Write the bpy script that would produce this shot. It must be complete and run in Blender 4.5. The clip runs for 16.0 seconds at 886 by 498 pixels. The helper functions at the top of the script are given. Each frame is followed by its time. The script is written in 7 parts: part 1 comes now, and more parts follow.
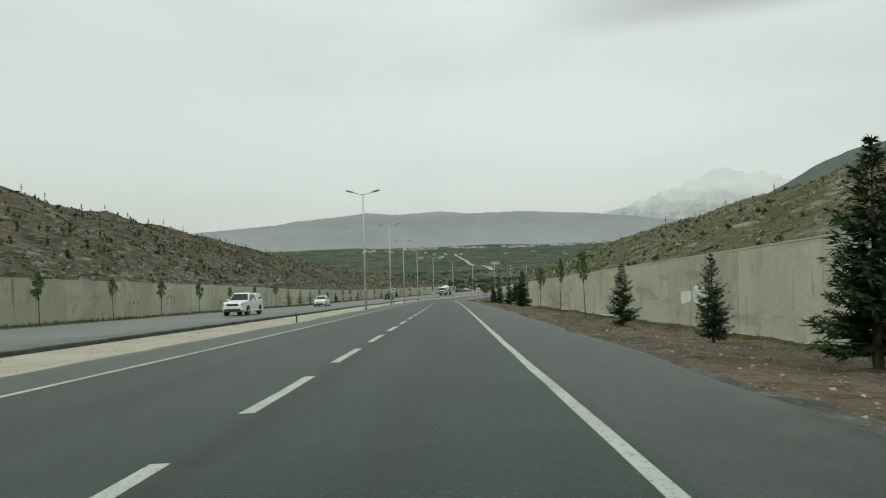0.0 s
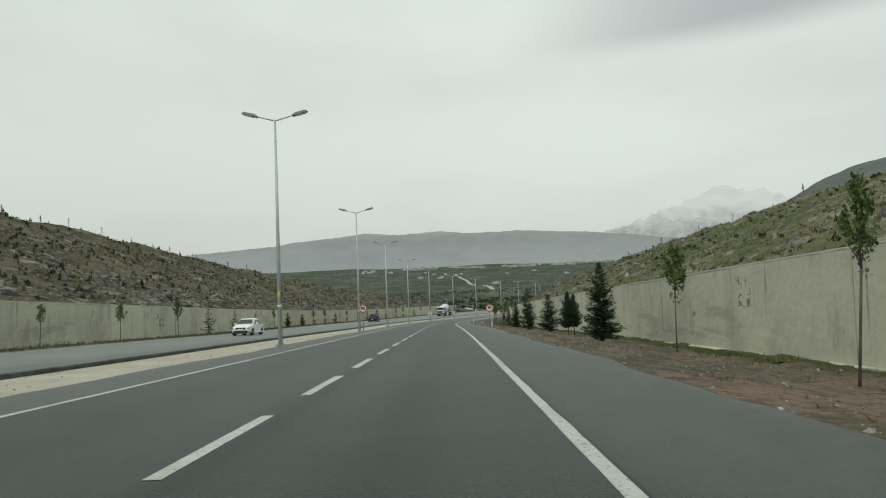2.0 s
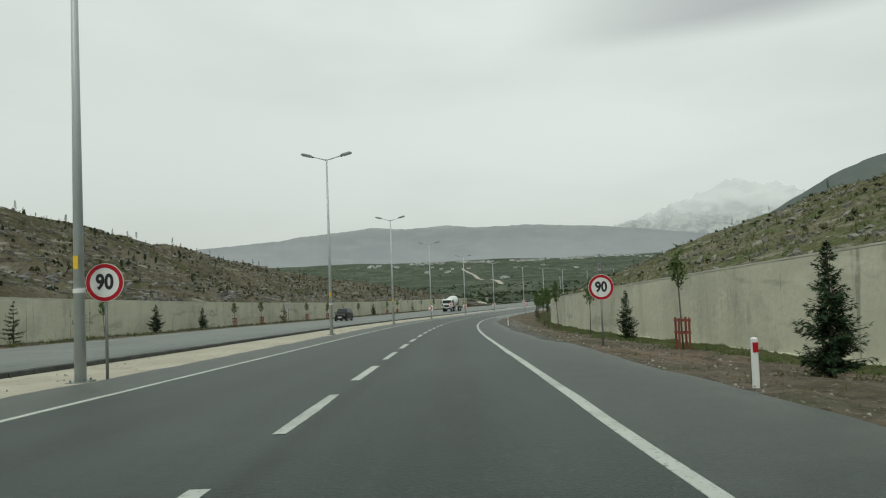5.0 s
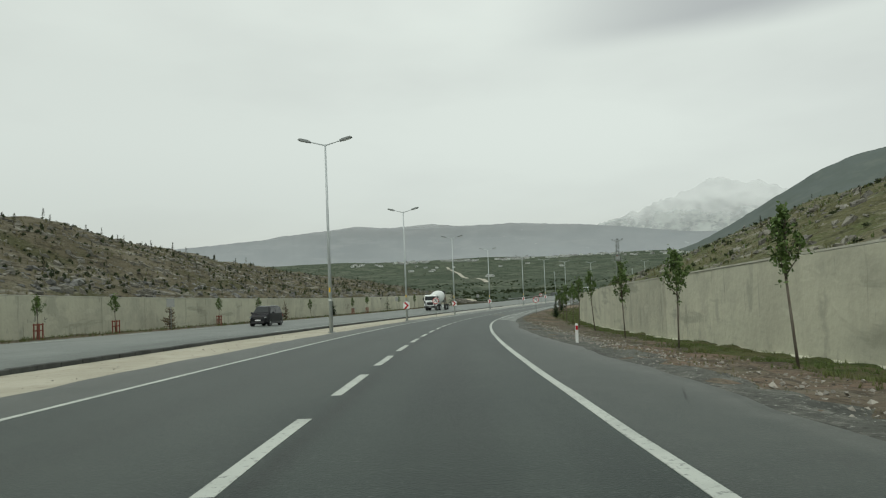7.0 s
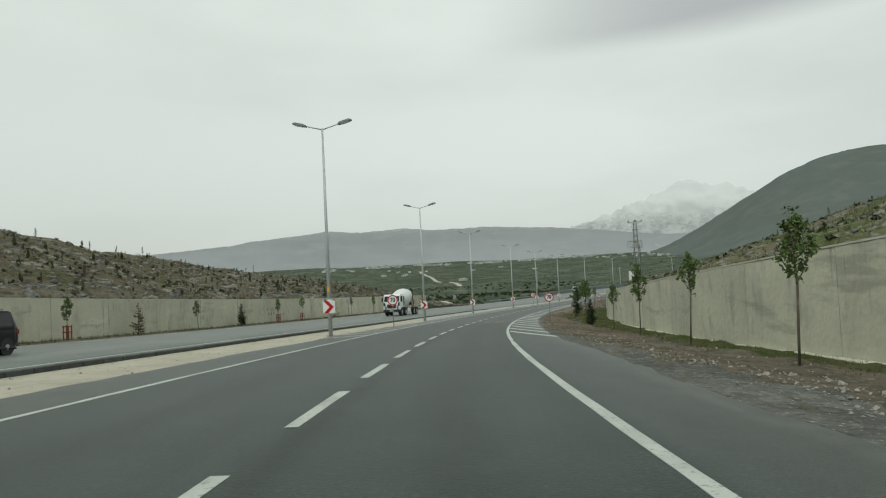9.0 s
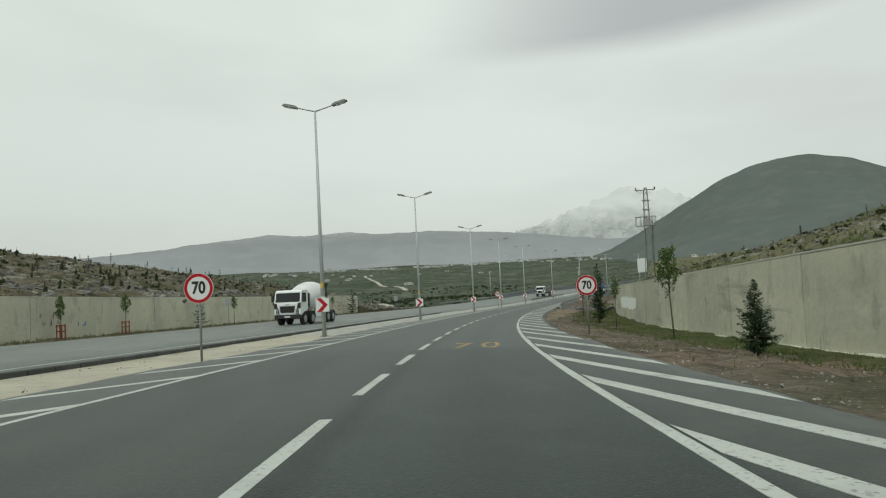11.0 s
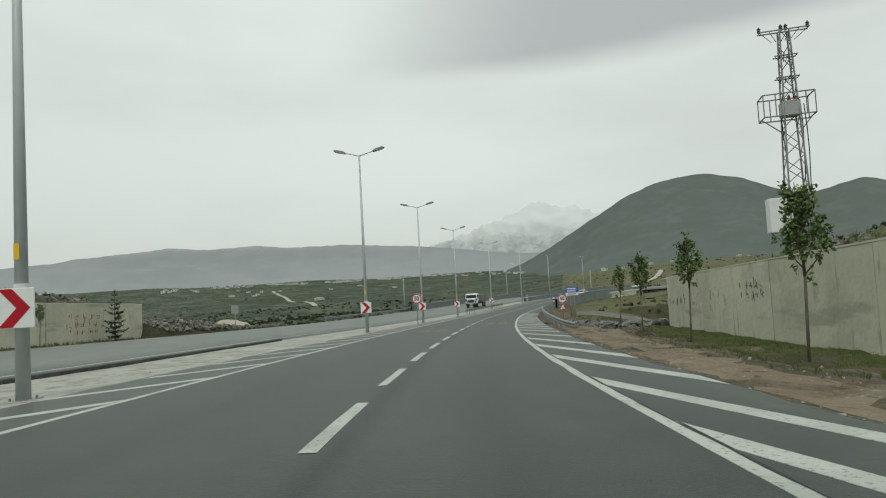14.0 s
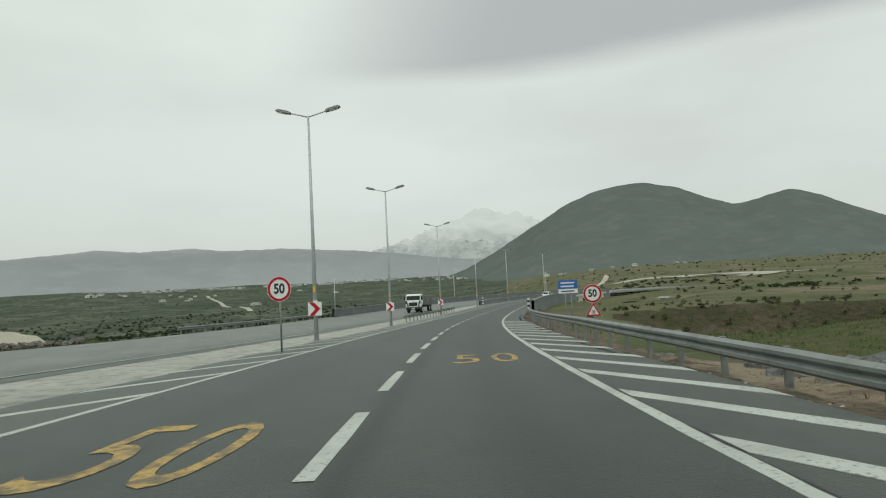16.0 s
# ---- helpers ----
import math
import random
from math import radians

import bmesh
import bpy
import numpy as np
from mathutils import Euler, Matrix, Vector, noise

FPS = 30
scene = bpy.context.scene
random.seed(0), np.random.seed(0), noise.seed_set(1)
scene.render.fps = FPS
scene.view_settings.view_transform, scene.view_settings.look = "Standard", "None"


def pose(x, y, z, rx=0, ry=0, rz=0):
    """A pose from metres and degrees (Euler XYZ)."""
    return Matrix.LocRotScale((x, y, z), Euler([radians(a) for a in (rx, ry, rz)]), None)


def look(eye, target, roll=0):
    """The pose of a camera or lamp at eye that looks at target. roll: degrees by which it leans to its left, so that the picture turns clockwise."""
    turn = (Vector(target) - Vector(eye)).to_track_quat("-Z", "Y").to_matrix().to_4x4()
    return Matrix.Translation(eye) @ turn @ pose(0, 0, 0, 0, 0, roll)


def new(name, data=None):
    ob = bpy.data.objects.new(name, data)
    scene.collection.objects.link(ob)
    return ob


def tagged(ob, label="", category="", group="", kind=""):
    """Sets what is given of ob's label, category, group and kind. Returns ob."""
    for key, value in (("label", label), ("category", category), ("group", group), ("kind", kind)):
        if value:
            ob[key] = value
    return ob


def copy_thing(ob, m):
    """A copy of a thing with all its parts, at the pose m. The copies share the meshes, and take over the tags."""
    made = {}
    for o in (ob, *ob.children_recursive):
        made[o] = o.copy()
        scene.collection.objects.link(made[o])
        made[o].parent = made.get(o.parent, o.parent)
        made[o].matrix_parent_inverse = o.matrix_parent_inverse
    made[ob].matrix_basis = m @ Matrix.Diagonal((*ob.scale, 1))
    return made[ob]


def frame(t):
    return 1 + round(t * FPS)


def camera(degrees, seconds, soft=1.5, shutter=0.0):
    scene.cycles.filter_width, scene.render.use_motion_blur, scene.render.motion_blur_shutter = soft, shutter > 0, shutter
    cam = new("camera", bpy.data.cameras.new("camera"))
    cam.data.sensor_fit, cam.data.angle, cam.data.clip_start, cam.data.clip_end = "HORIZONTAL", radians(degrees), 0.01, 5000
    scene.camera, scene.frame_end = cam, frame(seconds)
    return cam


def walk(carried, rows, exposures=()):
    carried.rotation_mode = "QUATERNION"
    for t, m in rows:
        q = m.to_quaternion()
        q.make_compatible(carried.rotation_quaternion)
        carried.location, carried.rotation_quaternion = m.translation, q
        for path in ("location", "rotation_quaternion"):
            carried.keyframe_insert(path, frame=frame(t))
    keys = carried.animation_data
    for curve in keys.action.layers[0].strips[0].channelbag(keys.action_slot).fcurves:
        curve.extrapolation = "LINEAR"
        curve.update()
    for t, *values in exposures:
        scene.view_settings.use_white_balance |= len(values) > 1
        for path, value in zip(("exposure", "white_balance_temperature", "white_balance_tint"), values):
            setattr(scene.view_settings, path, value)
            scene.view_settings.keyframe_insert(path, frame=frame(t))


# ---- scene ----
cam = camera(70.9, 16.0, soft=1.15)
PATH = [
    (0, (2.193, -3.053, 1.409), (2.164, 6.947, 1.488), -1.63),
    (0.5, (2.278, 5.158, 0.854), (2.291, 15.156, 1.029), -1.67),
    (1, (2.393, 13.209, 0.32), (2.465, 23.207, 0.469), -1.85),
    (1.5, (2.548, 20.952, -0.186), (2.588, 30.95, 0.032), -2.1),
    (2, (2.581, 28.984, -0.703), (2.563, 38.976, -0.296), -2.05),
    (2.5, (2.618, 37.494, -1.247), (2.57, 47.486, -0.844), -2.03),
    (3, (2.624, 45.36, -1.749), (2.502, 55.354, -1.398), -2.26),
    (3.5, (2.58, 53.741, -2.287), (2.366, 63.734, -1.951), -2.28),
    (4, (2.444, 61.53, -2.793), (2.223, 71.522, -2.454), -2.07),
    (4.5, (2.371, 69.678, -3.328), (2.196, 79.67, -2.992), -2.07),
    (5, (2.281, 77.826, -3.872), (2.146, 87.819, -3.539), -2.07),
    (5.5, (2.173, 85.972, -4.425), (2.084, 95.967, -4.094), -2.07),
    (6, (2.056, 94.116, -4.984), (2.031, 104.11, -4.656), -2.07),
    (6.5, (1.949, 102.254, -5.549), (2.021, 112.248, -5.223), -2.07),
    (7, (2.117, 110.245, -6.106), (2.231, 120.24, -5.794), -2.26),
    (7.5, (2.301, 118.463, -6.677), (2.47, 128.458, -6.406), -2.65),
    (8, (2.55, 126.741, -7.246), (2.811, 136.733, -6.934), -2.74),
    (8.5, (2.901, 134.674, -7.785), (3.284, 144.661, -7.448), -2.76),
    (9, (3.307, 142.832, -8.328), (3.862, 152.81, -7.959), -2.8),
    (9.5, (3.818, 151.01, -8.861), (4.558, 160.976, -8.484), -2.83),
    (10, (4.491, 159.173, -9.386), (5.438, 169.121, -9.001), -2.85),
    (10.5, (5.345, 167.317, -9.902), (6.525, 177.239, -9.509), -2.87),
    (11, (6.399, 175.437, -10.407), (7.824, 185.326, -10.007), -2.89),
    (11.5, (7.657, 183.529, -10.9), (9.327, 193.38, -10.491), -2.91),
    (12, (9.062, 191.303, -11.359), (11.002, 201.101, -10.868), -3.07),
    (12.5, (10.755, 199.275, -11.816), (12.935, 209.021, -11.298), -3.05),
    (13, (12.597, 207.191, -12.251), (15.009, 216.881, -11.73), -3.05),
    (13.5, (14.621, 214.947, -12.661), (17.213, 224.589, -12.104), -3.13),
    (14, (16.855, 222.963, -13.064), (19.634, 232.553, -12.496), -3.16),
    (14.5, (19.159, 230.666, -13.432), (22.141, 240.194, -12.855), -3.25),
    (15, (21.706, 238.342, -13.784), (24.933, 247.787, -13.168), -3.1),
    (15.5, (24.233, 245.587, -14.102), (27.675, 254.958, -13.514), -3.0),
    (16, (26.843, 252.442, -14.394), (30.485, 261.735, -13.785), -2.91),
]
walk(cam, [(t, look(eye, target, roll)) for t, eye, target, roll in PATH])

# ---- sky and light: a bright overcast day ----
SUN_ELEV, SUN_TURN = radians(52), radians(205)
world = bpy.data.worlds.new("sky")
scene.world = world
world.use_nodes = True
nt = world.node_tree
bg = nt.nodes["Background"]
bg.inputs[1].default_value = 1.0
sky = nt.nodes.new("ShaderNodeTexSky")
sky.sky_type, sky.sun_disc = "NISHITA", False
sky.sun_elevation, sky.sun_rotation = SUN_ELEV, SUN_TURN
sky_dim = nt.nodes.new("ShaderNodeMix")
sky_dim.data_type, sky_dim.blend_type = "RGBA", "MULTIPLY"
sky_dim.inputs["Factor"].default_value = 1.0
sky_dim.inputs["B"].default_value = (0.09, 0.09, 0.09, 1)
nt.links.new(sky.outputs[0], sky_dim.inputs["A"])
co = nt.nodes.new("ShaderNodeTexCoord")
mp = nt.nodes.new("ShaderNodeMapping")
mp.inputs["Scale"].default_value = (1.1, 1.1, 3.4)
mp.inputs["Location"].default_value = (0.35, 0.1, 0.0)
nt.links.new(co.outputs["Generated"], mp.inputs[0])
cloud = nt.nodes.new("ShaderNodeTexNoise")
cloud.inputs["Scale"].default_value, cloud.inputs["Detail"].default_value, cloud.inputs["Roughness"].default_value = 1.35, 5.0, 0.5
nt.links.new(mp.outputs[0], cloud.inputs[0])
ramp = nt.nodes.new("ShaderNodeValToRGB")
ramp.color_ramp.elements[0].position, ramp.color_ramp.elements[0].color = 0.30, (0.635, 0.68, 0.638, 1)
ramp.color_ramp.elements[1].position, ramp.color_ramp.elements[1].color = 0.60, (0.735, 0.797, 0.738, 1)
nt.links.new(cloud.outputs[0], ramp.inputs[0])
# The overcast is lighter towards the zenith.
sep = nt.nodes.new("ShaderNodeSeparateXYZ")
nt.links.new(co.outputs["Generated"], sep.inputs[0])
lift = nt.nodes.new("ShaderNodeMapRange")
lift.inputs["From Min"].default_value, lift.inputs["From Max"].default_value = 0.3, 0.95
lift.inputs["To Min"].default_value, lift.inputs["To Max"].default_value = 1.0, 1.55
nt.links.new(sep.outputs[2], lift.inputs[0])
over = nt.nodes.new("ShaderNodeMix")
over.data_type, over.blend_type = "RGBA", "MULTIPLY"
over.inputs["Factor"].default_value = 1.0
nt.links.new(ramp.outputs[0], over.inputs["A"])
# It is greyer low over the valley side.
valley = nt.nodes.new("ShaderNodeMapRange")
valley.interpolation_type = "SMOOTHSTEP"
valley.inputs["From Min"].default_value, valley.inputs["From Max"].default_value = -0.55, 0.25
valley.inputs["To Min"].default_value, valley.inputs["To Max"].default_value = 0.95, 1.02
nt.links.new(sep.outputs[0], valley.inputs[0])
grade = nt.nodes.new("ShaderNodeMath")
grade.operation = "MULTIPLY"
nt.links.new(lift.outputs[0], grade.inputs[0])
nt.links.new(valley.outputs[0], grade.inputs[1])
low_sky = nt.nodes.new("ShaderNodeMapRange")
low_sky.interpolation_type = "SMOOTHSTEP"
low_sky.inputs["From Min"].default_value, low_sky.inputs["From Max"].default_value = 0.01, 0.22
low_sky.inputs["To Min"].default_value, low_sky.inputs["To Max"].default_value = 0.86, 1.0
nt.links.new(sep.outputs[2], low_sky.inputs[0])
grade_low = nt.nodes.new("ShaderNodeMath")
grade_low.operation = "MULTIPLY"
nt.links.new(grade.outputs[0], grade_low.inputs[0])
nt.links.new(low_sky.outputs[0], grade_low.inputs[1])
nt.links.new(grade_low.outputs[0], over.inputs["B"])
# A darker deck of cloud hangs above the road ahead.
def world_math(op, a, b):
    n = nt.nodes.new("ShaderNodeMath")
    n.operation = op
    for k, v in enumerate((a, b)):
        if isinstance(v, float):
            n.inputs[k].default_value = v
        else:
            nt.links.new(v, n.inputs[k])
    return n.outputs[0]


def world_step(v, lo, hi):
    n = nt.nodes.new("ShaderNodeMapRange")
    n.interpolation_type = "SMOOTHSTEP"
    n.inputs["From Min"].default_value, n.inputs["From Max"].default_value = lo, hi
    nt.links.new(v, n.inputs[0])
    return n.outputs[0]


height = world_math("ADD", sep.outputs[2], world_math("MULTIPLY", world_math("SUBTRACT", cloud.outputs[0], 0.5), 0.09))
ahead = world_math("ADD", world_math("MULTIPLY", sep.outputs[0], 0.87), world_math("MULTIPLY", sep.outputs[1], 0.5))
deck = world_math("MULTIPLY", world_math("MULTIPLY", world_step(height, 0.305, 0.352), world_step(ahead, 0.52, 0.80)), 0.92)
shade = nt.nodes.new("ShaderNodeMix")
shade.data_type = "RGBA"
nt.links.new(deck, shade.inputs["Factor"])
nt.links.new(over.outputs["Result"], shade.inputs["A"])
shade.inputs["B"].default_value = (0.445, 0.475, 0.468, 1)
veil = nt.nodes.new("ShaderNodeMix")
veil.data_type = "RGBA"
veil.inputs["Factor"].default_value = 0.93
nt.links.new(sky_dim.outputs["Result"], veil.inputs["A"])
nt.links.new(shade.outputs["Result"], veil.inputs["B"])
nt.links.new(veil.outputs["Result"], bg.inputs[0])
sun = new("sun", bpy.data.lights.new("sun", "SUN"))
sun.data.energy, sun.data.angle, sun.data.color = 0.9, radians(25), (1.0, 0.97, 0.92)
sun.matrix_world = pose(0, 0, 80, 90 - math.degrees(SUN_ELEV), 0, 180 - math.degrees(SUN_TURN))


# ---- the road's line: heading (degrees), grade and crossfall at even stations ----
HEAD = [-0.1, 0.64, 0.36, 0.19, -0.58, 1.95, 5.64, 11.43, 15.36, 21.68, 23.01, 28.43, 31.47, 34.0, 41.0, 52.0, 66.0, 78.0, 85.0]
GRADE = [-0.0719, -0.0632, -0.0638, -0.0714, -0.0652, -0.0615, -0.048, -0.037, -0.0328, -0.010, -0.003, -0.007, 0.0, 0.0]
BANK = [0.0108, 0.0076, 0.0078, 0.0047, -0.0109, -0.0116, -0.0102, -0.0036, 0.0173, 0.016, 0.0142, 0.014, 0.0139, 0.0139]
STATION = np.arange(-20.0, 520.1, 1.0)


def spline(step, values):
    u = np.abs((STATION[:, None] - (np.arange(len(values)) * step - 20)[None]) / step)
    m = np.where(u < 1, 2 / 3 - u ** 2 + u ** 3 / 2, np.where(u < 2, (2 - u) ** 3 / 6, 0))
    return (m / m.sum(1, keepdims=True)) @ np.array(values)


R_PSI = np.radians(spline(30, HEAD))
R_G = spline(40, GRADE)
R_X = np.concatenate([[0], np.cumsum(np.sin(R_PSI))])[:-1]
R_Y = np.concatenate([[0], np.cumsum(np.cos(R_PSI))])[:-1]
R_Z = np.concatenate([[0], np.cumsum(R_G)])[:-1]
R_X, R_Y, R_Z = R_X - R_X[20], R_Y - R_Y[20], R_Z - R_Z[20]
R_B = np.interp(STATION, np.arange(len(BANK)) * 40.0 - 20, BANK)


def at(s, o=0.0, h=0.0):
    """Numpy places at station s, offset o to the right, height h over the carriageway's plane."""
    s, o, h = np.broadcast_arrays(np.asarray(s, float), o, h)
    q = np.clip(s, -20, 520)
    ps = np.interp(q, STATION, R_PSI)
    b = np.clip(o, -12, 8) * np.interp(q, STATION, R_B)
    e = s - q
    return np.stack([np.interp(q, STATION, R_X) + o * np.cos(ps) + e * np.sin(ps),
                     np.interp(q, STATION, R_Y) - o * np.sin(ps) + e * np.cos(ps),
                     np.interp(q, STATION, R_Z) + b + h + e * np.interp(q, STATION, R_G)], -1)




# ---- building helpers ----
def mesh_of(name, verts, faces, mats=(), smooth=False, index=None):
    me = bpy.data.meshes.new(name)
    me.from_pydata(np.asarray(verts, float).tolist(), [], [tuple(int(i) for i in f) for f in faces])
    for m in mats if isinstance(mats, (list, tuple)) else [mats]:
        me.materials.append(m)
    if index is not None:
        me.polygons.foreach_set("material_index", np.asarray(index, np.int32))
    if smooth:
        me.polygons.foreach_set("use_smooth", np.ones(len(me.polygons), bool))
    me.update()
    return me


def bm_mesh(name, bm, mat, smooth=False):
    me = bpy.data.meshes.new(name)
    bmesh.ops.recalc_face_normals(bm, faces=bm.faces)
    bm.to_mesh(me)
    bm.free()
    me.materials.append(mat)
    if smooth:
        me.polygons.foreach_set("use_smooth", np.ones(len(me.polygons), bool))
    return me


def part(name, me, parent=None, label="", m=None):
    """One mesh object under a thing or a part, at the pose m in its parent's space."""
    ob = new(name, me)
    ob.parent = parent
    if m is not None:
        ob.matrix_local = m
    return tagged(ob, label)


def thing(name, label, category, m=None, group="", kind="", me=None):
    ob = new(name, me)
    if m is not None:
        ob.matrix_world = m
    return tagged(ob, label, category, group, kind)


def stand(s, o=0.0, h=0.0, turn=0.0):
    """A pose on the road's line: y ahead along the road, x to the right, z up."""
    p = at(s, o, h)
    return pose(p[0], p[1], p[2], 0, 0, -math.degrees(np.interp(s, STATION, R_PSI)) + turn)


def box(bm, x0, x1, y0, y1, z0, z1, m=None):
    v = bmesh.ops.create_cube(bm, size=1)["verts"]
    for p in v:
        p.co = Vector(((x0 + x1) / 2 + p.co.x * (x1 - x0), (y0 + y1) / 2 + p.co.y * (y1 - y0), (z0 + z1) / 2 + p.co.z * (z1 - z0)))
        if m:
            p.co = m @ p.co
    return v


def tube(bm, a, b, r0, r1=None, n=8):
    a, b = Vector(a), Vector(b)
    q = (b - a).to_track_quat("Z", "Y").to_matrix().to_4x4()
    m = Matrix.Translation((a + b) / 2) @ q
    return bmesh.ops.create_cone(bm, cap_ends=True, segments=n, radius1=r0, radius2=r0 if r1 is None else r1, depth=(b - a).length, matrix=m)["verts"]


def lathe(bm, rings, n=24, m=Matrix()):
    """rings of (radius, z) about z."""
    rows = [[bm.verts.new(m @ Vector((r * math.cos(2 * math.pi * k / n), r * math.sin(2 * math.pi * k / n), z))) for k in range(n)] for r, z in rings]
    for a, b in zip(rows, rows[1:]):
        for k in range(n):
            bm.faces.new((a[k], a[(k + 1) % n], b[(k + 1) % n], b[k]))
    bm.faces.new(rows[0][::-1])
    bm.faces.new(rows[-1])


def slab(bm, outline, y0, y1, axis="y"):
    """A flat outline of (u, v) points given depth: in x-z, from y0 to y1."""
    rows = [[bm.verts.new((u, y, v)) for u, v in outline] for y in (y0, y1)]
    n = len(outline)
    bm.faces.new(rows[0])
    bm.faces.new(rows[1][::-1])
    for k in range(n):
        bm.faces.new((rows[0][k], rows[1][k], rows[1][(k + 1) % n], rows[0][(k + 1) % n]))


def bevelled(bm, width, seg=2):
    bmesh.ops.bevel(bm, geom=list(bm.edges), offset=width, segments=seg, affect="EDGES", profile=0.6, clamp_overlap=True)


def grid_mesh(name, pts, mat, smooth=True):
    """A sheet from a rows x columns x 3 array."""
    r, c = pts.shape[:2]
    i = np.arange((r - 1) * (c - 1))
    a = i // (c - 1) * c + i % (c - 1)
    return mesh_of(name, pts.reshape(-1, 3), np.stack([a, a + 1, a + c + 1, a + c], 1), mat, smooth)


def scatter(name, protos, where, scale, mat, rng, tilt=0.25, squash=None):
    """One joined mesh of many small copies of a few prototypes (verts, faces) at the places given."""
    vs, fs, base = [], [], 0
    for p, k in zip(where, scale):
        v, f = protos[rng.integers(len(protos))]
        a, b, c = rng.uniform(0, 2 * math.pi), rng.normal(0, tilt), rng.normal(0, tilt)
        m = np.array(Euler((b, c, a)).to_matrix())
        q = v * (k * (np.ones(3) if squash is None else squash)) @ m.T + p
        vs.append(q)
        fs += [tuple(int(i) + base for i in g) for g in f]
        base += len(v)
    return mesh_of(name, np.concatenate(vs), fs, mat)


def fbm(x, y, scale, octaves=4, seed=0.0):
    out, amp = np.zeros(np.shape(x)), 1.0
    for k in range(octaves):
        f = 2 ** k / scale
        out = out + amp * np.array([noise.noise((a * f + seed, b * f - seed, seed + k)) for a, b in zip(np.ravel(x), np.ravel(y))]).reshape(np.shape(x))
        amp *= 0.5
    return out


# ---- materials ----
def material(name, rough=0.8, metal=0.0, layers=(), base=(0.5, 0.5, 0.5), bump=0.0, bump_scale=40.0, spec=0.5, per_object=0.0, island=0.0, streak=None):
    """Base colour and layers of (colour, noise scale, from, to, strength) laid over it by noise at world size, with fine relief."""
    def cast(c):
        return (c[0] * 0.965, c[1] * 1.005, c[2] * 0.985)

    base, layers = cast(base), [(cast(c), *rest) for c, *rest in layers]
    m = bpy.data.materials.new(name)
    m.use_nodes = True
    t = m.node_tree
    b = t.nodes["Principled BSDF"]
    b.inputs["Roughness"].default_value, b.inputs["Metallic"].default_value = rough, metal
    b.inputs["Specular IOR Level"].default_value = spec
    geo = t.nodes.new("ShaderNodeNewGeometry")
    col = t.nodes.new("ShaderNodeRGB")
    col.outputs[0].default_value = (*base, 1)
    out = col.outputs[0]

    def mix(a, colour, factor, mode="MIX"):
        x = t.nodes.new("ShaderNodeMix")
        x.data_type, x.blend_type = "RGBA", mode
        t.links.new(a, x.inputs["A"])
        if isinstance(colour, tuple):
            x.inputs["B"].default_value = (*colour, 1)
        else:
            t.links.new(colour, x.inputs["B"])
        if isinstance(factor, float):
            x.inputs["Factor"].default_value = factor
        else:
            t.links.new(factor, x.inputs["Factor"])
        return x.outputs["Result"]

    for n, (colour, scale, lo, hi, strength) in enumerate(layers):
        tx = t.nodes.new("ShaderNodeTexNoise")
        tx.inputs["Scale"].default_value, tx.inputs["Detail"].default_value, tx.inputs["Roughness"].default_value = scale if not isinstance(scale, tuple) else 1.0, 6.0, 0.6
        mpn = t.nodes.new("ShaderNodeMapping")
        mpn.inputs["Location"].default_value = (7.3 * n, 3.1 * n, 1.7 * n)
        if isinstance(scale, tuple):
            mpn.inputs["Scale"].default_value = scale
        t.links.new(geo.outputs["Position"], mpn.inputs[0])
        t.links.new(mpn.outputs[0], tx.inputs[0])
        mr = t.nodes.new("ShaderNodeMapRange")
        mr.inputs["From Min"].default_value, mr.inputs["From Max"].default_value, mr.inputs["To Max"].default_value = lo, hi, strength
        t.links.new(tx.outputs[0], mr.inputs[0])
        out = mix(out, colour, mr.outputs[0])
    if per_object or island:
        if per_object:
            rnd = t.nodes.new("ShaderNodeObjectInfo").outputs["Random"]
        else:
            rnd = geo.outputs["Random Per Island"]
        mr = t.nodes.new("ShaderNodeMapRange")
        k = per_object or island
        mr.inputs["To Min"].default_value, mr.inputs["To Max"].default_value = 1 - k, 1 + k
        t.links.new(rnd, mr.inputs[0])
        cb = t.nodes.new("ShaderNodeCombineColor")
        for q in range(3):
            t.links.new(mr.outputs[0], cb.inputs[q])
        out = mix(out, cb.outputs[0], 1.0, "MULTIPLY")
    t.links.new(out, b.inputs["Base Color"])
    if bump:
        tx = t.nodes.new("ShaderNodeTexNoise")
        tx.inputs["Scale"].default_value, tx.inputs["Detail"].default_value = bump_scale, 5.0
        t.links.new(geo.outputs["Position"], tx.inputs[0])
        bp = t.nodes.new("ShaderNodeBump")
        bp.inputs["Strength"].default_value, bp.inputs["Distance"].default_value = bump, 1.2 / bump_scale
        t.links.new(tx.outputs[0], bp.inputs["Height"])
        t.links.new(bp.outputs[0], b.inputs["Normal"])
    return m


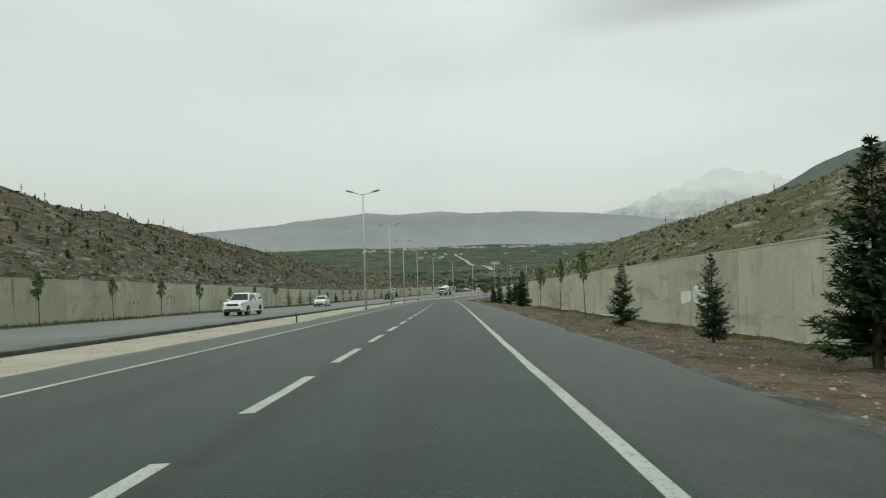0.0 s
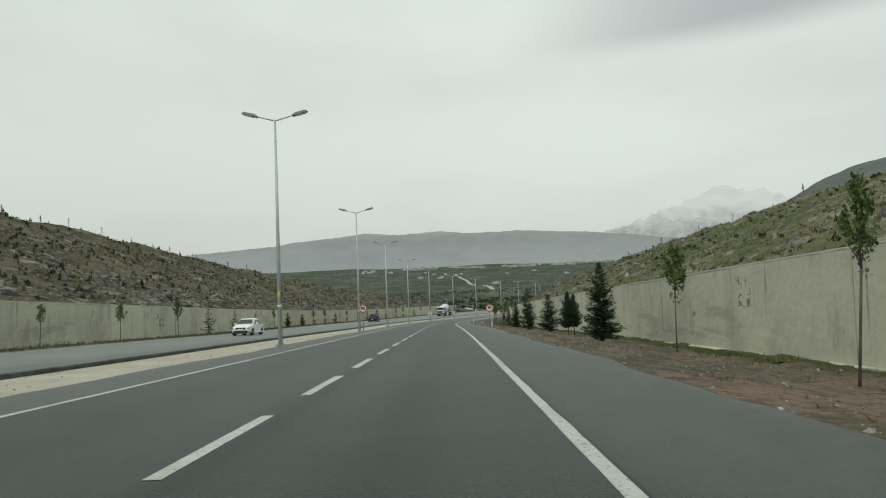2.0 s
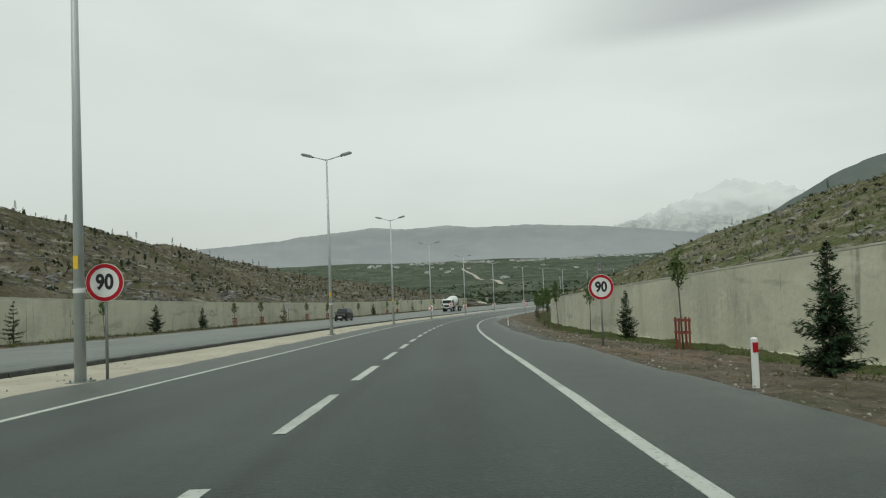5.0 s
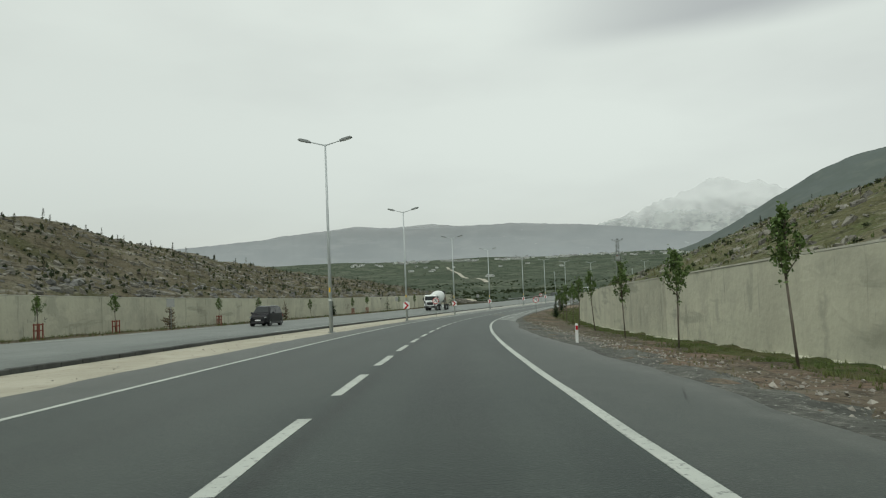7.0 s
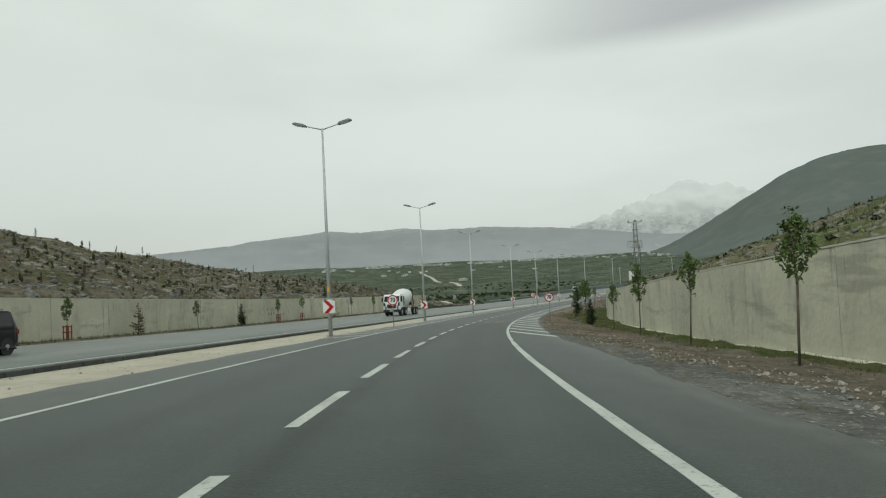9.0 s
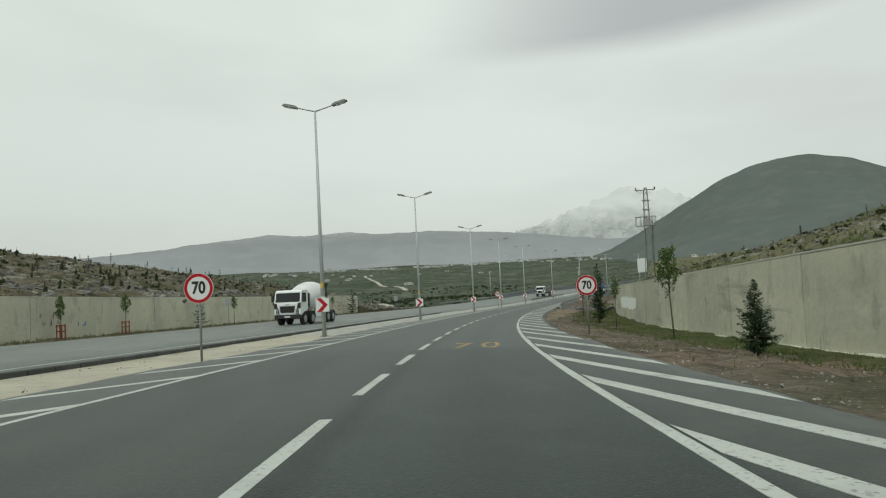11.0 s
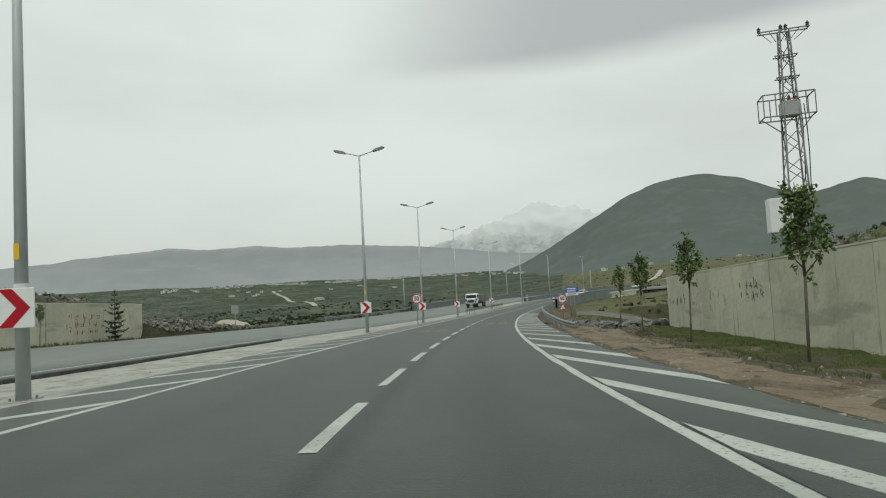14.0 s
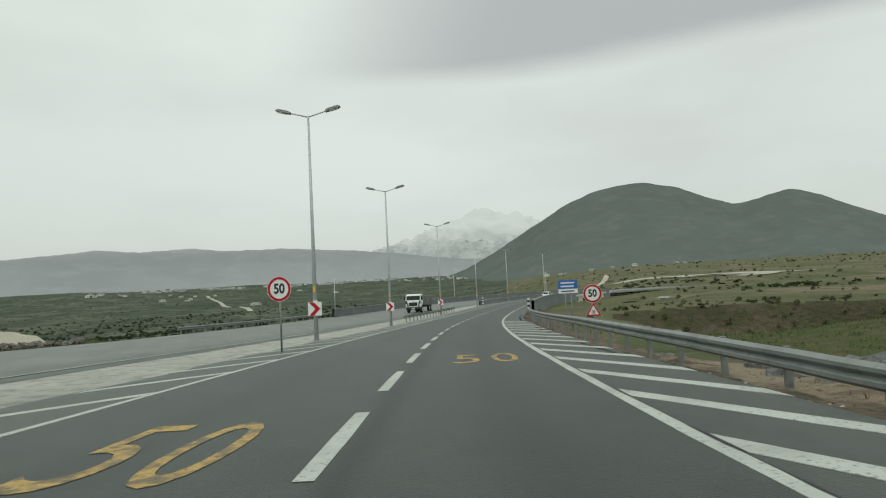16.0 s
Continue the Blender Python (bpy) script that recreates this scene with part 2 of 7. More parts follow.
def overlaid_by(m, name, colour, strength):
    """Lays a colour over a material where the mesh's own attribute of that name is high, broken up by noise."""
    t = m.node_tree
    b = t.nodes["Principled BSDF"]
    link = b.inputs["Base Color"].links[0]
    src = link.from_socket
    at_ = t.nodes.new("ShaderNodeAttribute")
    at_.attribute_name = name
    geo = t.nodes.new("ShaderNodeNewGeometry")
    tx = t.nodes.new("ShaderNodeTexNoise")
    tx.inputs["Scale"].default_value, tx.inputs["Detail"].default_value, tx.inputs["Roughness"].default_value = 1.7, 6.0, 0.65
    t.links.new(geo.outputs["Position"], tx.inputs[0])
    mr = t.nodes.new("ShaderNodeMapRange")
    mr.inputs["From Min"].default_value, mr.inputs["From Max"].default_value, mr.inputs["To Min"].default_value, mr.inputs["To Max"].default_value = 0.32, 0.66, 0.35, strength
    t.links.new(tx.outputs[0], mr.inputs[0])
    mu = t.nodes.new("ShaderNodeMath")
    mu.operation = "MULTIPLY"
    t.links.new(mr.outputs[0], mu.inputs[0])
    t.links.new(at_.outputs["Fac"], mu.inputs[1])
    x = t.nodes.new("ShaderNodeMix")
    x.data_type = "RGBA"
    t.links.new(mu.outputs[0], x.inputs["Factor"])
    t.links.new(src, x.inputs["A"])
    x.inputs["B"].default_value = (*colour, 1)
    t.links.new(x.outputs["Result"], b.inputs["Base Color"])


def hazed(m, stops, scale, depth):
    """Painted haze, the sky showing through: stops of (height, opacity), broken up by noise of the given scale."""
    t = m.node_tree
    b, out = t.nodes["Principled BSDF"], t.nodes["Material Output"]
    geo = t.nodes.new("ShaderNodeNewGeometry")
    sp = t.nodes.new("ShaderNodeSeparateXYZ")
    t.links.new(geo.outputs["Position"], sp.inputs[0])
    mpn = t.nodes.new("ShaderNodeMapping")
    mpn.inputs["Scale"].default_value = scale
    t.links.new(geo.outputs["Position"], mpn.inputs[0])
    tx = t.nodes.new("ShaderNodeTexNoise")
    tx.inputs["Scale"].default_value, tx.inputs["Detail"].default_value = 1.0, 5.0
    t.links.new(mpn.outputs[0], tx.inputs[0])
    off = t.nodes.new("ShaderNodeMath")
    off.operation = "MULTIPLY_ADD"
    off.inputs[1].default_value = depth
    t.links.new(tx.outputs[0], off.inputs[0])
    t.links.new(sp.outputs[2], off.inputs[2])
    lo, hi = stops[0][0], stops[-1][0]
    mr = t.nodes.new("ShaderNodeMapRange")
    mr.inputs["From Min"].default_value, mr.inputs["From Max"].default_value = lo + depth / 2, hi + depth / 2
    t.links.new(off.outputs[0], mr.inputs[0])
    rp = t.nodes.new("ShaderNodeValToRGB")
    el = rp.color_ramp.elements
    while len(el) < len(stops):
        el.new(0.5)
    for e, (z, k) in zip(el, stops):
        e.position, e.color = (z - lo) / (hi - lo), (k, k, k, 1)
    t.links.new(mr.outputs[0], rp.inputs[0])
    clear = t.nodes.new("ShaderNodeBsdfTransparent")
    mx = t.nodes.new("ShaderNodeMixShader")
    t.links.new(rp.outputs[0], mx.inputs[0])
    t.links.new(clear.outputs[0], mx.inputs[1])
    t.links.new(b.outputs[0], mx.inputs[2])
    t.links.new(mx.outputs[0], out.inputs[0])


ASPHALT = material("asphalt", 0.46, base=(0.033, 0.0435, 0.0395), layers=[((0.046, 0.057, 0.0515), 0.16, 0.40, 0.66, 0.9), ((0.024, 0.032, 0.030), (1.1, 0.04, 1.0), 0.48, 0.66, 0.6), ((0.057, 0.067, 0.060), 0.9, 0.54, 0.70, 0.5), ((0.023, 0.0285, 0.0275), 0.5, 0.62, 0.68, 0.5), ((0.112, 0.124, 0.115), 24.0, 0.56, 0.70, 0.6), ((0.013, 0.016, 0.016), 34.0, 0.56, 0.68, 0.6)], bump=0.35, bump_scale=45.0, spec=0.12)
overlaid_by(ASPHALT, "dust", (0.125, 0.133, 0.120), 0.75)
# Also carries the windscreen reflection painted on the left lane.
overlaid_by(ASPHALT, "age_and_glare", (0.083, 0.094, 0.085), 0.55)
overlaid_by(ASPHALT, "seam", (0.012, 0.013, 0.013), 0.8)
ASPHALT_OLD = material("asphalt_worn", 0.56, base=(0.134, 0.146, 0.137), layers=[((0.17, 0.182, 0.17), 0.3, 0.42, 0.66, 0.8), ((0.09, 0.097, 0.093), (0.9, 0.05, 1.0), 0.5, 0.7, 0.5), ((0.20, 0.206, 0.195), 36.0, 0.56, 0.70, 0.6), ((0.06, 0.063, 0.06), 1.4, 0.60, 0.70, 0.5)], bump=0.4, bump_scale=60.0, spec=0.3)
PAINT = material("road_paint", 0.65, base=(0.43, 0.445, 0.41), layers=[((0.27, 0.28, 0.26), 0.9, 0.45, 0.7, 0.7), ((0.11, 0.115, 0.11), 18.0, 0.56, 0.68, 0.85)], bump=0.2, bump_scale=60.0)
PAINT_YELLOW = material("road_paint_yellow", 0.7, base=(0.46, 0.29, 0.075), layers=[((0.30, 0.205, 0.075), 1.2, 0.42, 0.66, 0.75), ((0.085, 0.08, 0.06), 4.0, 0.44, 0.60, 0.8), ((0.07, 0.068, 0.055), 18.0, 0.54, 0.66, 0.85)], bump=0.2, bump_scale=60.0)
SAND = material("sandy_gravel", 0.95, base=(0.37, 0.338, 0.272), layers=[((0.46, 0.425, 0.35), 0.5, 0.4, 0.65, 0.8), ((0.26, 0.235, 0.19), 2.6, 0.54, 0.70, 0.6), ((0.53, 0.50, 0.43), 18.0, 0.58, 0.72, 0.7)], bump=0.7, bump_scale=16.0, spec=0.2)
MEDIAN_GREY = material("median_grey", 0.9, base=(0.325, 0.317, 0.285), layers=[((0.40, 0.388, 0.355), 0.6, 0.4, 0.62, 0.85), ((0.19, 0.185, 0.17), 2.0, 0.50, 0.64, 0.7), ((0.12, 0.12, 0.10), 6.0, 0.60, 0.68, 0.6)], bump=0.5, bump_scale=18.0, spec=0.25)
KERB = material("kerb_stone", 0.9, base=(0.075, 0.077, 0.073), layers=[((0.04, 0.041, 0.039), 1.5, 0.42, 0.64, 0.8), ((0.15, 0.15, 0.14), 14.0, 0.57, 0.7, 0.4)], bump=0.4, bump_scale=30.0, per_object=0.15)
DIRT = material("verge_dirt", 0.97, base=(0.122, 0.100, 0.074), layers=[((0.190, 0.132, 0.098), 0.14, 0.46, 0.61, 0.9), ((0.165, 0.142, 0.110), 0.5, 0.50, 0.64, 0.8), ((0.062, 0.066, 0.034), 0.33, 0.52, 0.63, 0.75), ((0.062, 0.052, 0.040), 1.8, 0.48, 0.64, 0.8), ((0.038, 0.033, 0.026), 5.0, 0.55, 0.66, 0.75), ((0.27, 0.25, 0.215), 10.0, 0.60, 0.68, 0.75)], bump=1.0, bump_scale=9.0, spec=0.15)
SOIL = material("trampled_soil", 0.97, base=(0.205, 0.157, 0.114), layers=[((0.255, 0.208, 0.156), 0.4, 0.46, 0.62, 0.85), ((0.135, 0.105, 0.076), 0.9, 0.50, 0.64, 0.8), ((0.085, 0.07, 0.052), 5.0, 0.57, 0.67, 0.75), ((0.34, 0.31, 0.265), 10.0, 0.60, 0.68, 0.75)], bump=0.9, bump_scale=9.0, spec=0.15)
GRAVEL = material("grey_gravel", 0.95, base=(0.115, 0.115, 0.103), layers=[((0.065, 0.066, 0.059), 0.8, 0.42, 0.62, 0.9), ((0.19, 0.186, 0.168), 3.0, 0.52, 0.66, 0.8), ((0.04, 0.04, 0.036), 9.0, 0.54, 0.66, 0.8), ((0.42, 0.41, 0.38), 14.0, 0.60, 0.68, 0.8)], bump=1.0, bump_scale=14.0, spec=0.2)
CONCRETE = material("concrete_wall", 0.85, base=(0.505, 0.487, 0.39), layers=[((0.575, 0.552, 0.44), (0.22, 0.22, 0.5), 0.4, 0.62, 0.85), ((0.43, 0.408, 0.325), (0.5, 0.5, 0.10), 0.50, 0.66, 0.7), ((0.385, 0.37, 0.30), 0.42, 0.53, 0.64, 0.6), ((0.235, 0.228, 0.185), (2.4, 2.4, 0.16), 0.62, 0.69, 0.75), ((0.47, 0.445, 0.355), 3.5, 0.52, 0.66, 0.4), ((0.29, 0.28, 0.225), (0.13, 0.13, 0.8), 0.59, 0.65, 0.55), ((0.66, 0.64, 0.53), (0.3, 0.3, 0.9), 0.62, 0.68, 0.4), ((0.26, 0.25, 0.205), (0.9, 0.9, 0.45), 0.58, 0.66, 0.42), ((0.19, 0.185, 0.155), (5.0, 5.0, 0.4), 0.66, 0.71, 0.5)], bump=0.14, bump_scale=4.0, spec=0.3, per_object=0.09)
CONCRETE_CAP = material("wall_coping", 0.85, base=(0.55, 0.53, 0.45), layers=[((0.38, 0.365, 0.30), 1.2, 0.46, 0.68, 0.7)], bump=0.2, bump_scale=14.0)
CONCRETE_CORE = material("wall_joint", 0.95, base=(0.16, 0.15, 0.125), layers=[((0.1, 0.095, 0.08), 2.0, 0.45, 0.65, 0.7)])
LIME = material("lime_wash", 0.9, base=(0.86, 0.86, 0.83), layers=[((0.74, 0.74, 0.69), 1.2, 0.5, 0.66, 0.7), ((0.58, 0.57, 0.49), 4.0, 0.62, 0.70, 0.8)])
GRAFFITI = material("spray_paint", 0.7, base=(0.13, 0.125, 0.12), layers=[((0.36, 0.35, 0.30), 2.6, 0.46, 0.64, 0.85)])
GRAFFITI_FADED = material("spray_paint_faded", 0.8, base=(0.36, 0.365, 0.35), layers=[((0.62, 0.62, 0.59), 2.2, 0.44, 0.60, 0.8)])
GRAFFITI_RED = material("spray_paint_red", 0.7, base=(0.33, 0.06, 0.05), layers=[((0.33, 0.26, 0.21), 3.0, 0.5, 0.7, 0.7)])
SLOPE_L = material("rocky_slope_brown", 0.97, base=(0.108, 0.092, 0.061), layers=[((0.155, 0.135, 0.098), 0.11, 0.45, 0.60, 0.9), ((0.070, 0.072, 0.034), 0.13, 0.50, 0.62, 0.8), ((0.29, 0.275, 0.235), (0.22, 0.20, 0.9), 0.57, 0.65, 0.8), ((0.045, 0.040, 0.028), (0.6, 0.5, 1.6), 0.52, 0.62, 0.7), ((0.24, 0.22, 0.18), 3.6, 0.60, 0.68, 0.5), ((0.042, 0.038, 0.027), 4.0, 0.57, 0.67, 0.5)], bump=1.0, bump_scale=1.6, spec=0.1)
SLOPE_R = material("rocky_slope_green", 0.97, base=(0.116, 0.110, 0.058), layers=[((0.18, 0.158, 0.11), 0.13, 0.45, 0.62, 0.85), ((0.082, 0.105, 0.038), 0.2, 0.46, 0.60, 0.8), ((0.29, 0.27, 0.23), (0.5, 0.35, 1.2), 0.56, 0.64, 0.8), ((0.055, 0.056, 0.030), 1.5, 0.52, 0.64, 0.75), ((0.24, 0.22, 0.17), 4.5, 0.57, 0.66, 0.6), ((0.05, 0.052, 0.028), 6.0, 0.58, 0.67, 0.5)], bump=1.0, bump_scale=2.0, spec=0.1)
ROCK = material("weathered_rock", 0.9, base=(0.155, 0.145, 0.122), layers=[((0.25, 0.238, 0.205), 0.8, 0.48, 0.66, 0.8), ((0.08, 0.073, 0.06), 2.5, 0.48, 0.66, 0.85)], bump=0.8, bump_scale=8.0, island=0.4)
ROCK_DARK = material("dark_boulder", 0.85, base=(0.12, 0.118, 0.115), layers=[((0.22, 0.215, 0.2), 1.2, 0.45, 0.65, 0.8), ((0.05, 0.05, 0.05), 3.0, 0.52, 0.68, 0.8)], bump=0.9, bump_scale=6.0, island=0.25)
PEBBLE = material("verge_stones", 0.9, base=(0.27, 0.25, 0.22), layers=[((0.15, 0.13, 0.11), 3.0, 0.45, 0.65, 0.8)], island=0.4)
GRASS = material("grass_blades", 0.8, base=(0.085, 0.122, 0.036), layers=[((0.145, 0.142, 0.06), 0.3, 0.45, 0.65, 0.8)], island=0.35, spec=0.2)
GRASS_DRY = material("dry_grass", 0.9, base=(0.155, 0.135, 0.07), layers=[((0.09, 0.105, 0.04), 0.25, 0.45, 0.62, 0.8)], island=0.3, spec=0.15)
SHRUB = material("dark_shrubs", 0.9, base=(0.036, 0.047, 0.024), layers=[((0.06, 0.075, 0.034), 0.02, 0.45, 0.62, 0.8)], island=0.35, spec=0.15)
LAND = material("valley_land", 0.97, base=(0.088, 0.105, 0.073), layers=[((0.125, 0.135, 0.100), 0.005, 0.44, 0.60, 0.9), ((0.046, 0.063, 0.041), 0.009, 0.46, 0.55, 0.9), ((0.145, 0.14, 0.105), 0.018, 0.58, 0.68, 0.7), ((0.036, 0.048, 0.032), 0.04, 0.50, 0.59, 0.85), ((0.034, 0.045, 0.030), 0.11, 0.54, 0.62, 0.75), ((0.115, 0.12, 0.088), 0.4, 0.54, 0.7, 0.5)], bump=0.6, bump_scale=0.4, spec=0.1)
FIELD = material("brown_field", 0.97, base=(0.122, 0.118, 0.066), layers=[((0.195, 0.155, 0.108), 0.012, 0.46, 0.60, 0.9), ((0.080, 0.098, 0.044), 0.02, 0.47, 0.58, 0.9), ((0.058, 0.066, 0.034), 0.12, 0.54, 0.64, 0.75), ((0.19, 0.165, 0.115), 0.6, 0.54, 0.68, 0.7)], bump=0.8, bump_scale=0.9, spec=0.1)
SCARP = material("overgrown_bank", 0.97, base=(0.064, 0.058, 0.036), layers=[((0.105, 0.086, 0.06), 0.2, 0.46, 0.62, 0.85), ((0.055, 0.064, 0.030), 0.4, 0.48, 0.62, 0.8), ((0.045, 0.042, 0.028), 1.2, 0.54, 0.66, 0.6)], bump=1.0, bump_scale=1.2, spec=0.1)
MOUND = material("grassy_mound", 0.95, base=(0.072, 0.086, 0.030), layers=[((0.115, 0.092, 0.056), 0.35, 0.45, 0.60, 0.85), ((0.044, 0.060, 0.020), 0.9, 0.50, 0.63, 0.8), ((0.125, 0.112, 0.066), 2.5, 0.54, 0.66, 0.6), ((0.034, 0.038, 0.018), 6.0, 0.55, 0.66, 0.6)], bump=1.0, bump_scale=5.0, spec=0.1)
FLAT = material("gravel_flat", 0.95, base=(0.15, 0.145, 0.132), layers=[((0.20, 0.19, 0.17), 0.15, 0.46, 0.64, 0.8), ((0.085, 0.085, 0.065), 0.4, 0.5, 0.66, 0.7)], bump=0.6, bump_scale=3.0, spec=0.15)
TRACK = material("pale_track", 0.95, base=(0.40, 0.37, 0.31), layers=[((0.28, 0.25, 0.2), 0.05, 0.45, 0.65, 0.7)])
# The hill's haze is painted: blue-grey distance tint in all its base colours.
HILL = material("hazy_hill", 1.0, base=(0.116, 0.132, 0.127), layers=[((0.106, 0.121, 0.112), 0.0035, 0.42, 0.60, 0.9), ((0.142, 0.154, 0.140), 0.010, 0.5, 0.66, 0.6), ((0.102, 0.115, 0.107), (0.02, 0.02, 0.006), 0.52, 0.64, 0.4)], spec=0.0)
BUSH = material("olive_bushes", 0.9, base=(0.062, 0.068, 0.034), layers=[((0.09, 0.085, 0.048), 0.2, 0.45, 0.62, 0.8)], island=0.35, spec=0.15)
# Distance haze is put into the ridge's pale blue-grey colours and its thinning top.
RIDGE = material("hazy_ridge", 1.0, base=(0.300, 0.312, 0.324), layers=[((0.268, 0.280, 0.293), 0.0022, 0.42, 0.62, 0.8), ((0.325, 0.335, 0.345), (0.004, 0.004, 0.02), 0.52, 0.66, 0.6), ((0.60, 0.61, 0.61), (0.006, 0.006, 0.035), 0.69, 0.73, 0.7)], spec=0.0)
hazed(RIDGE, [(60, 0.97), (190, 0.9), (270, 0.70), (350, 0.42)], (0.0016, 0.0016, 0.006), 90)
# Snow and rock tones drawn towards the sky's, with haze in colour and opacity.
SNOWY = material("hazy_snow_and_rock", 1.0, base=(0.42, 0.44, 0.445), layers=[((0.66, 0.68, 0.675), (0.008, 0.008, 0.013), 0.44, 0.56, 0.9), ((0.33, 0.345, 0.36), (0.014, 0.014, 0.02), 0.54, 0.62, 0.8), ((0.70, 0.715, 0.71), (0.02, 0.02, 0.028), 0.57, 0.64, 0.7)], spec=0.0)
hazed(SNOWY, [(180, 0.7), (300, 0.42), (370, 0.20), (460, 0.08), (540, 0.13), (640, 0.09)], (0.007, 0.007, 0.011), 300)
METAL_GREY = material("galvanised_steel", 0.6, 0.3, base=(0.25, 0.262, 0.255), layers=[((0.17, 0.178, 0.172), 1.2, 0.45, 0.66, 0.8), ((0.10, 0.098, 0.088), 5.0, 0.58, 0.7, 0.6)], bump=0.05, bump_scale=30.0)
POLE_GREY = material("pole_paint", 0.42, 0.1, base=(0.44, 0.465, 0.475), layers=[((0.36, 0.375, 0.38), 2.0, 0.45, 0.66, 0.5)])
LAMP_GREY = material("lamp_housing", 0.45, 0.2, base=(0.24, 0.25, 0.25))
LAMP_GLASS = material("lamp_glass", 0.25, base=(0.6, 0.6, 0.57))
SIGN_WHITE = material("sign_white", 0.45, base=(0.72, 0.72, 0.72), layers=[((0.6, 0.6, 0.59), 4.0, 0.5, 0.7, 0.5)])
SIGN_RED = material("sign_red", 0.5, base=(0.40, 0.008, 0.018), layers=[((0.31, 0.012, 0.02), 4.0, 0.5, 0.7, 0.5)], spec=0.3)
SIGN_BLACK = material("sign_black", 0.5, base=(0.015, 0.015, 0.017))
SIGN_BLUE = material("sign_blue", 0.45, base=(0.02, 0.12, 0.42), layers=[((0.03, 0.14, 0.38), 4.0, 0.5, 0.7, 0.5)])
SIGN_YELLOW = material("sign_yellow", 0.5, base=(0.75, 0.47, 0.03))
SIGN_BACK = material("sign_back", 0.55, 0.4, base=(0.34, 0.345, 0.34))
CAR_WHITE = material("white_car_paint", 0.3, base=(0.74, 0.755, 0.755), layers=[((0.64, 0.65, 0.645), 1.5, 0.5, 0.7, 0.4)], spec=0.4)
CAR_BLACK = material("dark_car_paint", 0.3, base=(0.006, 0.007, 0.010), layers=[((0.012, 0.012, 0.014), 1.5, 0.5, 0.7, 0.5)], spec=0.3)
TRIM = material("black_plastic", 0.6, base=(0.022, 0.022, 0.023))
CAR_GLASS = material("tinted_glass", 0.06, base=(0.012, 0.015, 0.016), spec=0.4)
CHROME = material("chrome", 0.18, 1.0, base=(0.7, 0.71, 0.72))
RUBBER = material("tyre_rubber", 0.85, base=(0.022, 0.022, 0.022), layers=[((0.05, 0.047, 0.043), 6.0, 0.45, 0.65, 0.6)])
RIM = material("alloy_rim", 0.35, 0.7, base=(0.42, 0.43, 0.44))
HEADLIGHT = material("headlight_glass", 0.1, base=(0.30, 0.315, 0.33), spec=0.8)
TAIL_RED = material("tail_light", 0.2, base=(0.36, 0.012, 0.012))
DRUM_WHITE = material("drum_paint", 0.4, base=(0.64, 0.645, 0.64), layers=[((0.47, 0.465, 0.45), (0.9, 0.9, 0.9), 0.5, 0.7, 0.6)])
BARK = material("bark", 0.95, base=(0.10, 0.08, 0.06), layers=[((0.16, 0.14, 0.115), (14.0, 14.0, 3.0), 0.45, 0.65, 0.8)], bump=0.6, bump_scale=40.0)
NEEDLES = material("fir_needles", 0.85, base=(0.026, 0.050, 0.023), layers=[((0.050, 0.080, 0.036), 2.5, 0.45, 0.65, 0.8)], island=0.4, spec=0.15)
NEEDLES_BROWN = material("dry_needles", 0.9, base=(0.15, 0.10, 0.055), layers=[((0.08, 0.075, 0.04), 2.5, 0.45, 0.65, 0.7)], island=0.35, spec=0.2)
LEAVES = material("young_leaves", 0.65, base=(0.078, 0.125, 0.034), layers=[((0.115, 0.165, 0.048), 1.8, 0.45, 0.65, 0.8)], island=0.4, spec=0.3)
WOOD_RED = material("red_stained_wood", 0.8, base=(0.22, 0.055, 0.035), layers=[((0.14, 0.05, 0.035), 8.0, 0.45, 0.65, 0.7)])
HOUSE_WALL = material("house_plaster", 0.9, base=(0.56, 0.565, 0.55), layers=[((0.40, 0.395, 0.375), 0.3, 0.45, 0.65, 0.6)], per_object=0.3)
HOUSE_ROOF = material("house_roof", 0.9, base=(0.20, 0.185, 0.18), layers=[((0.52, 0.52, 0.51), 0.03, 0.48, 0.54, 0.9)], per_object=0.35)
MESH_GREY = material("parapet_grey", 0.8, 0.2, base=(0.16, 0.175, 0.18), layers=[((0.22, 0.235, 0.24), 0.4, 0.45, 0.65, 0.6)])


# ---- the ground: one sheet to the horizon ----
END_X, END_Y = 27.0, 252.0


def smooth(u):
    u = np.clip(u, 0, 1)
    return u * u * (3 - 2 * u)


def along(x, y):
    """Station and offset of places, roughly, by the nearest point of the road's line."""
    k = slice(0, len(STATION), 5)
    d = (x[..., None] - R_X[k]) ** 2 + (y[..., None] - R_Y[k]) ** 2
    j = d.argmin(-1) * 5
    dx, dy, ps = x - R_X[j], y - R_Y[j], R_PSI[j]
    return STATION[j] + dx * np.sin(ps) + dy * np.cos(ps), dx * np.cos(ps) - dy * np.sin(ps)


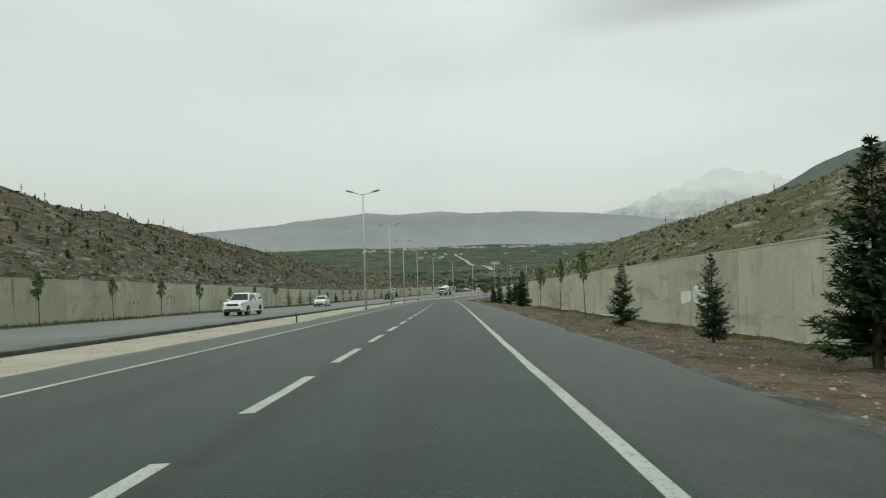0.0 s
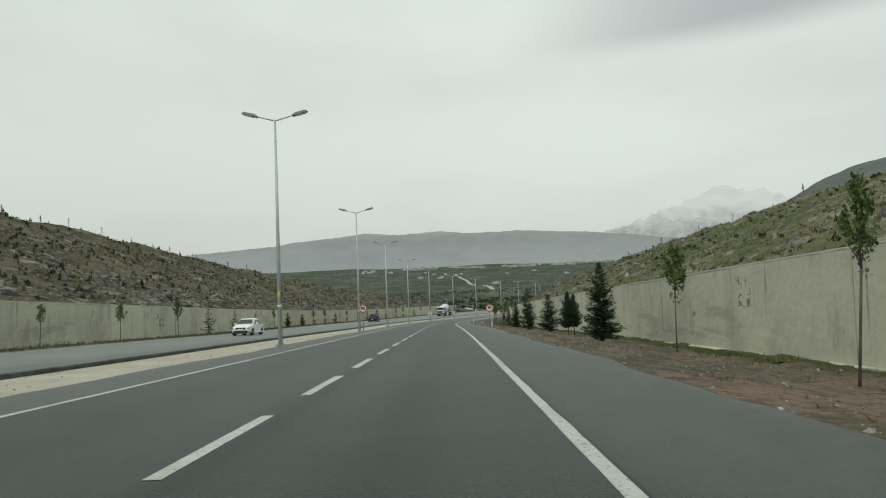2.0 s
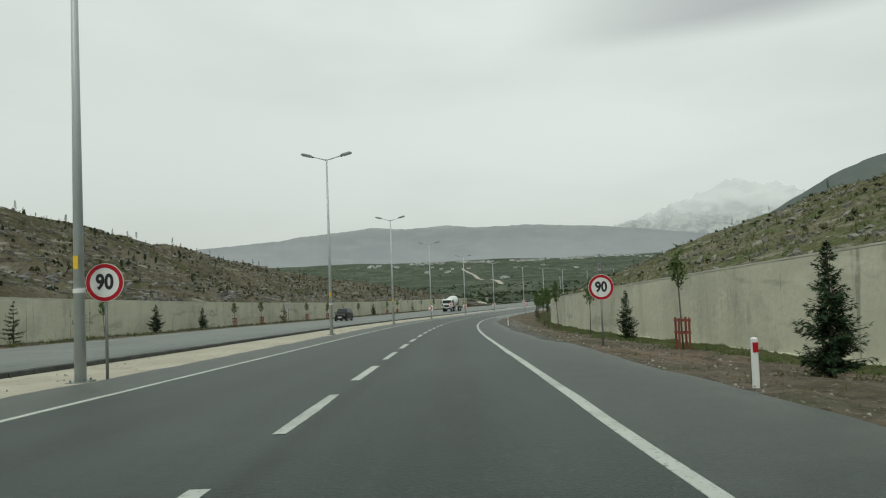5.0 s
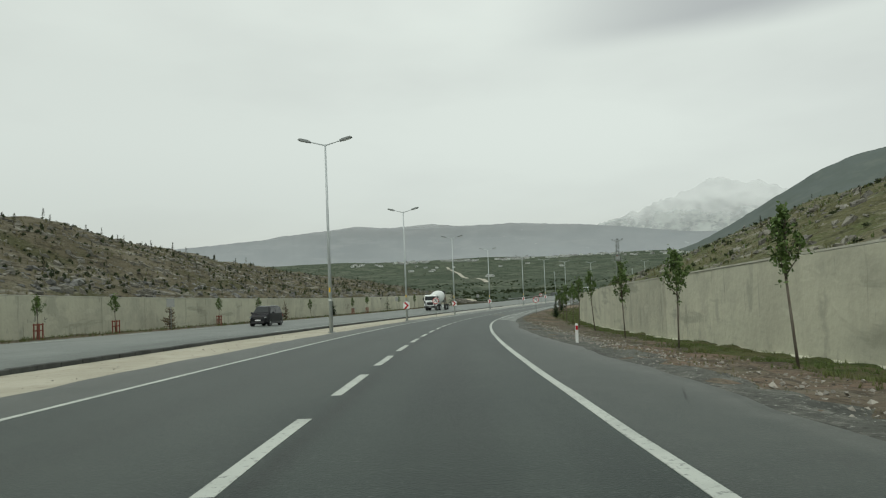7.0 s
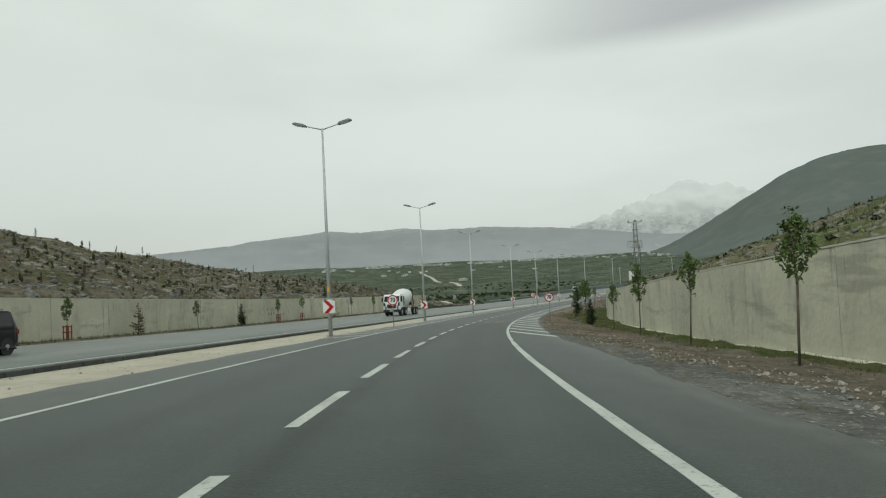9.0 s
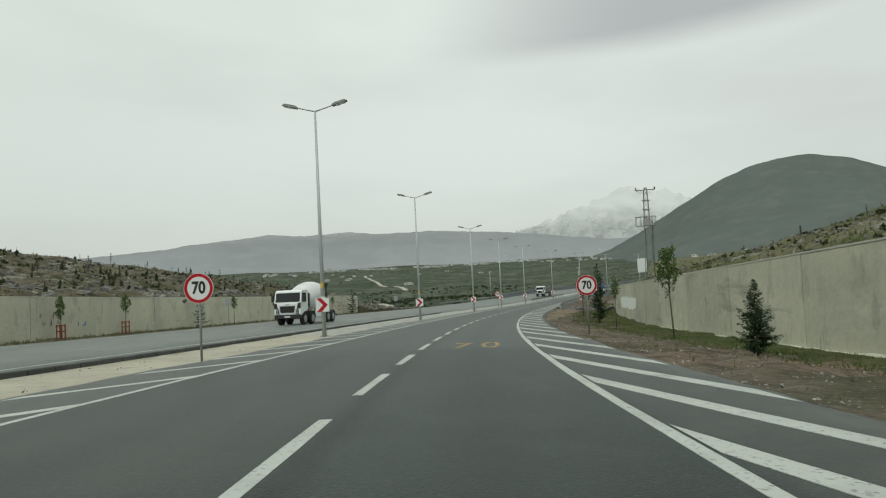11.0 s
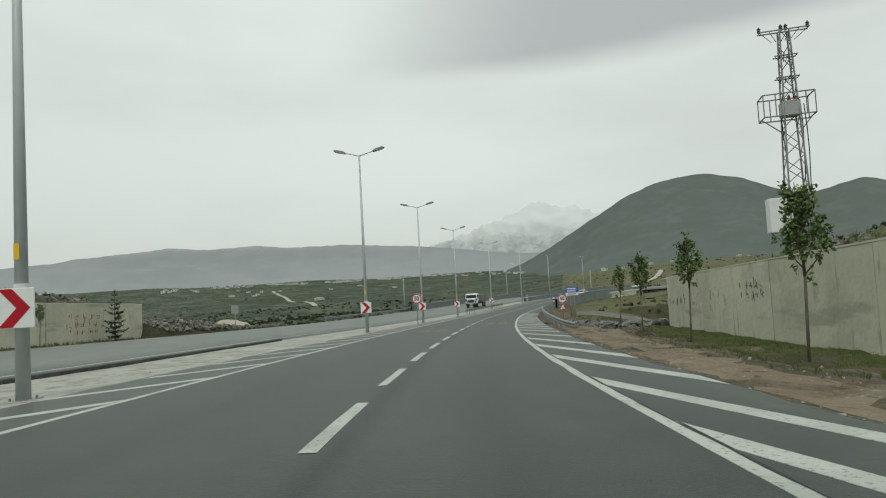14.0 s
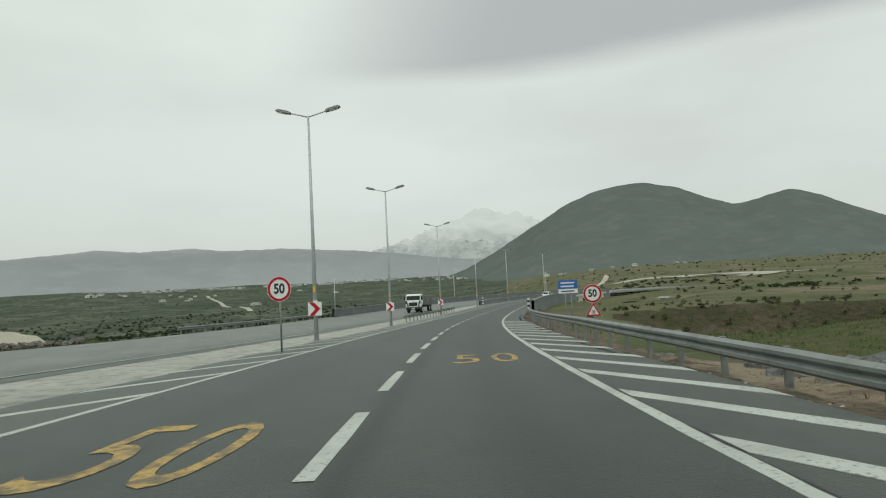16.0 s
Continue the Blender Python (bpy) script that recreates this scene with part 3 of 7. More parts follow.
def land(x, y):
    """Height of the valley and the plain beyond it."""
    dx, dy = x - END_X, y - END_Y
    r, az = np.hypot(dx, dy), np.degrees(np.arctan2(dx, dy))
    left = np.interp(r, [0, 80, 200, 400, 700, 1200, 2000, 2800, 3500, 4200, 4900], [-18, -23, -38, -48, -53, -52, -40, -4, 40, 46, 48])
    rr = r + fbm(x, y, 40.0, 3, 5.5) * 5.0 * np.clip((r - 40) / 40, 0, 1)
    right = np.interp(rr, [0, 50, 75, 87, 90.5, 97, 140, 250, 400, 600, 950, 1400, 2000, 3000, 4900], [-18.5, -21.6, -22.7, -22.4, -18.6, -18.4, -18.6, -18.6, -17.2, -14.4, -4.4, 8.8, 18.0, 34, 46])
    w = smooth((az - 14) / 26)
    w = np.where(az < -130, 1.0, w)
    z = left * (1 - w) + right * w
    n = fbm(x, y, 420.0, 4, 3.7) * np.clip(r / 90, 0, 9) + fbm(x, y, 60.0, 3, 9.1) * np.clip((r - 60) / 260, 0, 1.3)
    mound = 3.9 * np.exp(-((x - END_X - 41.0) ** 2 + (y - END_Y - 25.0) ** 2) / 190.0) + 1.5 * np.exp(-((x - END_X - 58.0) ** 2 + (y - END_Y - 40.0) ** 2) / 120.0)
    far = fbm(x, y, 800.0, 4, 1.9) * 16 * np.clip((r - 1500) / 1500, 0, 1)
    dip = -3.4 * np.exp(-((x - 114.0) / 17.0) ** 2 - ((y - 374.0) / 15.0) ** 2)
    return z + n * (1 - 0.75 * w) + mound + far + dip


def sheet(x, y):
    s, o = along(x, y)
    z = land(x, y)
    right = np.interp(s, [255, 275, 320, 390, 415], [58, 9.5, 8.5, 8.5, 6.3])
    left = np.interp(s, [262, 300, 340], [-100, -32, -26])
    gap = np.maximum(np.maximum(o - right, left - o), 0)
    reach = np.where(o > 0, np.interp(s, [200, 262, 280, 390, 415], [160, 30, 22, 22, 4]), np.interp(s, [200, 270, 300], [160, 45, 38]))
    road = at(s, np.clip(o, -12, 8))[..., 2] - 1.1
    k = smooth(gap / reach)
    return road * (1 - k) + np.where(s > 262, np.minimum(z, road + gap * 0.3), z) * k


ring = np.concatenate([np.arange(0, 60, 6.0), np.arange(60, 78, 3.0), np.arange(78, 104, 1.0), np.arange(104, 120, 4.0), np.arange(120, 240, 8.0), 240 * 1.075 ** np.arange(0, 42.2)])
ring[-1] = 4900
turn = np.radians(np.concatenate([np.arange(-66, 96, 1.0), np.arange(96, 294.1, 6.0)]))
gx = END_X + ring[:, None] * np.sin(turn)[None]
gy = END_Y + ring[:, None] * np.cos(turn)[None]
gz = sheet(gx, gy)
ground = new("ground", grid_mesh("ground", np.stack([gx, gy, gz], -1), LAND))
gm = ground.data
for m_ in (FIELD, SCARP, MOUND, FLAT):
    gm.materials.append(m_)
gc = np.array([p.center[:] for p in gm.polygons])
gr, ga = np.hypot(gc[:, 0] - END_X, gc[:, 1] - END_Y), np.degrees(np.arctan2(gc[:, 0] - END_X, gc[:, 1] - END_Y))
gn = fbm(gc[:, 0], gc[:, 1], 30.0, 4, 6.6)
gs, go = along(gc[:, 0], gc[:, 1])
kind_ = np.where((ga > 27) & (ga < 130), 1, 0)
steep = np.array([p.normal.z for p in gm.polygons]) < 0.95
kind_[(kind_ == 1) & steep & (gr > 70) & (gr < 125)] = 2
kind_[(kind_ == 1) & (gr > 66) & (gr + gn * 12 < 84) & ~steep] = 4
kind_[(kind_ == 1) & (gr + gn * 10 < 66) & (go > 13)] = 3
gm.polygons.foreach_set("material_index", kind_.astype(np.int32))
tagged(ground, "green and brown valley land reaching the horizon", "ground", kind="structure")


def land_z(x, y):
    return float(sheet(np.array([float(x)]), np.array([float(y)]))[0])


# ---- distant heights ----
def skyline(name, label, mat, azimuth, elevation, eye, near, far, foot, rough, seed, jag=0.05):
    """A distant range: its crest follows the elevations (degrees) by azimuth round a place on the road."""
    az = np.arange(azimuth[0], azimuth[-1] + 0.01, 0.22)
    el = np.interp(az, azimuth, elevation)
    el = np.convolve(np.pad(el, 2, "edge"), np.ones(5) / 5, "valid")
    el = el + jag * (fbm(az * 10.0, az * 3.0, 9.0, 4, seed) + 0.5 * fbm(az * 10.0, az * 3.0, 3.0, 2, seed))
    u = np.linspace(0, 1, 26)
    rows = []
    for k in u:
        r = near + (far - near) * k
        x, y = eye[0] + r * np.sin(np.radians(az)), eye[1] + r * np.cos(np.radians(az))
        top = far * np.tan(np.radians(el)) + eye[2]
        n = fbm(x, y, 420.0, 4, seed) * rough * np.sin(math.pi * min(k, 0.999)) + fbm(x, y, 120.0, 3, seed) * rough * 0.10
        rows.append(np.stack([x, y, foot + (top - foot) * k ** 1.12 + n], -1))
    rows.append(rows[-1] + np.stack([np.sin(np.radians(az)), np.cos(np.radians(az)), np.full_like(az, -0.4)], -1) * 1.5)
    x, y = eye[0] + (far + 90) * np.sin(np.radians(az)), eye[1] + (far + 90) * np.cos(np.radians(az))
    rows.append(np.stack([x, y, np.full_like(x, foot - 40)], -1))
    ob = new(name, grid_mesh(name, np.stack(rows), mat))
    return tagged(ob, label, "mountain", kind="structure")


RIDGE_AZ = [-50, -40, -30, -22.5, -19.3, -15.5, -13.5, -9.6, -7.3, -4.5, -0.5, 2.5, 7, 11.5, 14, 17, 22, 30, 45]
RIDGE_EL = [1.9, 2.0, 2.2, 2.53, 2.83, 3.15, 3.5, 3.85, 4.15, 3.9, 4.15, 3.85, 3.95, 3.65, 3.45, 3.1, 2.4, 2.0, 2.0]
SNOW_AZ = [12, 14, 17.2, 19.3, 20.5, 22.5, 23.9, 25.1, 26.2, 26.8, 27.9, 28.9, 30, 33, 38]
SNOW_EL = [2.6, 3.2, 4.1, 4.9, 5.2, 6.1, 6.6, 7.1, 6.4, 6.1, 6.3, 5.8, 5.3, 4.2, 3.0]
HILL_AZ = [17, 19, 21.5, 23.4, 26.4, 29.5, 32.7, 35.2, 37.3, 39, 42, 43.7, 46.3, 48.5, 50.3, 52, 54.6, 57, 62, 75, 100]
HILL_EL = [0.0, 0.2, 0.85, 1.5, 3.1, 4.95, 6.78, 7.7, 8.0, 8.1, 7.4, 6.5, 5.5, 5.95, 6.4, 5.8, 4.45, 3.3, 2.2, 1.5, 1.0]
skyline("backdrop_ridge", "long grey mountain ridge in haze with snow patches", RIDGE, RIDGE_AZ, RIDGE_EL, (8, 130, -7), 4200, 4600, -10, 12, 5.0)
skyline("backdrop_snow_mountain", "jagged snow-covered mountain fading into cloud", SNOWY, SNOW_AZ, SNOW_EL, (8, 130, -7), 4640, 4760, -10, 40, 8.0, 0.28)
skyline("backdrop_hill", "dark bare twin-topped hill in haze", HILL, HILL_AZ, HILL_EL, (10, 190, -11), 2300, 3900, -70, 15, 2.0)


# ---- carriageways ----
def ribbon(name, s, profile, mat, parent=None, label="", kind="", wobble=None, smooth_shade=True):
    """A long sheet: for each station, the (offset, height) pairs of profile(s)."""
    pts = np.stack([at(np.full(len(profile(q)), q), *np.array(profile(q)).T) for q in s])
    ob = new(name, grid_mesh(name, pts[:, ::1], mat, smooth_shade))
    if parent:
        ob.parent = parent
    if kind:
        tagged(ob, label, "", kind=kind)
    return ob


S_LINE = np.arange(-40, 518, 2.0)
edge_rng = np.random.default_rng(4)
RAG = edge_rng.normal(0, 0.06, len(S_LINE) + 600) + np.convolve(edge_rng.normal(0, 0.22, len(S_LINE) + 606), np.ones(7) / 7, "valid")


def rag(s, k=0):
    return float(np.interp(s + k * 37.0, np.arange(-60, -60 + len(RAG) * 0.9, 0.9)[:len(RAG)], RAG))


def right_edge(s):
    return float(np.interp(s, [-40, 45, 70, 112, 145, 195, 226, 250, 300], [5.70, 5.85, 5.72, 5.42, 5.42, 5.55, 5.28, 5.15, 5.1]))


def opp_edge(s):
    return float(np.interp(s, [-40, 90, 150, 200, 270, 330], [-20.6, -20.6, -22.2, -23.6, -25.6, -25.0]))


def wall_l(s):
    return float(np.interp(s, [-40, 60, 100, 150, 200, 275], [-23.6, -23.8, -24.6, -26.4, -27.4, -28.6]))


def wall_r(s):
    return float(np.interp(s, [-40, 60, 130, 170, 200, 240, 268], [12.5, 12.6, 12.2, 12.4, 12.7, 12.8, 13.1]))


def line_r(s):
    """Offset of the painted line along the shoulder."""
    return np.interp(s, [-40, 20, 45, 70, 112, 140, 192, 222, 247, 263, 290, 330, 480], [3.47, 3.46, 3.45, 3.41, 3.32, 3.43, 3.45, 3.49, 3.30, 3.20, 3.3, 3.4, 3.45])


road_s = np.arange(-40, 518, 1.0)
INNER = np.arange(-5.75, 4.9, 0.25)
def kerb_o(s):
    return np.interp(s, [-40, 20, 55, 80, 120, 150, 200, 258], [-10.05, -10.0, -9.75, -10.0, -9.65, -9.6, -9.5, -9.62])


road = ribbon("road", road_s, lambda s: [(-6.1 + rag(s), -0.03), (-6.0 + rag(s), 0)] + [(q, 0) for q in INNER] + [(right_edge(s) + rag(s, 2) - 0.35, 0.0), (right_edge(s) + rag(s, 2) - 0.08, 0.0), (right_edge(s) + rag(s, 2), -0.06)], ASPHALT)
ss, oo = np.meshgrid(road_s, np.concatenate([[-6.1, -6.0], INNER, [5.2, 5.5, 5.6]]), indexing="ij")
edge_ = np.vectorize(right_edge)(road_s)[:, None]
shoulder_ = np.clip((oo - line_r(ss) - 0.1) / np.maximum(edge_ - line_r(ss) - 0.3, 0.5), 0, 1)
dust = 0.38 * (oo > line_r(ss) + 0.1) + 0.6 * shoulder_ ** 4 + 0.8 * (oo < -4.15) + 0.5 * np.clip((-5.3 - oo) / 0.7, 0, 1)
paths = sum(np.exp(-((oo - q) / 0.28) ** 2) for q in (0.95, 2.55, -1.25, -2.9))
# Wheel paths and older surface, plus a windscreen reflection painted over the left lane.
age_and_glare = 0.10 * paths + 0.35 * smooth((-0.1 - oo) / 0.2) + 0.95 * smooth((ss - 194.6) / 0.8) * (1 - 0.45 * smooth((ss - 262) / 20))
seam = 0.7 * np.exp(-((oo - 0.25) / 0.12) ** 2) + 0.35 * np.exp(-((oo - 1.75) / 0.35) ** 2) + 0.3 * np.exp(-((oo + 2.05) / 0.35) ** 2)
for key, values in (("dust", dust), ("age_and_glare", age_and_glare), ("seam", seam)):
    road.data.attributes.new(key, "FLOAT", "POINT").data.foreach_set("value", np.clip(values, 0, 1).astype(np.float32).ravel())
tagged(road, "grey asphalt carriageway with two lanes and shoulders", "road", kind="structure")
opposite = ribbon("road_opposite", S_LINE, lambda s: [(kerb_o(s) - 0.10, -0.12), (kerb_o(s) - 0.12, 0.02 if s < 259 else -0.01), (-14, 0.07), (-18, 0.12), (opp_edge(s) + rag(s, 3), 0.15), (opp_edge(s) - 0.15 + rag(s, 3), 0.06)], ASPHALT_OLD)
tagged(opposite, "pale worn asphalt of the oncoming carriageway", "road", kind="structure")
MED = np.random.default_rng(7).normal(0, 0.018, (len(S_LINE) * 2, 7))
sand = ribbon("median", np.arange(-40, 214, 1.0), lambda s: [(-5.95, -0.04)] + [(-6.2 - 0.62 * k, -0.08 + MED[int(s) % 500, k]) for k in range(6)] + [(kerb_o(s) + 0.1, -0.06)], SAND)
tagged(sand, "pale sandy strip between the carriageways", "median", kind="structure")
grey = ribbon("median_paved", np.arange(209, 430, 2.0), lambda s: [(-5.95, -0.14 if s < 210 else -0.03), (-7.0, -0.05 + MED[int(s) % 500, 0] * 0.5), (-8.4, -0.05 + MED[int(s) % 500, 1] * 0.5), (-10.2, -0.02)] if s > 210 else [(-5.95, -0.14), (-7.0, -0.2), (-8.4, -0.2), (-10.2, -0.2)], MEDIAN_GREY)
tagged(grey, "dusty grey strip between the carriageways", "median", kind="structure")

# ---- painted lines ----
MARK = 0.006


def stripe(name, parent, mat, s0, s1, o0, o1, width, skew=0.0, step=1.5):
    """A painted stripe from station s0, offset o0 to s1, o1, with slightly uneven edges."""
    n = max(2, int(abs(s1 - s0) / step) + 1)
    s = np.linspace(s0, s1, n)
    o = o0(s) if callable(o0) else np.linspace(o0, o1, n)
    j = edge_rng.normal(0, 0.008, (2, n))
    a, b = at(s - skew, o - width / 2 + j[0], MARK), at(s + skew, o + width / 2 + j[1], MARK)
    pts = np.stack([a - [0, 0, MARK * 2], a, b, b - [0, 0, MARK * 2]], 1)
    ob = new(name, grid_mesh(name, pts, mat, False))
    ob.parent = parent
    return ob


def skew_stripe(name, parent, mat, s0, o0, s1, o1, width):
    """A hatch stripe: its width runs along the road."""
    u = np.linspace(0, 1, 6)
    s, o = s0 + (s1 - s0) * u, o0 + (o1 - o0) * u
    j = edge_rng.normal(0, 0.015, (2, 6))
    a, b = at(s - width / 2 + j[0], o, MARK), at(s + width / 2 + j[1], o, MARK)
    ob = new(name, grid_mesh(name, np.stack([a - [0, 0, 0.012], a, b, b - [0, 0, 0.012]], 1), mat, False))
    ob.parent = parent
    return ob


for k in range(-6, 92):
    s0 = -1.429 + 5.039 * k
    if not -36 < s0 < 440:
        continue
    stripe("lane_dash", road, PAINT, s0, s0 + 3.05, 0.0, 0.0, 0.165)
stripe("edge_line", road, PAINT, -40, 470, line_r, 0, 0.15)
stripe("edge_line", road, PAINT, -40, 470, -4.085, -4.085, 0.14)
stripe("edge_line", opposite, PAINT, 150, 300, -10.75, -10.75, 0.13).location.z = 0.03
for s0 in np.arange(60, 330, 9.0):
    stripe("lane_dash", opposite, PAINT, s0, s0 + 3, opp_edge(s0) + 1.6, opp_edge(s0 + 3) + 1.6, 0.16).location.z = 0.15
for s0 in np.interp(np.arange(33), [0, 4, 5, 6, 7, 8, 9, 10, 11, 12, 13, 14, 15, 16, 17, 18, 19, 21, 32], [176.7, 195.9, 200.7, 205.9, 210.5, 215.6, 220.4, 225.4, 230.5, 234.9, 240.2, 244.9, 249.4, 253.8, 257.85, 261.25, 264.35, 270.15, 301.0]):
    wide, slant = np.interp(s0, [245, 250, 255], [1.2, 0.95, 0.7]), np.interp(s0, [215, 225, 235, 245, 250, 254, 260], [7.3, 6.8, 6.0, 5.6, 5.0, 4.3, 3.5])
    skew_stripe("hatch_stripe", road, PAINT, s0, float(line_r(s0)) + 0.12, s0 - slant, right_edge(s0 - 5) - 0.1, wide)
for s0 in np.interp(np.arange(44), [0, 4, 13, 20, 43], [176.9, 192.7, 227.7, 252.0, 337.0]):
    skew_stripe("hatch_stripe", road, PAINT, s0, -4.16, s0 - 2.8, -5.9, 0.5)


TAR = material("tar_seal", 0.5, base=(0.008, 0.009, 0.009), layers=[((0.02, 0.022, 0.022), 6.0, 0.48, 0.62, 0.7)], spec=0.3)


def crack(name, s0, s1, o0, o1, width, wander):
    """A thin dark joint or crack that wanders along the carriageway."""
    n = max(6, int(abs(s1 - s0) / 0.4) + (0 if o1 is None else int(abs(o1 - o0) / 0.15)))
    u = np.linspace(0, 1, n)
    q, o = s0 + (s1 - s0) * u, (line_r(s0 + (s1 - s0) * u) + o0 if o1 is None else o0 + ((o1 or 0.0) - o0) * u)
    o = o + np.cumsum(edge_rng.normal(0, wander, n)) * np.sin(np.pi * u) + edge_rng.normal(0, wander, n)
    w = width * np.clip(edge_rng.normal(0.8, 0.45, n), 0.12, 1.6) / 2
    run = o1 is None or abs(s1 - s0) > abs(o1 - o0)
    a, b = (at(q, o - w, MARK + 0.003), at(q, o + w, MARK + 0.003)) if run else (at(q - w, o, MARK + 0.003), at(q + w, o, MARK + 0.003))
    ob = new(name, grid_mesh(name, np.stack([a, b], 1), TAR, False))
    ob.parent = road
    return tagged(ob, "thin dark crack in the asphalt")


for s0, s1 in ((30, 62), (64, 80), (104, 109), (212, 236), (246, 262)):
    crack("crack", s0, s1, 0.085, None, 0.03, 0.002)
for s0, s1, o0, o1 in ((66.8, 68.4, -1.95, -1.9), (22, 24.5, -2.3, -1.6), (118, 119, 4.6, 4.9), (189.6, 190.0, -1.9, -0.9)):
    crack("crack", s0, s1, o0, o1, 0.022, 0.012)


def text_mesh(name, text, size, mat, depth=0.0, bold=0.0):
    """The built-in font as a mesh, centred."""
    cu = bpy.data.curves.new(name, "FONT")
    cu.body, cu.size, cu.align_x, cu.align_y, cu.extrude = text, size, "CENTER", "CENTER", depth
    cu.resolution_u = 4
    cu.offset = bold
    tmp = bpy.data.objects.new(name, cu)
    me = bpy.data.meshes.new_from_object(tmp)
    bpy.data.objects.remove(tmp)
    me.materials.clear()
    me.materials.append(mat)
    return me


def painted_digits(text, s, o, length):
    """Tall yellow figures on the lane, readable for the driver, laid to the road's curve."""
    for ch, off in zip(text, (-0.45, 0.45)):
        me = text_mesh("speed_figure", ch, 1.0, PAINT_YELLOW)
        co = np.array([v.co[:] for v in me.vertices])
        lo, hi = co.min(0), co.max(0)
        for v, c in zip(me.vertices, co):
            u, w = (c[0] - (lo[0] + hi[0]) / 2) / (hi[0] - lo[0]), (c[1] - lo[1]) / (hi[1] - lo[1])
            v.co = at(s + w * length, o + off + u * 0.62, MARK)
        ob = new("speed_figure", me)
        ob.parent = road
        tagged(ob, "yellow speed figure painted on the lane")


painted_digits("70", 195.1, 1.72, 2.9)
painted_digits("50", 260.6, -1.66, 2.7)
painted_digits("50", 269.8, 1.8, 2.4)

# ---- kerb of the oncoming carriageway, stone by stone ----
kerb = thing("kerb", "dark weathered stone kerb along the oncoming road", "kerb", kind="structure")
bm = bmesh.new()
box(bm, -0.10, 0.10, -0.494, 0.494, -0.2, 0.085)
bevelled(bm, 0.02, 1)
KERB_STONE = bm_mesh("kerb_stone", bm, KERB)
for k in range(259):
    s0 = -1.0 + k
    part("kerb_stone", KERB_STONE, kerb, m=stand(s0 + 0.5, kerb_o(s0 + 0.5), edge_rng.normal(0, 0.006), edge_rng.normal(0, 0.25)) @ pose(0, 0, 0, math.degrees(math.atan(np.interp(s0, STATION, R_G)))))

# ---- verges ----
VN = np.random.default_rng(11)
VJ = VN.normal(0, 0.05, (400, 14))


def verge_r(s):
    w, e = wall_r(s) - 0.05, right_edge(s) - 0.02
    end = smooth((s - 262) / 16)
    o = np.concatenate([[e - 0.6, e + 0.25], np.linspace(e + 0.8, w, 9)])
    h = np.interp(o, [e - 0.6, e, e + 0.3, 8, 9.6, w], [-0.05, -0.06, -0.10, -0.26, -0.42, -0.62])
    h[2:] += VJ[int(s) % 400, :9]
    return list(zip(o, h - 0.25 * end))


verge = ribbon("verge", np.arange(-40, 272, 1.0), verge_r, DIRT)
tagged(verge, "reddish dirt verge with gravel and grass patches", "verge", kind="structure")


def gravel_r(s):
    pr = np.array(verge_r(s))
    e = right_edge(s) - 0.55
    reach = float(np.interp(s, [-40, 96, 108, 124, 140, 152, 172, 186], [0.35, 0.35, 1.0, 1.7, 2.7, 2.2, 1.0, 0.3]))
    reach = max(0.15, reach * (1 + 0.35 * noise.noise((s * 0.35, 2.0, 7.0))) + 0.35 * noise.noise((s * 1.3, 5.0, 3.0)))
    o = e + np.linspace(0, reach + 0.55, 6)
    return list(zip(o, np.interp(o, pr[:, 0], pr[:, 1]) + np.array([0.03, 0.035, 0.035, 0.03, 0.02, -0.05]) + VJ[int(s * 2) % 400, :6] * 0.25))


gravel = ribbon("verge_gravel", np.arange(-40, 262, 0.5), gravel_r, GRAVEL)
tagged(gravel, "ragged band of grey gravel along the road's edge", "gravel", kind="structure")


def soil_r(s):
    pr = np.array(verge_r(s))
    e = right_edge(s) + 0.25 + 0.3 * noise.noise((s * 0.6, 4.0, 1.0))
    reach = float(np.interp(s, [226, 236, 250, 260, 270.5], [0.4, 1.9, 2.8, 3.9, 3.4])) + 0.5 * noise.noise((s * 0.3, 7.0, 2.0)) + 0.3 * noise.noise((s * 1.2, 1.0, 8.0))
    o = e + np.linspace(0, max(reach, 0.3), 8)
    return list(zip(o, np.interp(o, pr[:, 0], pr[:, 1]) + np.array([-0.05, 0.025, 0.03, 0.03, 0.03, 0.03, 0.025, -0.05])))


soil = ribbon("verge_soil", np.arange(226, 270.6, 0.5), soil_r, SOIL)
tagged(soil, "trampled pinkish soil on the verge at the wall's end", "soil", kind="structure")


def grass_edge(s):
    """How far the grass reaches from the wall's foot."""
    n = noise.noise((s * 0.11, 3.0, 1.0)) * 0.9 + noise.noise((s * 0.5, 1.0, 4.0)) * 0.45 + noise.noise((s * 1.6, 2.0, 6.0)) * 0.3
    return max(0.12, float(np.interp(s, [-40, 60, 92, 104, 120, 136, 150, 185, 205, 246, 254, 262, 268], [1.2, 1.0, 1.2, 3.0, 2.6, 1.7, 1.3, 1.6, 3.5, 4.2, 3.4, 2.2, 1.2])) + n)


def grass_r(s):
    pr = np.array(verge_r(s))
    w = wall_r(s) - 0.04
    o = np.linspace(w - grass_edge(s), w, 7)
    h = np.interp(o, pr[:, 0], pr[:, 1]) + np.array([-0.03, 0.035, 0.05, 0.05, 0.06, 0.06, 0.07]) + VJ[int(s * 2) % 400, :7] * np.array([0, 0.3, 0.4, 0.4, 0.4, 0.4, 0.2])
    return list(zip(o, h))


turf = ribbon("verge_turf", np.arange(-40, 268, 0.5), grass_r, MOUND)
tagged(turf, "ragged strip of green turf along the wall's foot", "grass", kind="structure")


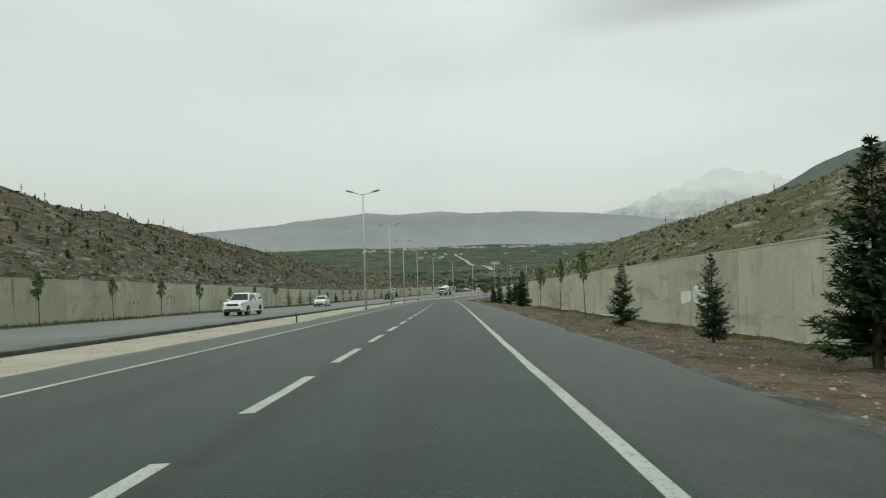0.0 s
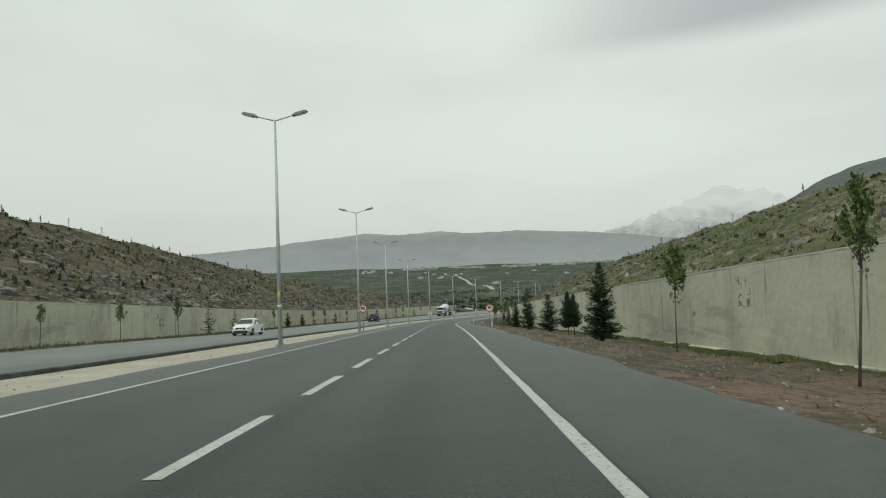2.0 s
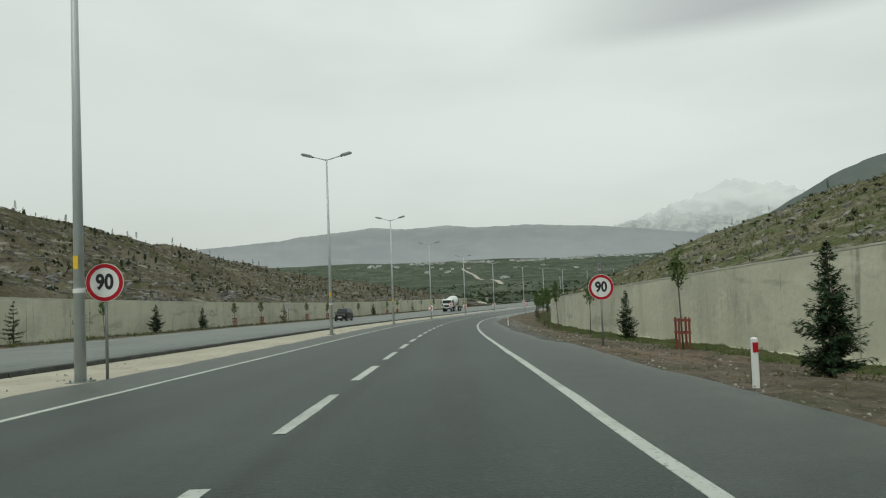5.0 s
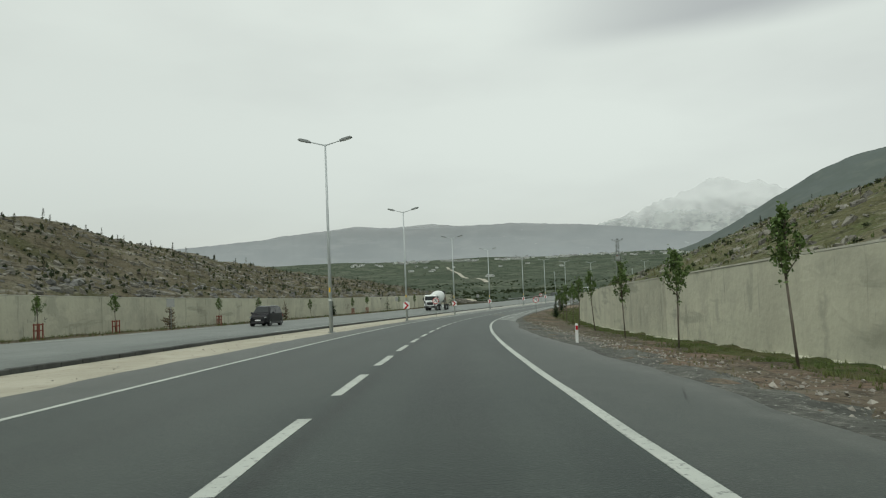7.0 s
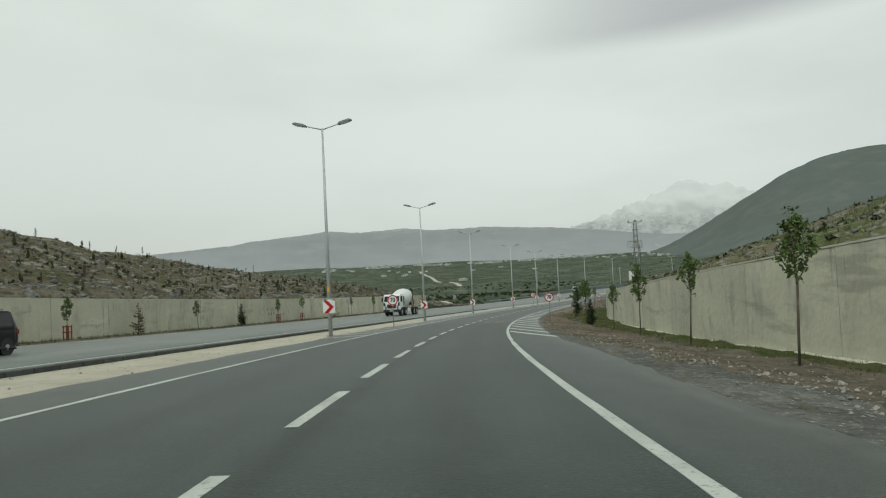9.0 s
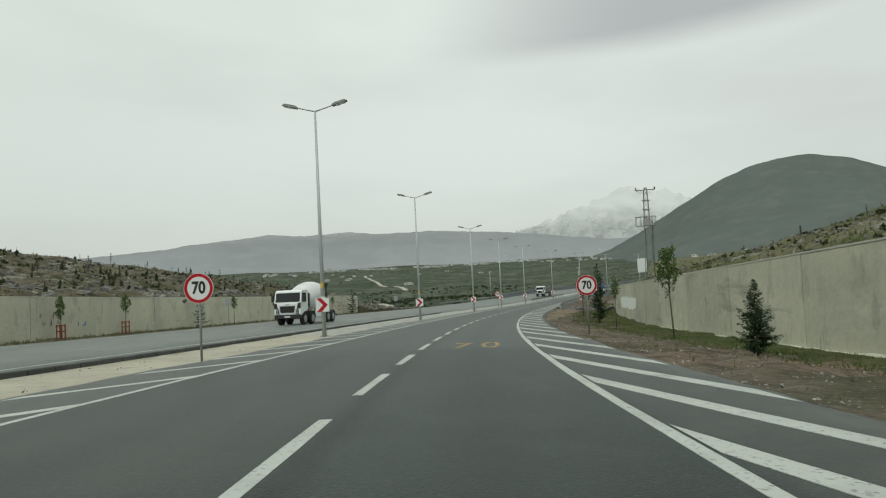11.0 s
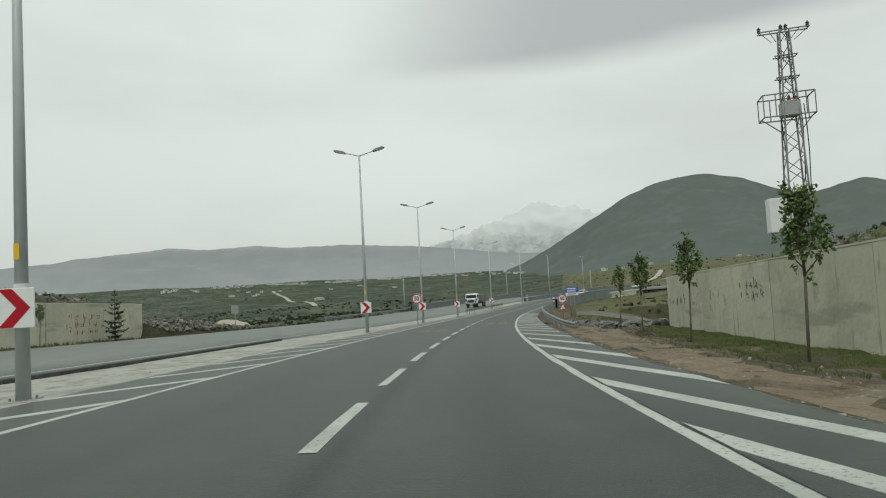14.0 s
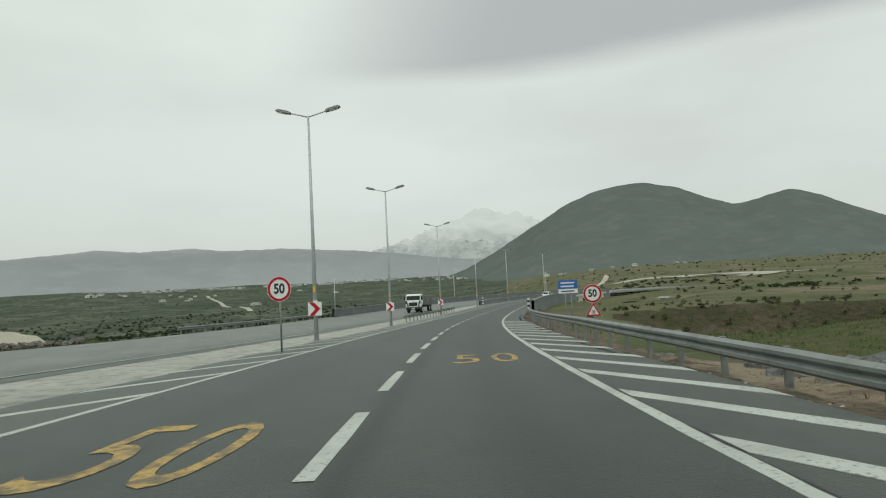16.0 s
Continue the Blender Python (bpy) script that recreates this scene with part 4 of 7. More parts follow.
def verge_end(s):
    e = right_edge(s) - 0.02
    o = np.concatenate([[e, e + 0.5, e + 1.2], np.linspace(e + 2, e + 9, 14)])
    h = np.interp(o - e, [0, 0.5, 1.6, 3, 6, 9], [-0.07, -0.2, -0.5, -0.9, -1.5, -3.4])
    h[2:] += np.resize(VJ[int(s) % 400], 15) * 1.6
    return list(zip(o, h))


shoulder = ribbon("embankment", np.arange(271, 350, 2.0), verge_end, DIRT)
tagged(shoulder, "bare earth bank falling away beside the road", "bank", kind="structure")


def verge_l(s):
    e, w = opp_edge(s) - 0.1, wall_l(s) + 0.05
    o = np.linspace(e, w, 5)
    return [(q, 0.05 + 0.10 * k / 4 + VJ[int(s) % 400, k] * 0.7) for k, q in enumerate(o)]


verge_left = ribbon("verge_left", np.arange(-40, 278, 1.5), verge_l, DIRT)
tagged(verge_left, "narrow dirt strip with weeds below the wall", "verge", kind="structure")


def bank_l(s):
    e = opp_edge(s) - 0.1
    o = e - np.array([0, 0.8, 2, 4, 7, 12, 20, 34])
    lift = 1 - smooth((s - 280) / 22)
    h = np.interp(e - o, [0, 1.5, 4, 8, 14, 34], [0.06, 0.0, 0.3 * lift - 0.5, 1.3 * lift - 1.9, -1.0 * lift - 3.5, -10])
    return list(zip(o, h + np.resize(VJ[int(s) % 400], 8) * np.array([0, 1, 2, 3, 4, 4, 4, 4])))


bank_left = ribbon("bank_left", np.arange(277, 430, 2.0), bank_l, SLOPE_L)
tagged(bank_left, "rubbly earth bank beyond the oncoming road", "bank", kind="structure")

# ---- retaining walls: a recessed core with panels and a coping ----
def wall(name, label, offset, side, s0, s1, low, high, thick=0.42, widths=(5.2, 7.4)):
    """side: +1 when the wall stands right of the road. Panels are parts; each keeps its own edges."""
    rng = np.random.default_rng(21 if side > 0 else 22)
    s = np.arange(s0, s1 + 0.01, 2.0)

    def prof(q):
        o = offset(q)
        return [(o + side * 0.06, low(q) - 0.4), (o + side * 0.06, high(q) - 0.03), (o + side * (thick - 0.02), high(q) - 0.03), (o + side * (thick - 0.02), low(q) - 0.4)]

    ob = ribbon(name, s, prof, CONCRETE_CORE, kind="structure", label=label, smooth_shade=False)
    q = s0
    while q < s1 - 0.5:
        e = min(q + rng.uniform(*widths), s1)
        n = 3
        st = np.linspace(q + 0.018, e - 0.018, n)
        proud = rng.normal(0, 0.008)
        rows = []
        for t in st:
            o = offset(t) - side * proud
            rows.append(at(np.full(6, t), [o + side * 0.2, o, o, o + side * 0.03, o + side * thick, o + side * thick], [low(t) - 0.4, low(t) - 0.4, high(t) - 0.03, high(t), high(t), low(t) - 0.4]))
        rows = np.stack(rows)
        verts = rows.reshape(-1, 3)
        faces = [(a * 6 + b, a * 6 + (b + 1) % 6, (a + 1) * 6 + (b + 1) % 6, (a + 1) * 6 + b) for a in range(n - 1) for b in range(6)]
        faces += [tuple(range(6)), tuple(range(6 * (n - 1), 6 * n))[::-1]]
        part("wall_panel", mesh_of("wall_panel", verts, faces, CONCRETE), ob)
        q = e
    cap = ribbon("coping", s, lambda t: [(offset(t) - side * 0.012, high(t) - 0.004), (offset(t) - side * 0.012, high(t) + 0.055), (offset(t) + side * (thick + 0.03), high(t) + 0.055), (offset(t) + side * (thick + 0.03), high(t) - 0.004)], CONCRETE_CAP, parent=ob, smooth_shade=False)
    return ob


def low_r(s):
    return float(np.interp(s, [-40, 200, 268], [-0.62, -0.6, -0.75]))


def high_r(s):
    return float(np.interp(s, [-40, 100, 160, 268], [2.48, 2.44, 2.6, 2.56]))


def low_l(s):
    return 0.1


def high_l(s):
    return float(np.interp(s, [-40, 90, 150, 275], [2.92, 2.98, 2.92, 3.0]))


wall_right = wall("wall_right", "beige concrete retaining wall with vertical joints and stains", wall_r, 1, -40, 266.8, low_r, high_r)
wall_left = wall("wall_left", "long beige concrete retaining wall with faded graffiti", wall_l, -1, -40, 275.0, low_l, high_l)


FOOT = np.random.default_rng(23).normal(0, 0.02, 700)
footing = ribbon("footing", np.arange(-40, 267, 1.0), lambda s: [(wall_r(s) - 0.17 + FOOT[int(s) + 40] * 0.5, -1.0), (wall_r(s) - 0.16, low_r(s) + 0.07 + FOOT[int(s) + 40]), (wall_r(s) + 0.05, low_r(s) + 0.10 + FOOT[int(s) + 340])], CONCRETE, parent=wall_right, smooth_shade=False)
tagged(footing, "pale concrete footing along the wall")


# ---- hillsides above the walls ----
def hillside(name, label, mat, s, cols, height, seed, amp):
    ss, cc = np.meshgrid(s, cols, indexing="ij")
    oo, hh = height(ss, cc)
    p = at(ss, oo, hh)
    n = fbm(p[..., 0], p[..., 1], 9.0, 4, seed) * amp
    fade = smooth(cc / 0.08) if mat is SLOPE_L else smooth(cc / 0.1)
    p[..., 2] += n * fade
    ob = new(name, grid_mesh(name, p, mat))
    return tagged(ob, label, "hillside", kind="structure")


def left_hill(s, c):
    w = np.vectorize(wall_l)(s) - 0.4
    crest = np.interp(s, [-40, 80, 107, 127, 153, 172, 190, 205, 217, 235, 255, 274, 290], [16.4, 16.9, 16.9, 16.7, 16.0, 15.0, 13.5, 12.2, 11.1, 9.6, 8.8, 7.7, 5.0])
    o = w + (-57 - w) * np.minimum(c, 1) - np.maximum(c - 1, 0) * 60
    top = np.vectorize(high_l)(s) - 0.35
    u = np.minimum(c, 1)
    h = top + (crest - top) * (0.86 * u + 0.14 * smooth(u)) - np.maximum(c - 1, 0) * 5.0
    end = smooth((s - 268) / 26)
    return o, h * (1 - end) - 3.5 * end


def right_hill(s, c):
    w = np.vectorize(wall_r)(s) + 0.4
    crest = np.interp(s, [-40, 150, 166, 188, 206, 220, 245, 262, 275], [9.35, 9.35, 8.95, 8.0, 7.8, 7.2, 6.2, 5.2, 2.5])
    o = w + (30.5 - w) * np.minimum(c, 1) + np.maximum(c - 1, 0) * 36
    top = np.vectorize(high_r)(s) - 0.22
    u = np.minimum(c, 1)
    h = top + (crest - top) * u - np.maximum(c - 1, 0) * 4.0
    end = smooth((s - 255) / 22)
    return o, h * (1 - end) - 2.6 * end


C_LINE = np.concatenate([np.linspace(0, 1, 46), [1.1, 1.3, 1.6, 2.0]])
hill_left = hillside("hillside_left", "brown rocky hillside with rows of planted saplings", SLOPE_L, np.arange(-40, 296, 1.5), C_LINE, left_hill, 4.4, 0.85)
hill_right = hillside("hillside_right", "rocky hillside with green and dry grass", SLOPE_R, np.arange(-40, 280, 1.2), np.concatenate([np.linspace(0, 1, 34), [1.1, 1.4, 2.0]]), right_hill, 7.9, 0.62)


def on_hill(fn, s, c, seed, amp):
    o, h = fn(np.array([float(s)]), np.array([float(c)]))
    p = at(np.array([float(s)]), o, h)
    p[..., 2] += fbm(p[..., 0], p[..., 1], 9.0, 4, seed) * amp * smooth(np.array([c]) / 0.1)
    return p[0]


# ---- street lamps on the median, with chevron boards on some ----
def lamp_post():
    ob = thing("street_lamp", "tall grey double-arm street lamp on the median", "street lamp", group="street lamps on the median")
    bm = bmesh.new()
    tube(bm, (0, 0, -0.1), (0, 0, 12.0), 0.125, 0.055, 12)
    part("pole", bm_mesh("pole", bm, POLE_GREY, True), ob)
    bm = bmesh.new()
    box(bm, -0.22, 0.22, -0.22, 0.22, -0.06, 0.02)
    for k in range(4):
        a = math.pi / 4 + k * math.pi / 2
        tube(bm, (0.21 * math.cos(a), 0.21 * math.sin(a), 0), (0.21 * math.cos(a), 0.21 * math.sin(a), 0.07), 0.022, n=6)
    part("base_plate", bm_mesh("base_plate", bm, METAL_GREY), ob)
    for side in (-1, 1):
        bm = bmesh.new()
        tube(bm, (0, 0, 11.93), (side * 1.05, 0, 12.22), 0.04, 0.032, 8)
        part("arm", bm_mesh("arm", bm, POLE_GREY, True), ob)
        bm = bmesh.new()
        slab(bm, [(0.95, 12.13), (1.72, 12.33), (1.78, 12.40), (1.62, 12.47), (1.1, 12.34), (0.93, 12.24)], -0.13, 0.13)
        for v in bm.verts:
            v.co.x *= side
        bevelled(bm, 0.025, 1)
        head = part("lamp_head", bm_mesh("lamp_head", bm, LAMP_GREY), ob)
        bm = bmesh.new()
        slab(bm, [(1.18, 12.165), (1.66, 12.29), (1.66, 12.31), (1.18, 12.19)], -0.10, 0.10)
        for v in bm.verts:
            v.co.x *= side
        part("diffuser", bm_mesh("diffuser", bm, LAMP_GLASS), head)
    bm = bmesh.new()
    box(bm, -0.055, 0.055, -0.122, -0.112, 2.56, 2.86)
    part("warning_sticker", bm_mesh("warning_sticker", bm, SIGN_YELLOW), ob, "yellow warning sticker")
    bm = bmesh.new()
    lathe(bm, [(0.127, 2.02), (0.127, 2.12)], 12)
    part("number_plate_band", bm_mesh("number_plate_band", bm, SIGN_WHITE), ob, "small white label band")
    return ob


def chevron_board():
    ob = thing("chevron_sign", "white square board with red chevron on a lamp post", "road sign", group="chevron boards")
    bm = bmesh.new()
    box(bm, -0.36, 0.36, -0.015, 0.015, -0.36, 0.36)
    bevelled(bm, 0.008, 1)
    part("board", bm_mesh("board", bm, SIGN_WHITE), ob)
    bm = bmesh.new()
    slab(bm, [(-0.31, 0.35), (-0.05, 0.35), (0.29, 0.0), (-0.05, -0.35), (-0.31, -0.35), (0.03, 0.0)], -0.022, -0.0155)
    part("chevron", bm_mesh("chevron", bm, SIGN_RED), ob, "red chevron pointing to the right")
    for z in (-0.2, 0.2):
        bm = bmesh.new()
        box(bm, -0.16, 0.16, 0.016, 0.05, z - 0.02, z + 0.02)
        part("bracket", bm_mesh("bracket", bm, METAL_GREY), ob)
    return ob


POLES = [2.0, 32.5, 61.9, 91.9, 120.1, 149.4, 178.1, 208.0, 235.9, 265.9, 288.5, 310.6, 339.3, 371.6, 401.1, 430]
lamp = lamp_post()
board = chevron_board()
first_lamp = first_board = True
for n, s in enumerate(POLES):
    if n < 2:
        continue
    m = stand(s, -6.64, -0.06)
    if first_lamp:
        lamp.matrix_world, first_lamp = m, False
    else:
        copy_thing(lamp, m)
    if 160 < s < 345:
        m = stand(s, -6.62, 1.62) @ pose(0, -0.19, 0, 0, 0, 0)
        if first_board:
            board.matrix_world, first_board = m, False
        else:
            copy_thing(board, m)


# ---- road signs ----
def disc(bm, r, y0, y1, n=40, inner=0.0):
    if inner:
        rows = [[bm.verts.new((q * math.cos(2 * math.pi * k / n), y, q * math.sin(2 * math.pi * k / n))) for k in range(n)] for q, y in ((inner, y0), (r, y0), (r, y1), (inner, y1))]
        for a, b in zip(rows, rows[1:] + rows[:1]):
            for k in range(n):
                bm.faces.new((a[k], a[(k + 1) % n], b[(k + 1) % n], b[k]))
    else:
        slab(bm, [(r * math.cos(2 * math.pi * k / n), r * math.sin(2 * math.pi * k / n)) for k in range(n)], y0, y1)


def speed_sign(s, o, ground_h, centre, figures, radius=0.45, triangle=False, turn=0.0):
    label = f"round speed limit sign reading {figures} on a grey post"
    if triangle:
        label = f"speed limit sign reading {figures} above a slippery road triangle"
    ob = thing("speed_limit_sign", label, "road sign", stand(s, o, ground_h, turn))
    z = centre - ground_h
    bm = bmesh.new()
    tube(bm, (0, 0.04, -0.2), (0, 0.04, z + 0.3), 0.035, n=10)
    part("post", bm_mesh("post", bm, METAL_GREY, True), ob)
    bm = bmesh.new()
    disc(bm, radius, -0.012, 0.0)
    part("sign_plate", bm_mesh("sign_plate", bm, SIGN_WHITE), ob, m=pose(0, 0, z))
    bm = bmesh.new()
    disc(bm, radius - 0.012, -0.0165, -0.0125, inner=radius * 0.77)
    part("red_ring", bm_mesh("red_ring", bm, SIGN_RED), ob, "red reflective ring", pose(0, 0, z))
    me = text_mesh("speed_number", figures, radius * 0.98, SIGN_BLACK, 0.001, 0.016)
    part("speed_number", me, ob, "black speed figures", pose(0, -0.0145, z, 90, 0, 0) @ Matrix.Diagonal((0.95, 1.12, 1, 1)))
    if triangle:
        zt = z - radius - 0.42
        for r, y0, y1, mat, nm, inner in ((0.44, -0.012, 0.0, SIGN_WHITE, "triangle_plate", 0), (0.43, -0.0165, -0.0125, SIGN_RED, "red_border", 0.30)):
            bm = bmesh.new()
            disc(bm, r, y0, y1, n=3, inner=inner)
            bmesh.ops.rotate(bm, verts=bm.verts, cent=(0, 0, 0), matrix=Matrix.Rotation(radians(-90), 3, "Y"))
            part(nm, bm_mesh(nm, bm, mat), ob, m=pose(0, 0, zt))
        bm = bmesh.new()
        for a in (0, 60, 120):
            box(bm, -0.11, 0.11, -0.0175, -0.0135, -0.013, 0.013, pose(0, 0, -0.03, 0, a, 0))
        part("snow_symbol", bm_mesh("snow_symbol", bm, SIGN_BLACK), ob, m=pose(0, 0, zt))
    return ob


speed_sign(92.35, -6.3, -0.08, 2.2, "90")
speed_sign(99.9, 7.1, -0.22, 1.85, "90")
speed_sign(194.0, -6.4, -0.08, 2.1, "70")
speed_sign(203.9, 6.45, -0.18, 2.03, "70")
speed_sign(278.4, -5.3, -0.06, 2.26, "50", turn=-6)
speed_sign(287.0, 7.52, -0.9, 1.53, "50", triangle=True)


def plain_sign(s, o, h, z, w, t, label, mat=SIGN_BACK, turn=0.0):
    ob = thing("road_sign", label, "road sign", stand(s, o, h, turn))
    bm = bmesh.new()
    tube(bm, (0, 0.04, -0.2), (0, 0.04, z + t * 0.4), 0.035, n=8)
    part("post", bm_mesh("post", bm, METAL_GREY, True), ob)
    bm = bmesh.new()
    box(bm, -w / 2, w / 2, -0.012, 0.012, z - t / 2, z + t / 2)
    bevelled(bm, 0.006, 1)
    part("sign_plate", bm_mesh("sign_plate", bm, mat), ob)
    return ob


plain_sign(160.5, -23.4, 0.1, 2.3, 0.7, 0.7, "grey back of a square sign before the wall")
plain_sign(235.5, -26.7, 0.1, 2.35, 0.7, 0.75, "grey back of a square sign before the wall")
plain_sign(286.5, -26.2, 0.0, 2.3, 0.8, 0.9, "grey back of a square sign beside rubble")

# the blue direction board beyond the bridge
ob = thing("direction_sign", "blue direction board with white lower panel on posts", "road sign", stand(312, 9.0, -0.8, 4) @ Matrix.Diagonal((0.84, 1, 1, 1)))
for x in (-0.3, 0.3):
    bm = bmesh.new()
    tube(bm, (x, 0.08, -0.8), (x, 0.08, 3.6), 0.07, n=8)
    part("post", bm_mesh("post", bm, METAL_GREY, True), ob)
bm = bmesh.new()
box(bm, -1.0, 1.0, -0.02, 0.02, 3.0, 3.75)
bevelled(bm, 0.01, 1)
blue = part("blue_panel", bm_mesh("blue_panel", bm, SIGN_BLUE), ob)
bm = bmesh.new()
box(bm, -1.0, 1.0, -0.02, 0.02, 2.6, 2.98)
bevelled(bm, 0.01, 1)
white = part("white_panel", bm_mesh("white_panel", bm, SIGN_WHITE), ob)
for x0, x1, z0, z1, mat, up in ((-0.75, 0.7, 3.46, 3.58, SIGN_WHITE, blue), (-0.75, 0.62, 3.16, 3.28, SIGN_WHITE, blue), (-0.7, 0.65, 2.74, 2.84, SIGN_BLACK, white)):
    bm = bmesh.new()
    box(bm, x0, x1, -0.026, -0.0205, z0, z1)
    part("lettering_bar", bm_mesh("lettering_bar", bm, mat), up)


def delineator(s, o, h):
    ob = thing("delineator_post", "white plastic delineator post with a red reflector", "road post", stand(s, o, h), group="delineator posts")
    bm = bmesh.new()
    box(bm, -0.05, 0.05, -0.035, 0.035, -0.1, 0.76)
    bevelled(bm, 0.02, 1)
    part("post", bm_mesh("post", bm, SIGN_WHITE), ob)
    bm = bmesh.new()
    box(bm, -0.042, 0.042, -0.042, -0.036, 0.54, 0.69)
    part("reflector", bm_mesh("reflector", bm, SIGN_RED), ob, "red reflector")
    return ob


delineator(87.3, 6.35, -0.15)
delineator(132.6, 6.05, -0.15)

# a dark short stump of a post in the sandy median
bm = bmesh.new()
tube(bm, (0, 0, -0.1), (0.02, 0, 0.3), 0.05, 0.045, 8)
tube(bm, (0.02, 0, 0.29), (-0.06, 0, 0.45), 0.045, 0.035, 8)
tube(bm, (-0.06, 0, 0.44), (0.03, 0, 0.56), 0.035, 0.03, 8)
thing("bollard", "short dark broken post in the sandy median", "post", stand(32.3, -6.62, -0.08), me=bm_mesh("bollard", bm, TRIM, True))


# ---- guardrails ----
def guardrail(name, label, offset, low, s0, s1, step=2.0, side=1, flare=True):
    ob = thing(name, label, "guardrail")
    s = np.arange(s0, s1 + 0.01, 1.0)
    prof = [(0.0, 0.44), (-0.07, 0.49), (-0.07, 0.54), (0.0, 0.59), (-0.07, 0.65), (-0.07, 0.70), (0.0, 0.75), (0.02, 0.75), (-0.045, 0.70), (-0.045, 0.65), (0.02, 0.59), (-0.045, 0.54), (-0.045, 0.49), (0.02, 0.44)]
    rows = []
    for q in s:
        f = max(0.0, 1 - (q - s0) / 6.0) if flare else 0.0
        rows.append(at(np.full(len(prof) + 1, q), [offset(q) + side * (u + 0.25 * f * f) for u, _ in prof + prof[:1]], [low(q) + v - 0.06 * f for _, v in prof + prof[:1]]))
    part("rail", grid_mesh("rail", np.stack(rows), METAL_GREY, False), ob)
    bm = bmesh.new()
    box(bm, -0.05, 0.05, -0.035, 0.035, -0.7, 0.76)
    post = bm_mesh("post", bm, METAL_GREY)
    for q in np.arange(s0 + 0.5, s1, step):
        f = max(0.0, 1 - (q - s0) / 6.0) if flare else 0.0
        part("post", post, ob, m=stand(q, offset(q) + side * (0.09 + 0.25 * f * f), low(q)))
    bm = bmesh.new()
    box(bm, -0.09, 0.03, -0.06, 0.06, 0.43, 0.76)
    bevelled(bm, 0.03, 1)
    part("end_terminal", bm_mesh("end_terminal", bm, METAL_GREY), ob, m=stand(s0, offset(s0) + side * (0.25 if flare else 0), low(s0)))
    return ob


guardrail("guardrail", "grey steel guardrail with flared end beside the road", lambda s: float(np.interp(s, [258, 263, 270, 330], [6.15, 5.78, 5.6, 5.55])), lambda s: float(np.interp(s, [258.5, 263, 269, 280], [-0.46, -0.36, -0.22, -0.1])), 258.5, 332)
guardrail("guardrail", "grey steel guardrail on the far edge of the oncoming road", lambda s: opp_edge(s) - 0.4, lambda s: 0.05, 309, 372, side=-1, flare=False)
guardrail("guardrail", "low grey guardrail along the median before the bridge", lambda s: -6.9, lambda s: -0.1, 318, 352, flare=False)

# ---- bridge parapets where the road swings to the right ----
def parapet(name, label, offset, s0, s1, low, high):
    ob = thing(name, label, "parapet", kind="structure")
    s = np.arange(s0, s1 + 0.01, 2.0)
    rows = np.stack([at(np.full(5, q), [offset(q), offset(q), offset(q) + 0.3, offset(q) + 0.3, offset(q)], [low, high, high, low, low]) for q in s])
    part("parapet_wall", grid_mesh("parapet_wall", rows, MESH_GREY, False), ob)
    rows = np.stack([at(np.full(5, q), [offset(q) - 0.06, offset(q) - 0.06, offset(q) + 0.36, offset(q) + 0.36, offset(q) - 0.06], [high, high + 0.12, high + 0.12, high, high]) for q in s])
    part("handrail", grid_mesh("handrail", rows, METAL_GREY, False), ob)
    return ob


parapet("parapet_far", "dark grey bridge parapet with a steel handrail", lambda s: -24.6, 346, 482, -0.6, 1.25)
parapet("parapet_median", "dark grey parapet between the carriageways on the bridge", lambda s: -7.6, 378, 462, -0.3, 0.85)
parapet("parapet_near", "dark grey bridge parapet with a steel handrail", lambda s: 5.7, 330, 446, -1.2, 1.15)
# the abutment below the near parapet
under = thing("abutment", "pale concrete abutment with an arched underpass below the bridge", "abutment", stand(430, 6.12, -0.2, 0), kind="structure")
arch = [(3.6 * math.cos(a), -4.2 + 2.9 * math.sin(a)) for a in np.linspace(0, math.pi, 13)]
bm = bmesh.new()
slab(bm, [(-17, 0.2), (17, 0.2), (17, -5.5), (3.6, -5.5)] + arch + [(-3.6, -5.5), (-17, -5.5)], -0.3, 0.3)
part("face_wall", bm_mesh("face_wall", bm, CONCRETE), under, m=pose(0, 0, 0, 0, 0, 90))
bm = bmesh.new()
slab(bm, [(-18, 0.2), (18, 0.2), (18, 0.62), (-18, 0.62)], -0.5, 0.32)
bevelled(bm, 0.04, 1)
part("edge_beam", bm_mesh("edge_beam", bm, CONCRETE_CAP), under, m=pose(0, 0, 0, 0, 0, 90))
bm = bmesh.new()
box(bm, -6.5, -0.4, -4.2, 4.2, -5.6, -5.3)
box(bm, -6.5, -0.4, -4.4, -3.7, -5.5, -1.0)
box(bm, -6.5, -0.4, 3.7, 4.4, -5.5, -1.0)
box(bm, -6.5, -0.4, -4.4, 4.4, -1.2, -0.8)
box(bm, -6.8, -6.5, -4.4, 4.4, -5.5, -0.8)
part("passage", bm_mesh("passage", bm, CONCRETE_CORE), under)


def striped_marker(s, o):
    ob = thing("hazard_marker", "black and white striped hazard marker at the bridge", "road sign", stand(s, o, -0.05), group="hazard markers")
    for k in range(5):
        bm = bmesh.new()
        box(bm, -0.14, 0.14, -0.02, 0.02, 0.3 + k * 0.26, 0.3 + k * 0.26 + 0.26)
        part("band", bm_mesh("band", bm, SIGN_BLACK if k % 2 else SIGN_WHITE), ob)
    bm = bmesh.new()
    box(bm, -0.03, 0.03, 0.021, 0.06, -0.1, 1.5)
    part("post", bm_mesh("post", bm, METAL_GREY), ob)


striped_marker(331, 5.35)
striped_marker(378.5, -6.9)


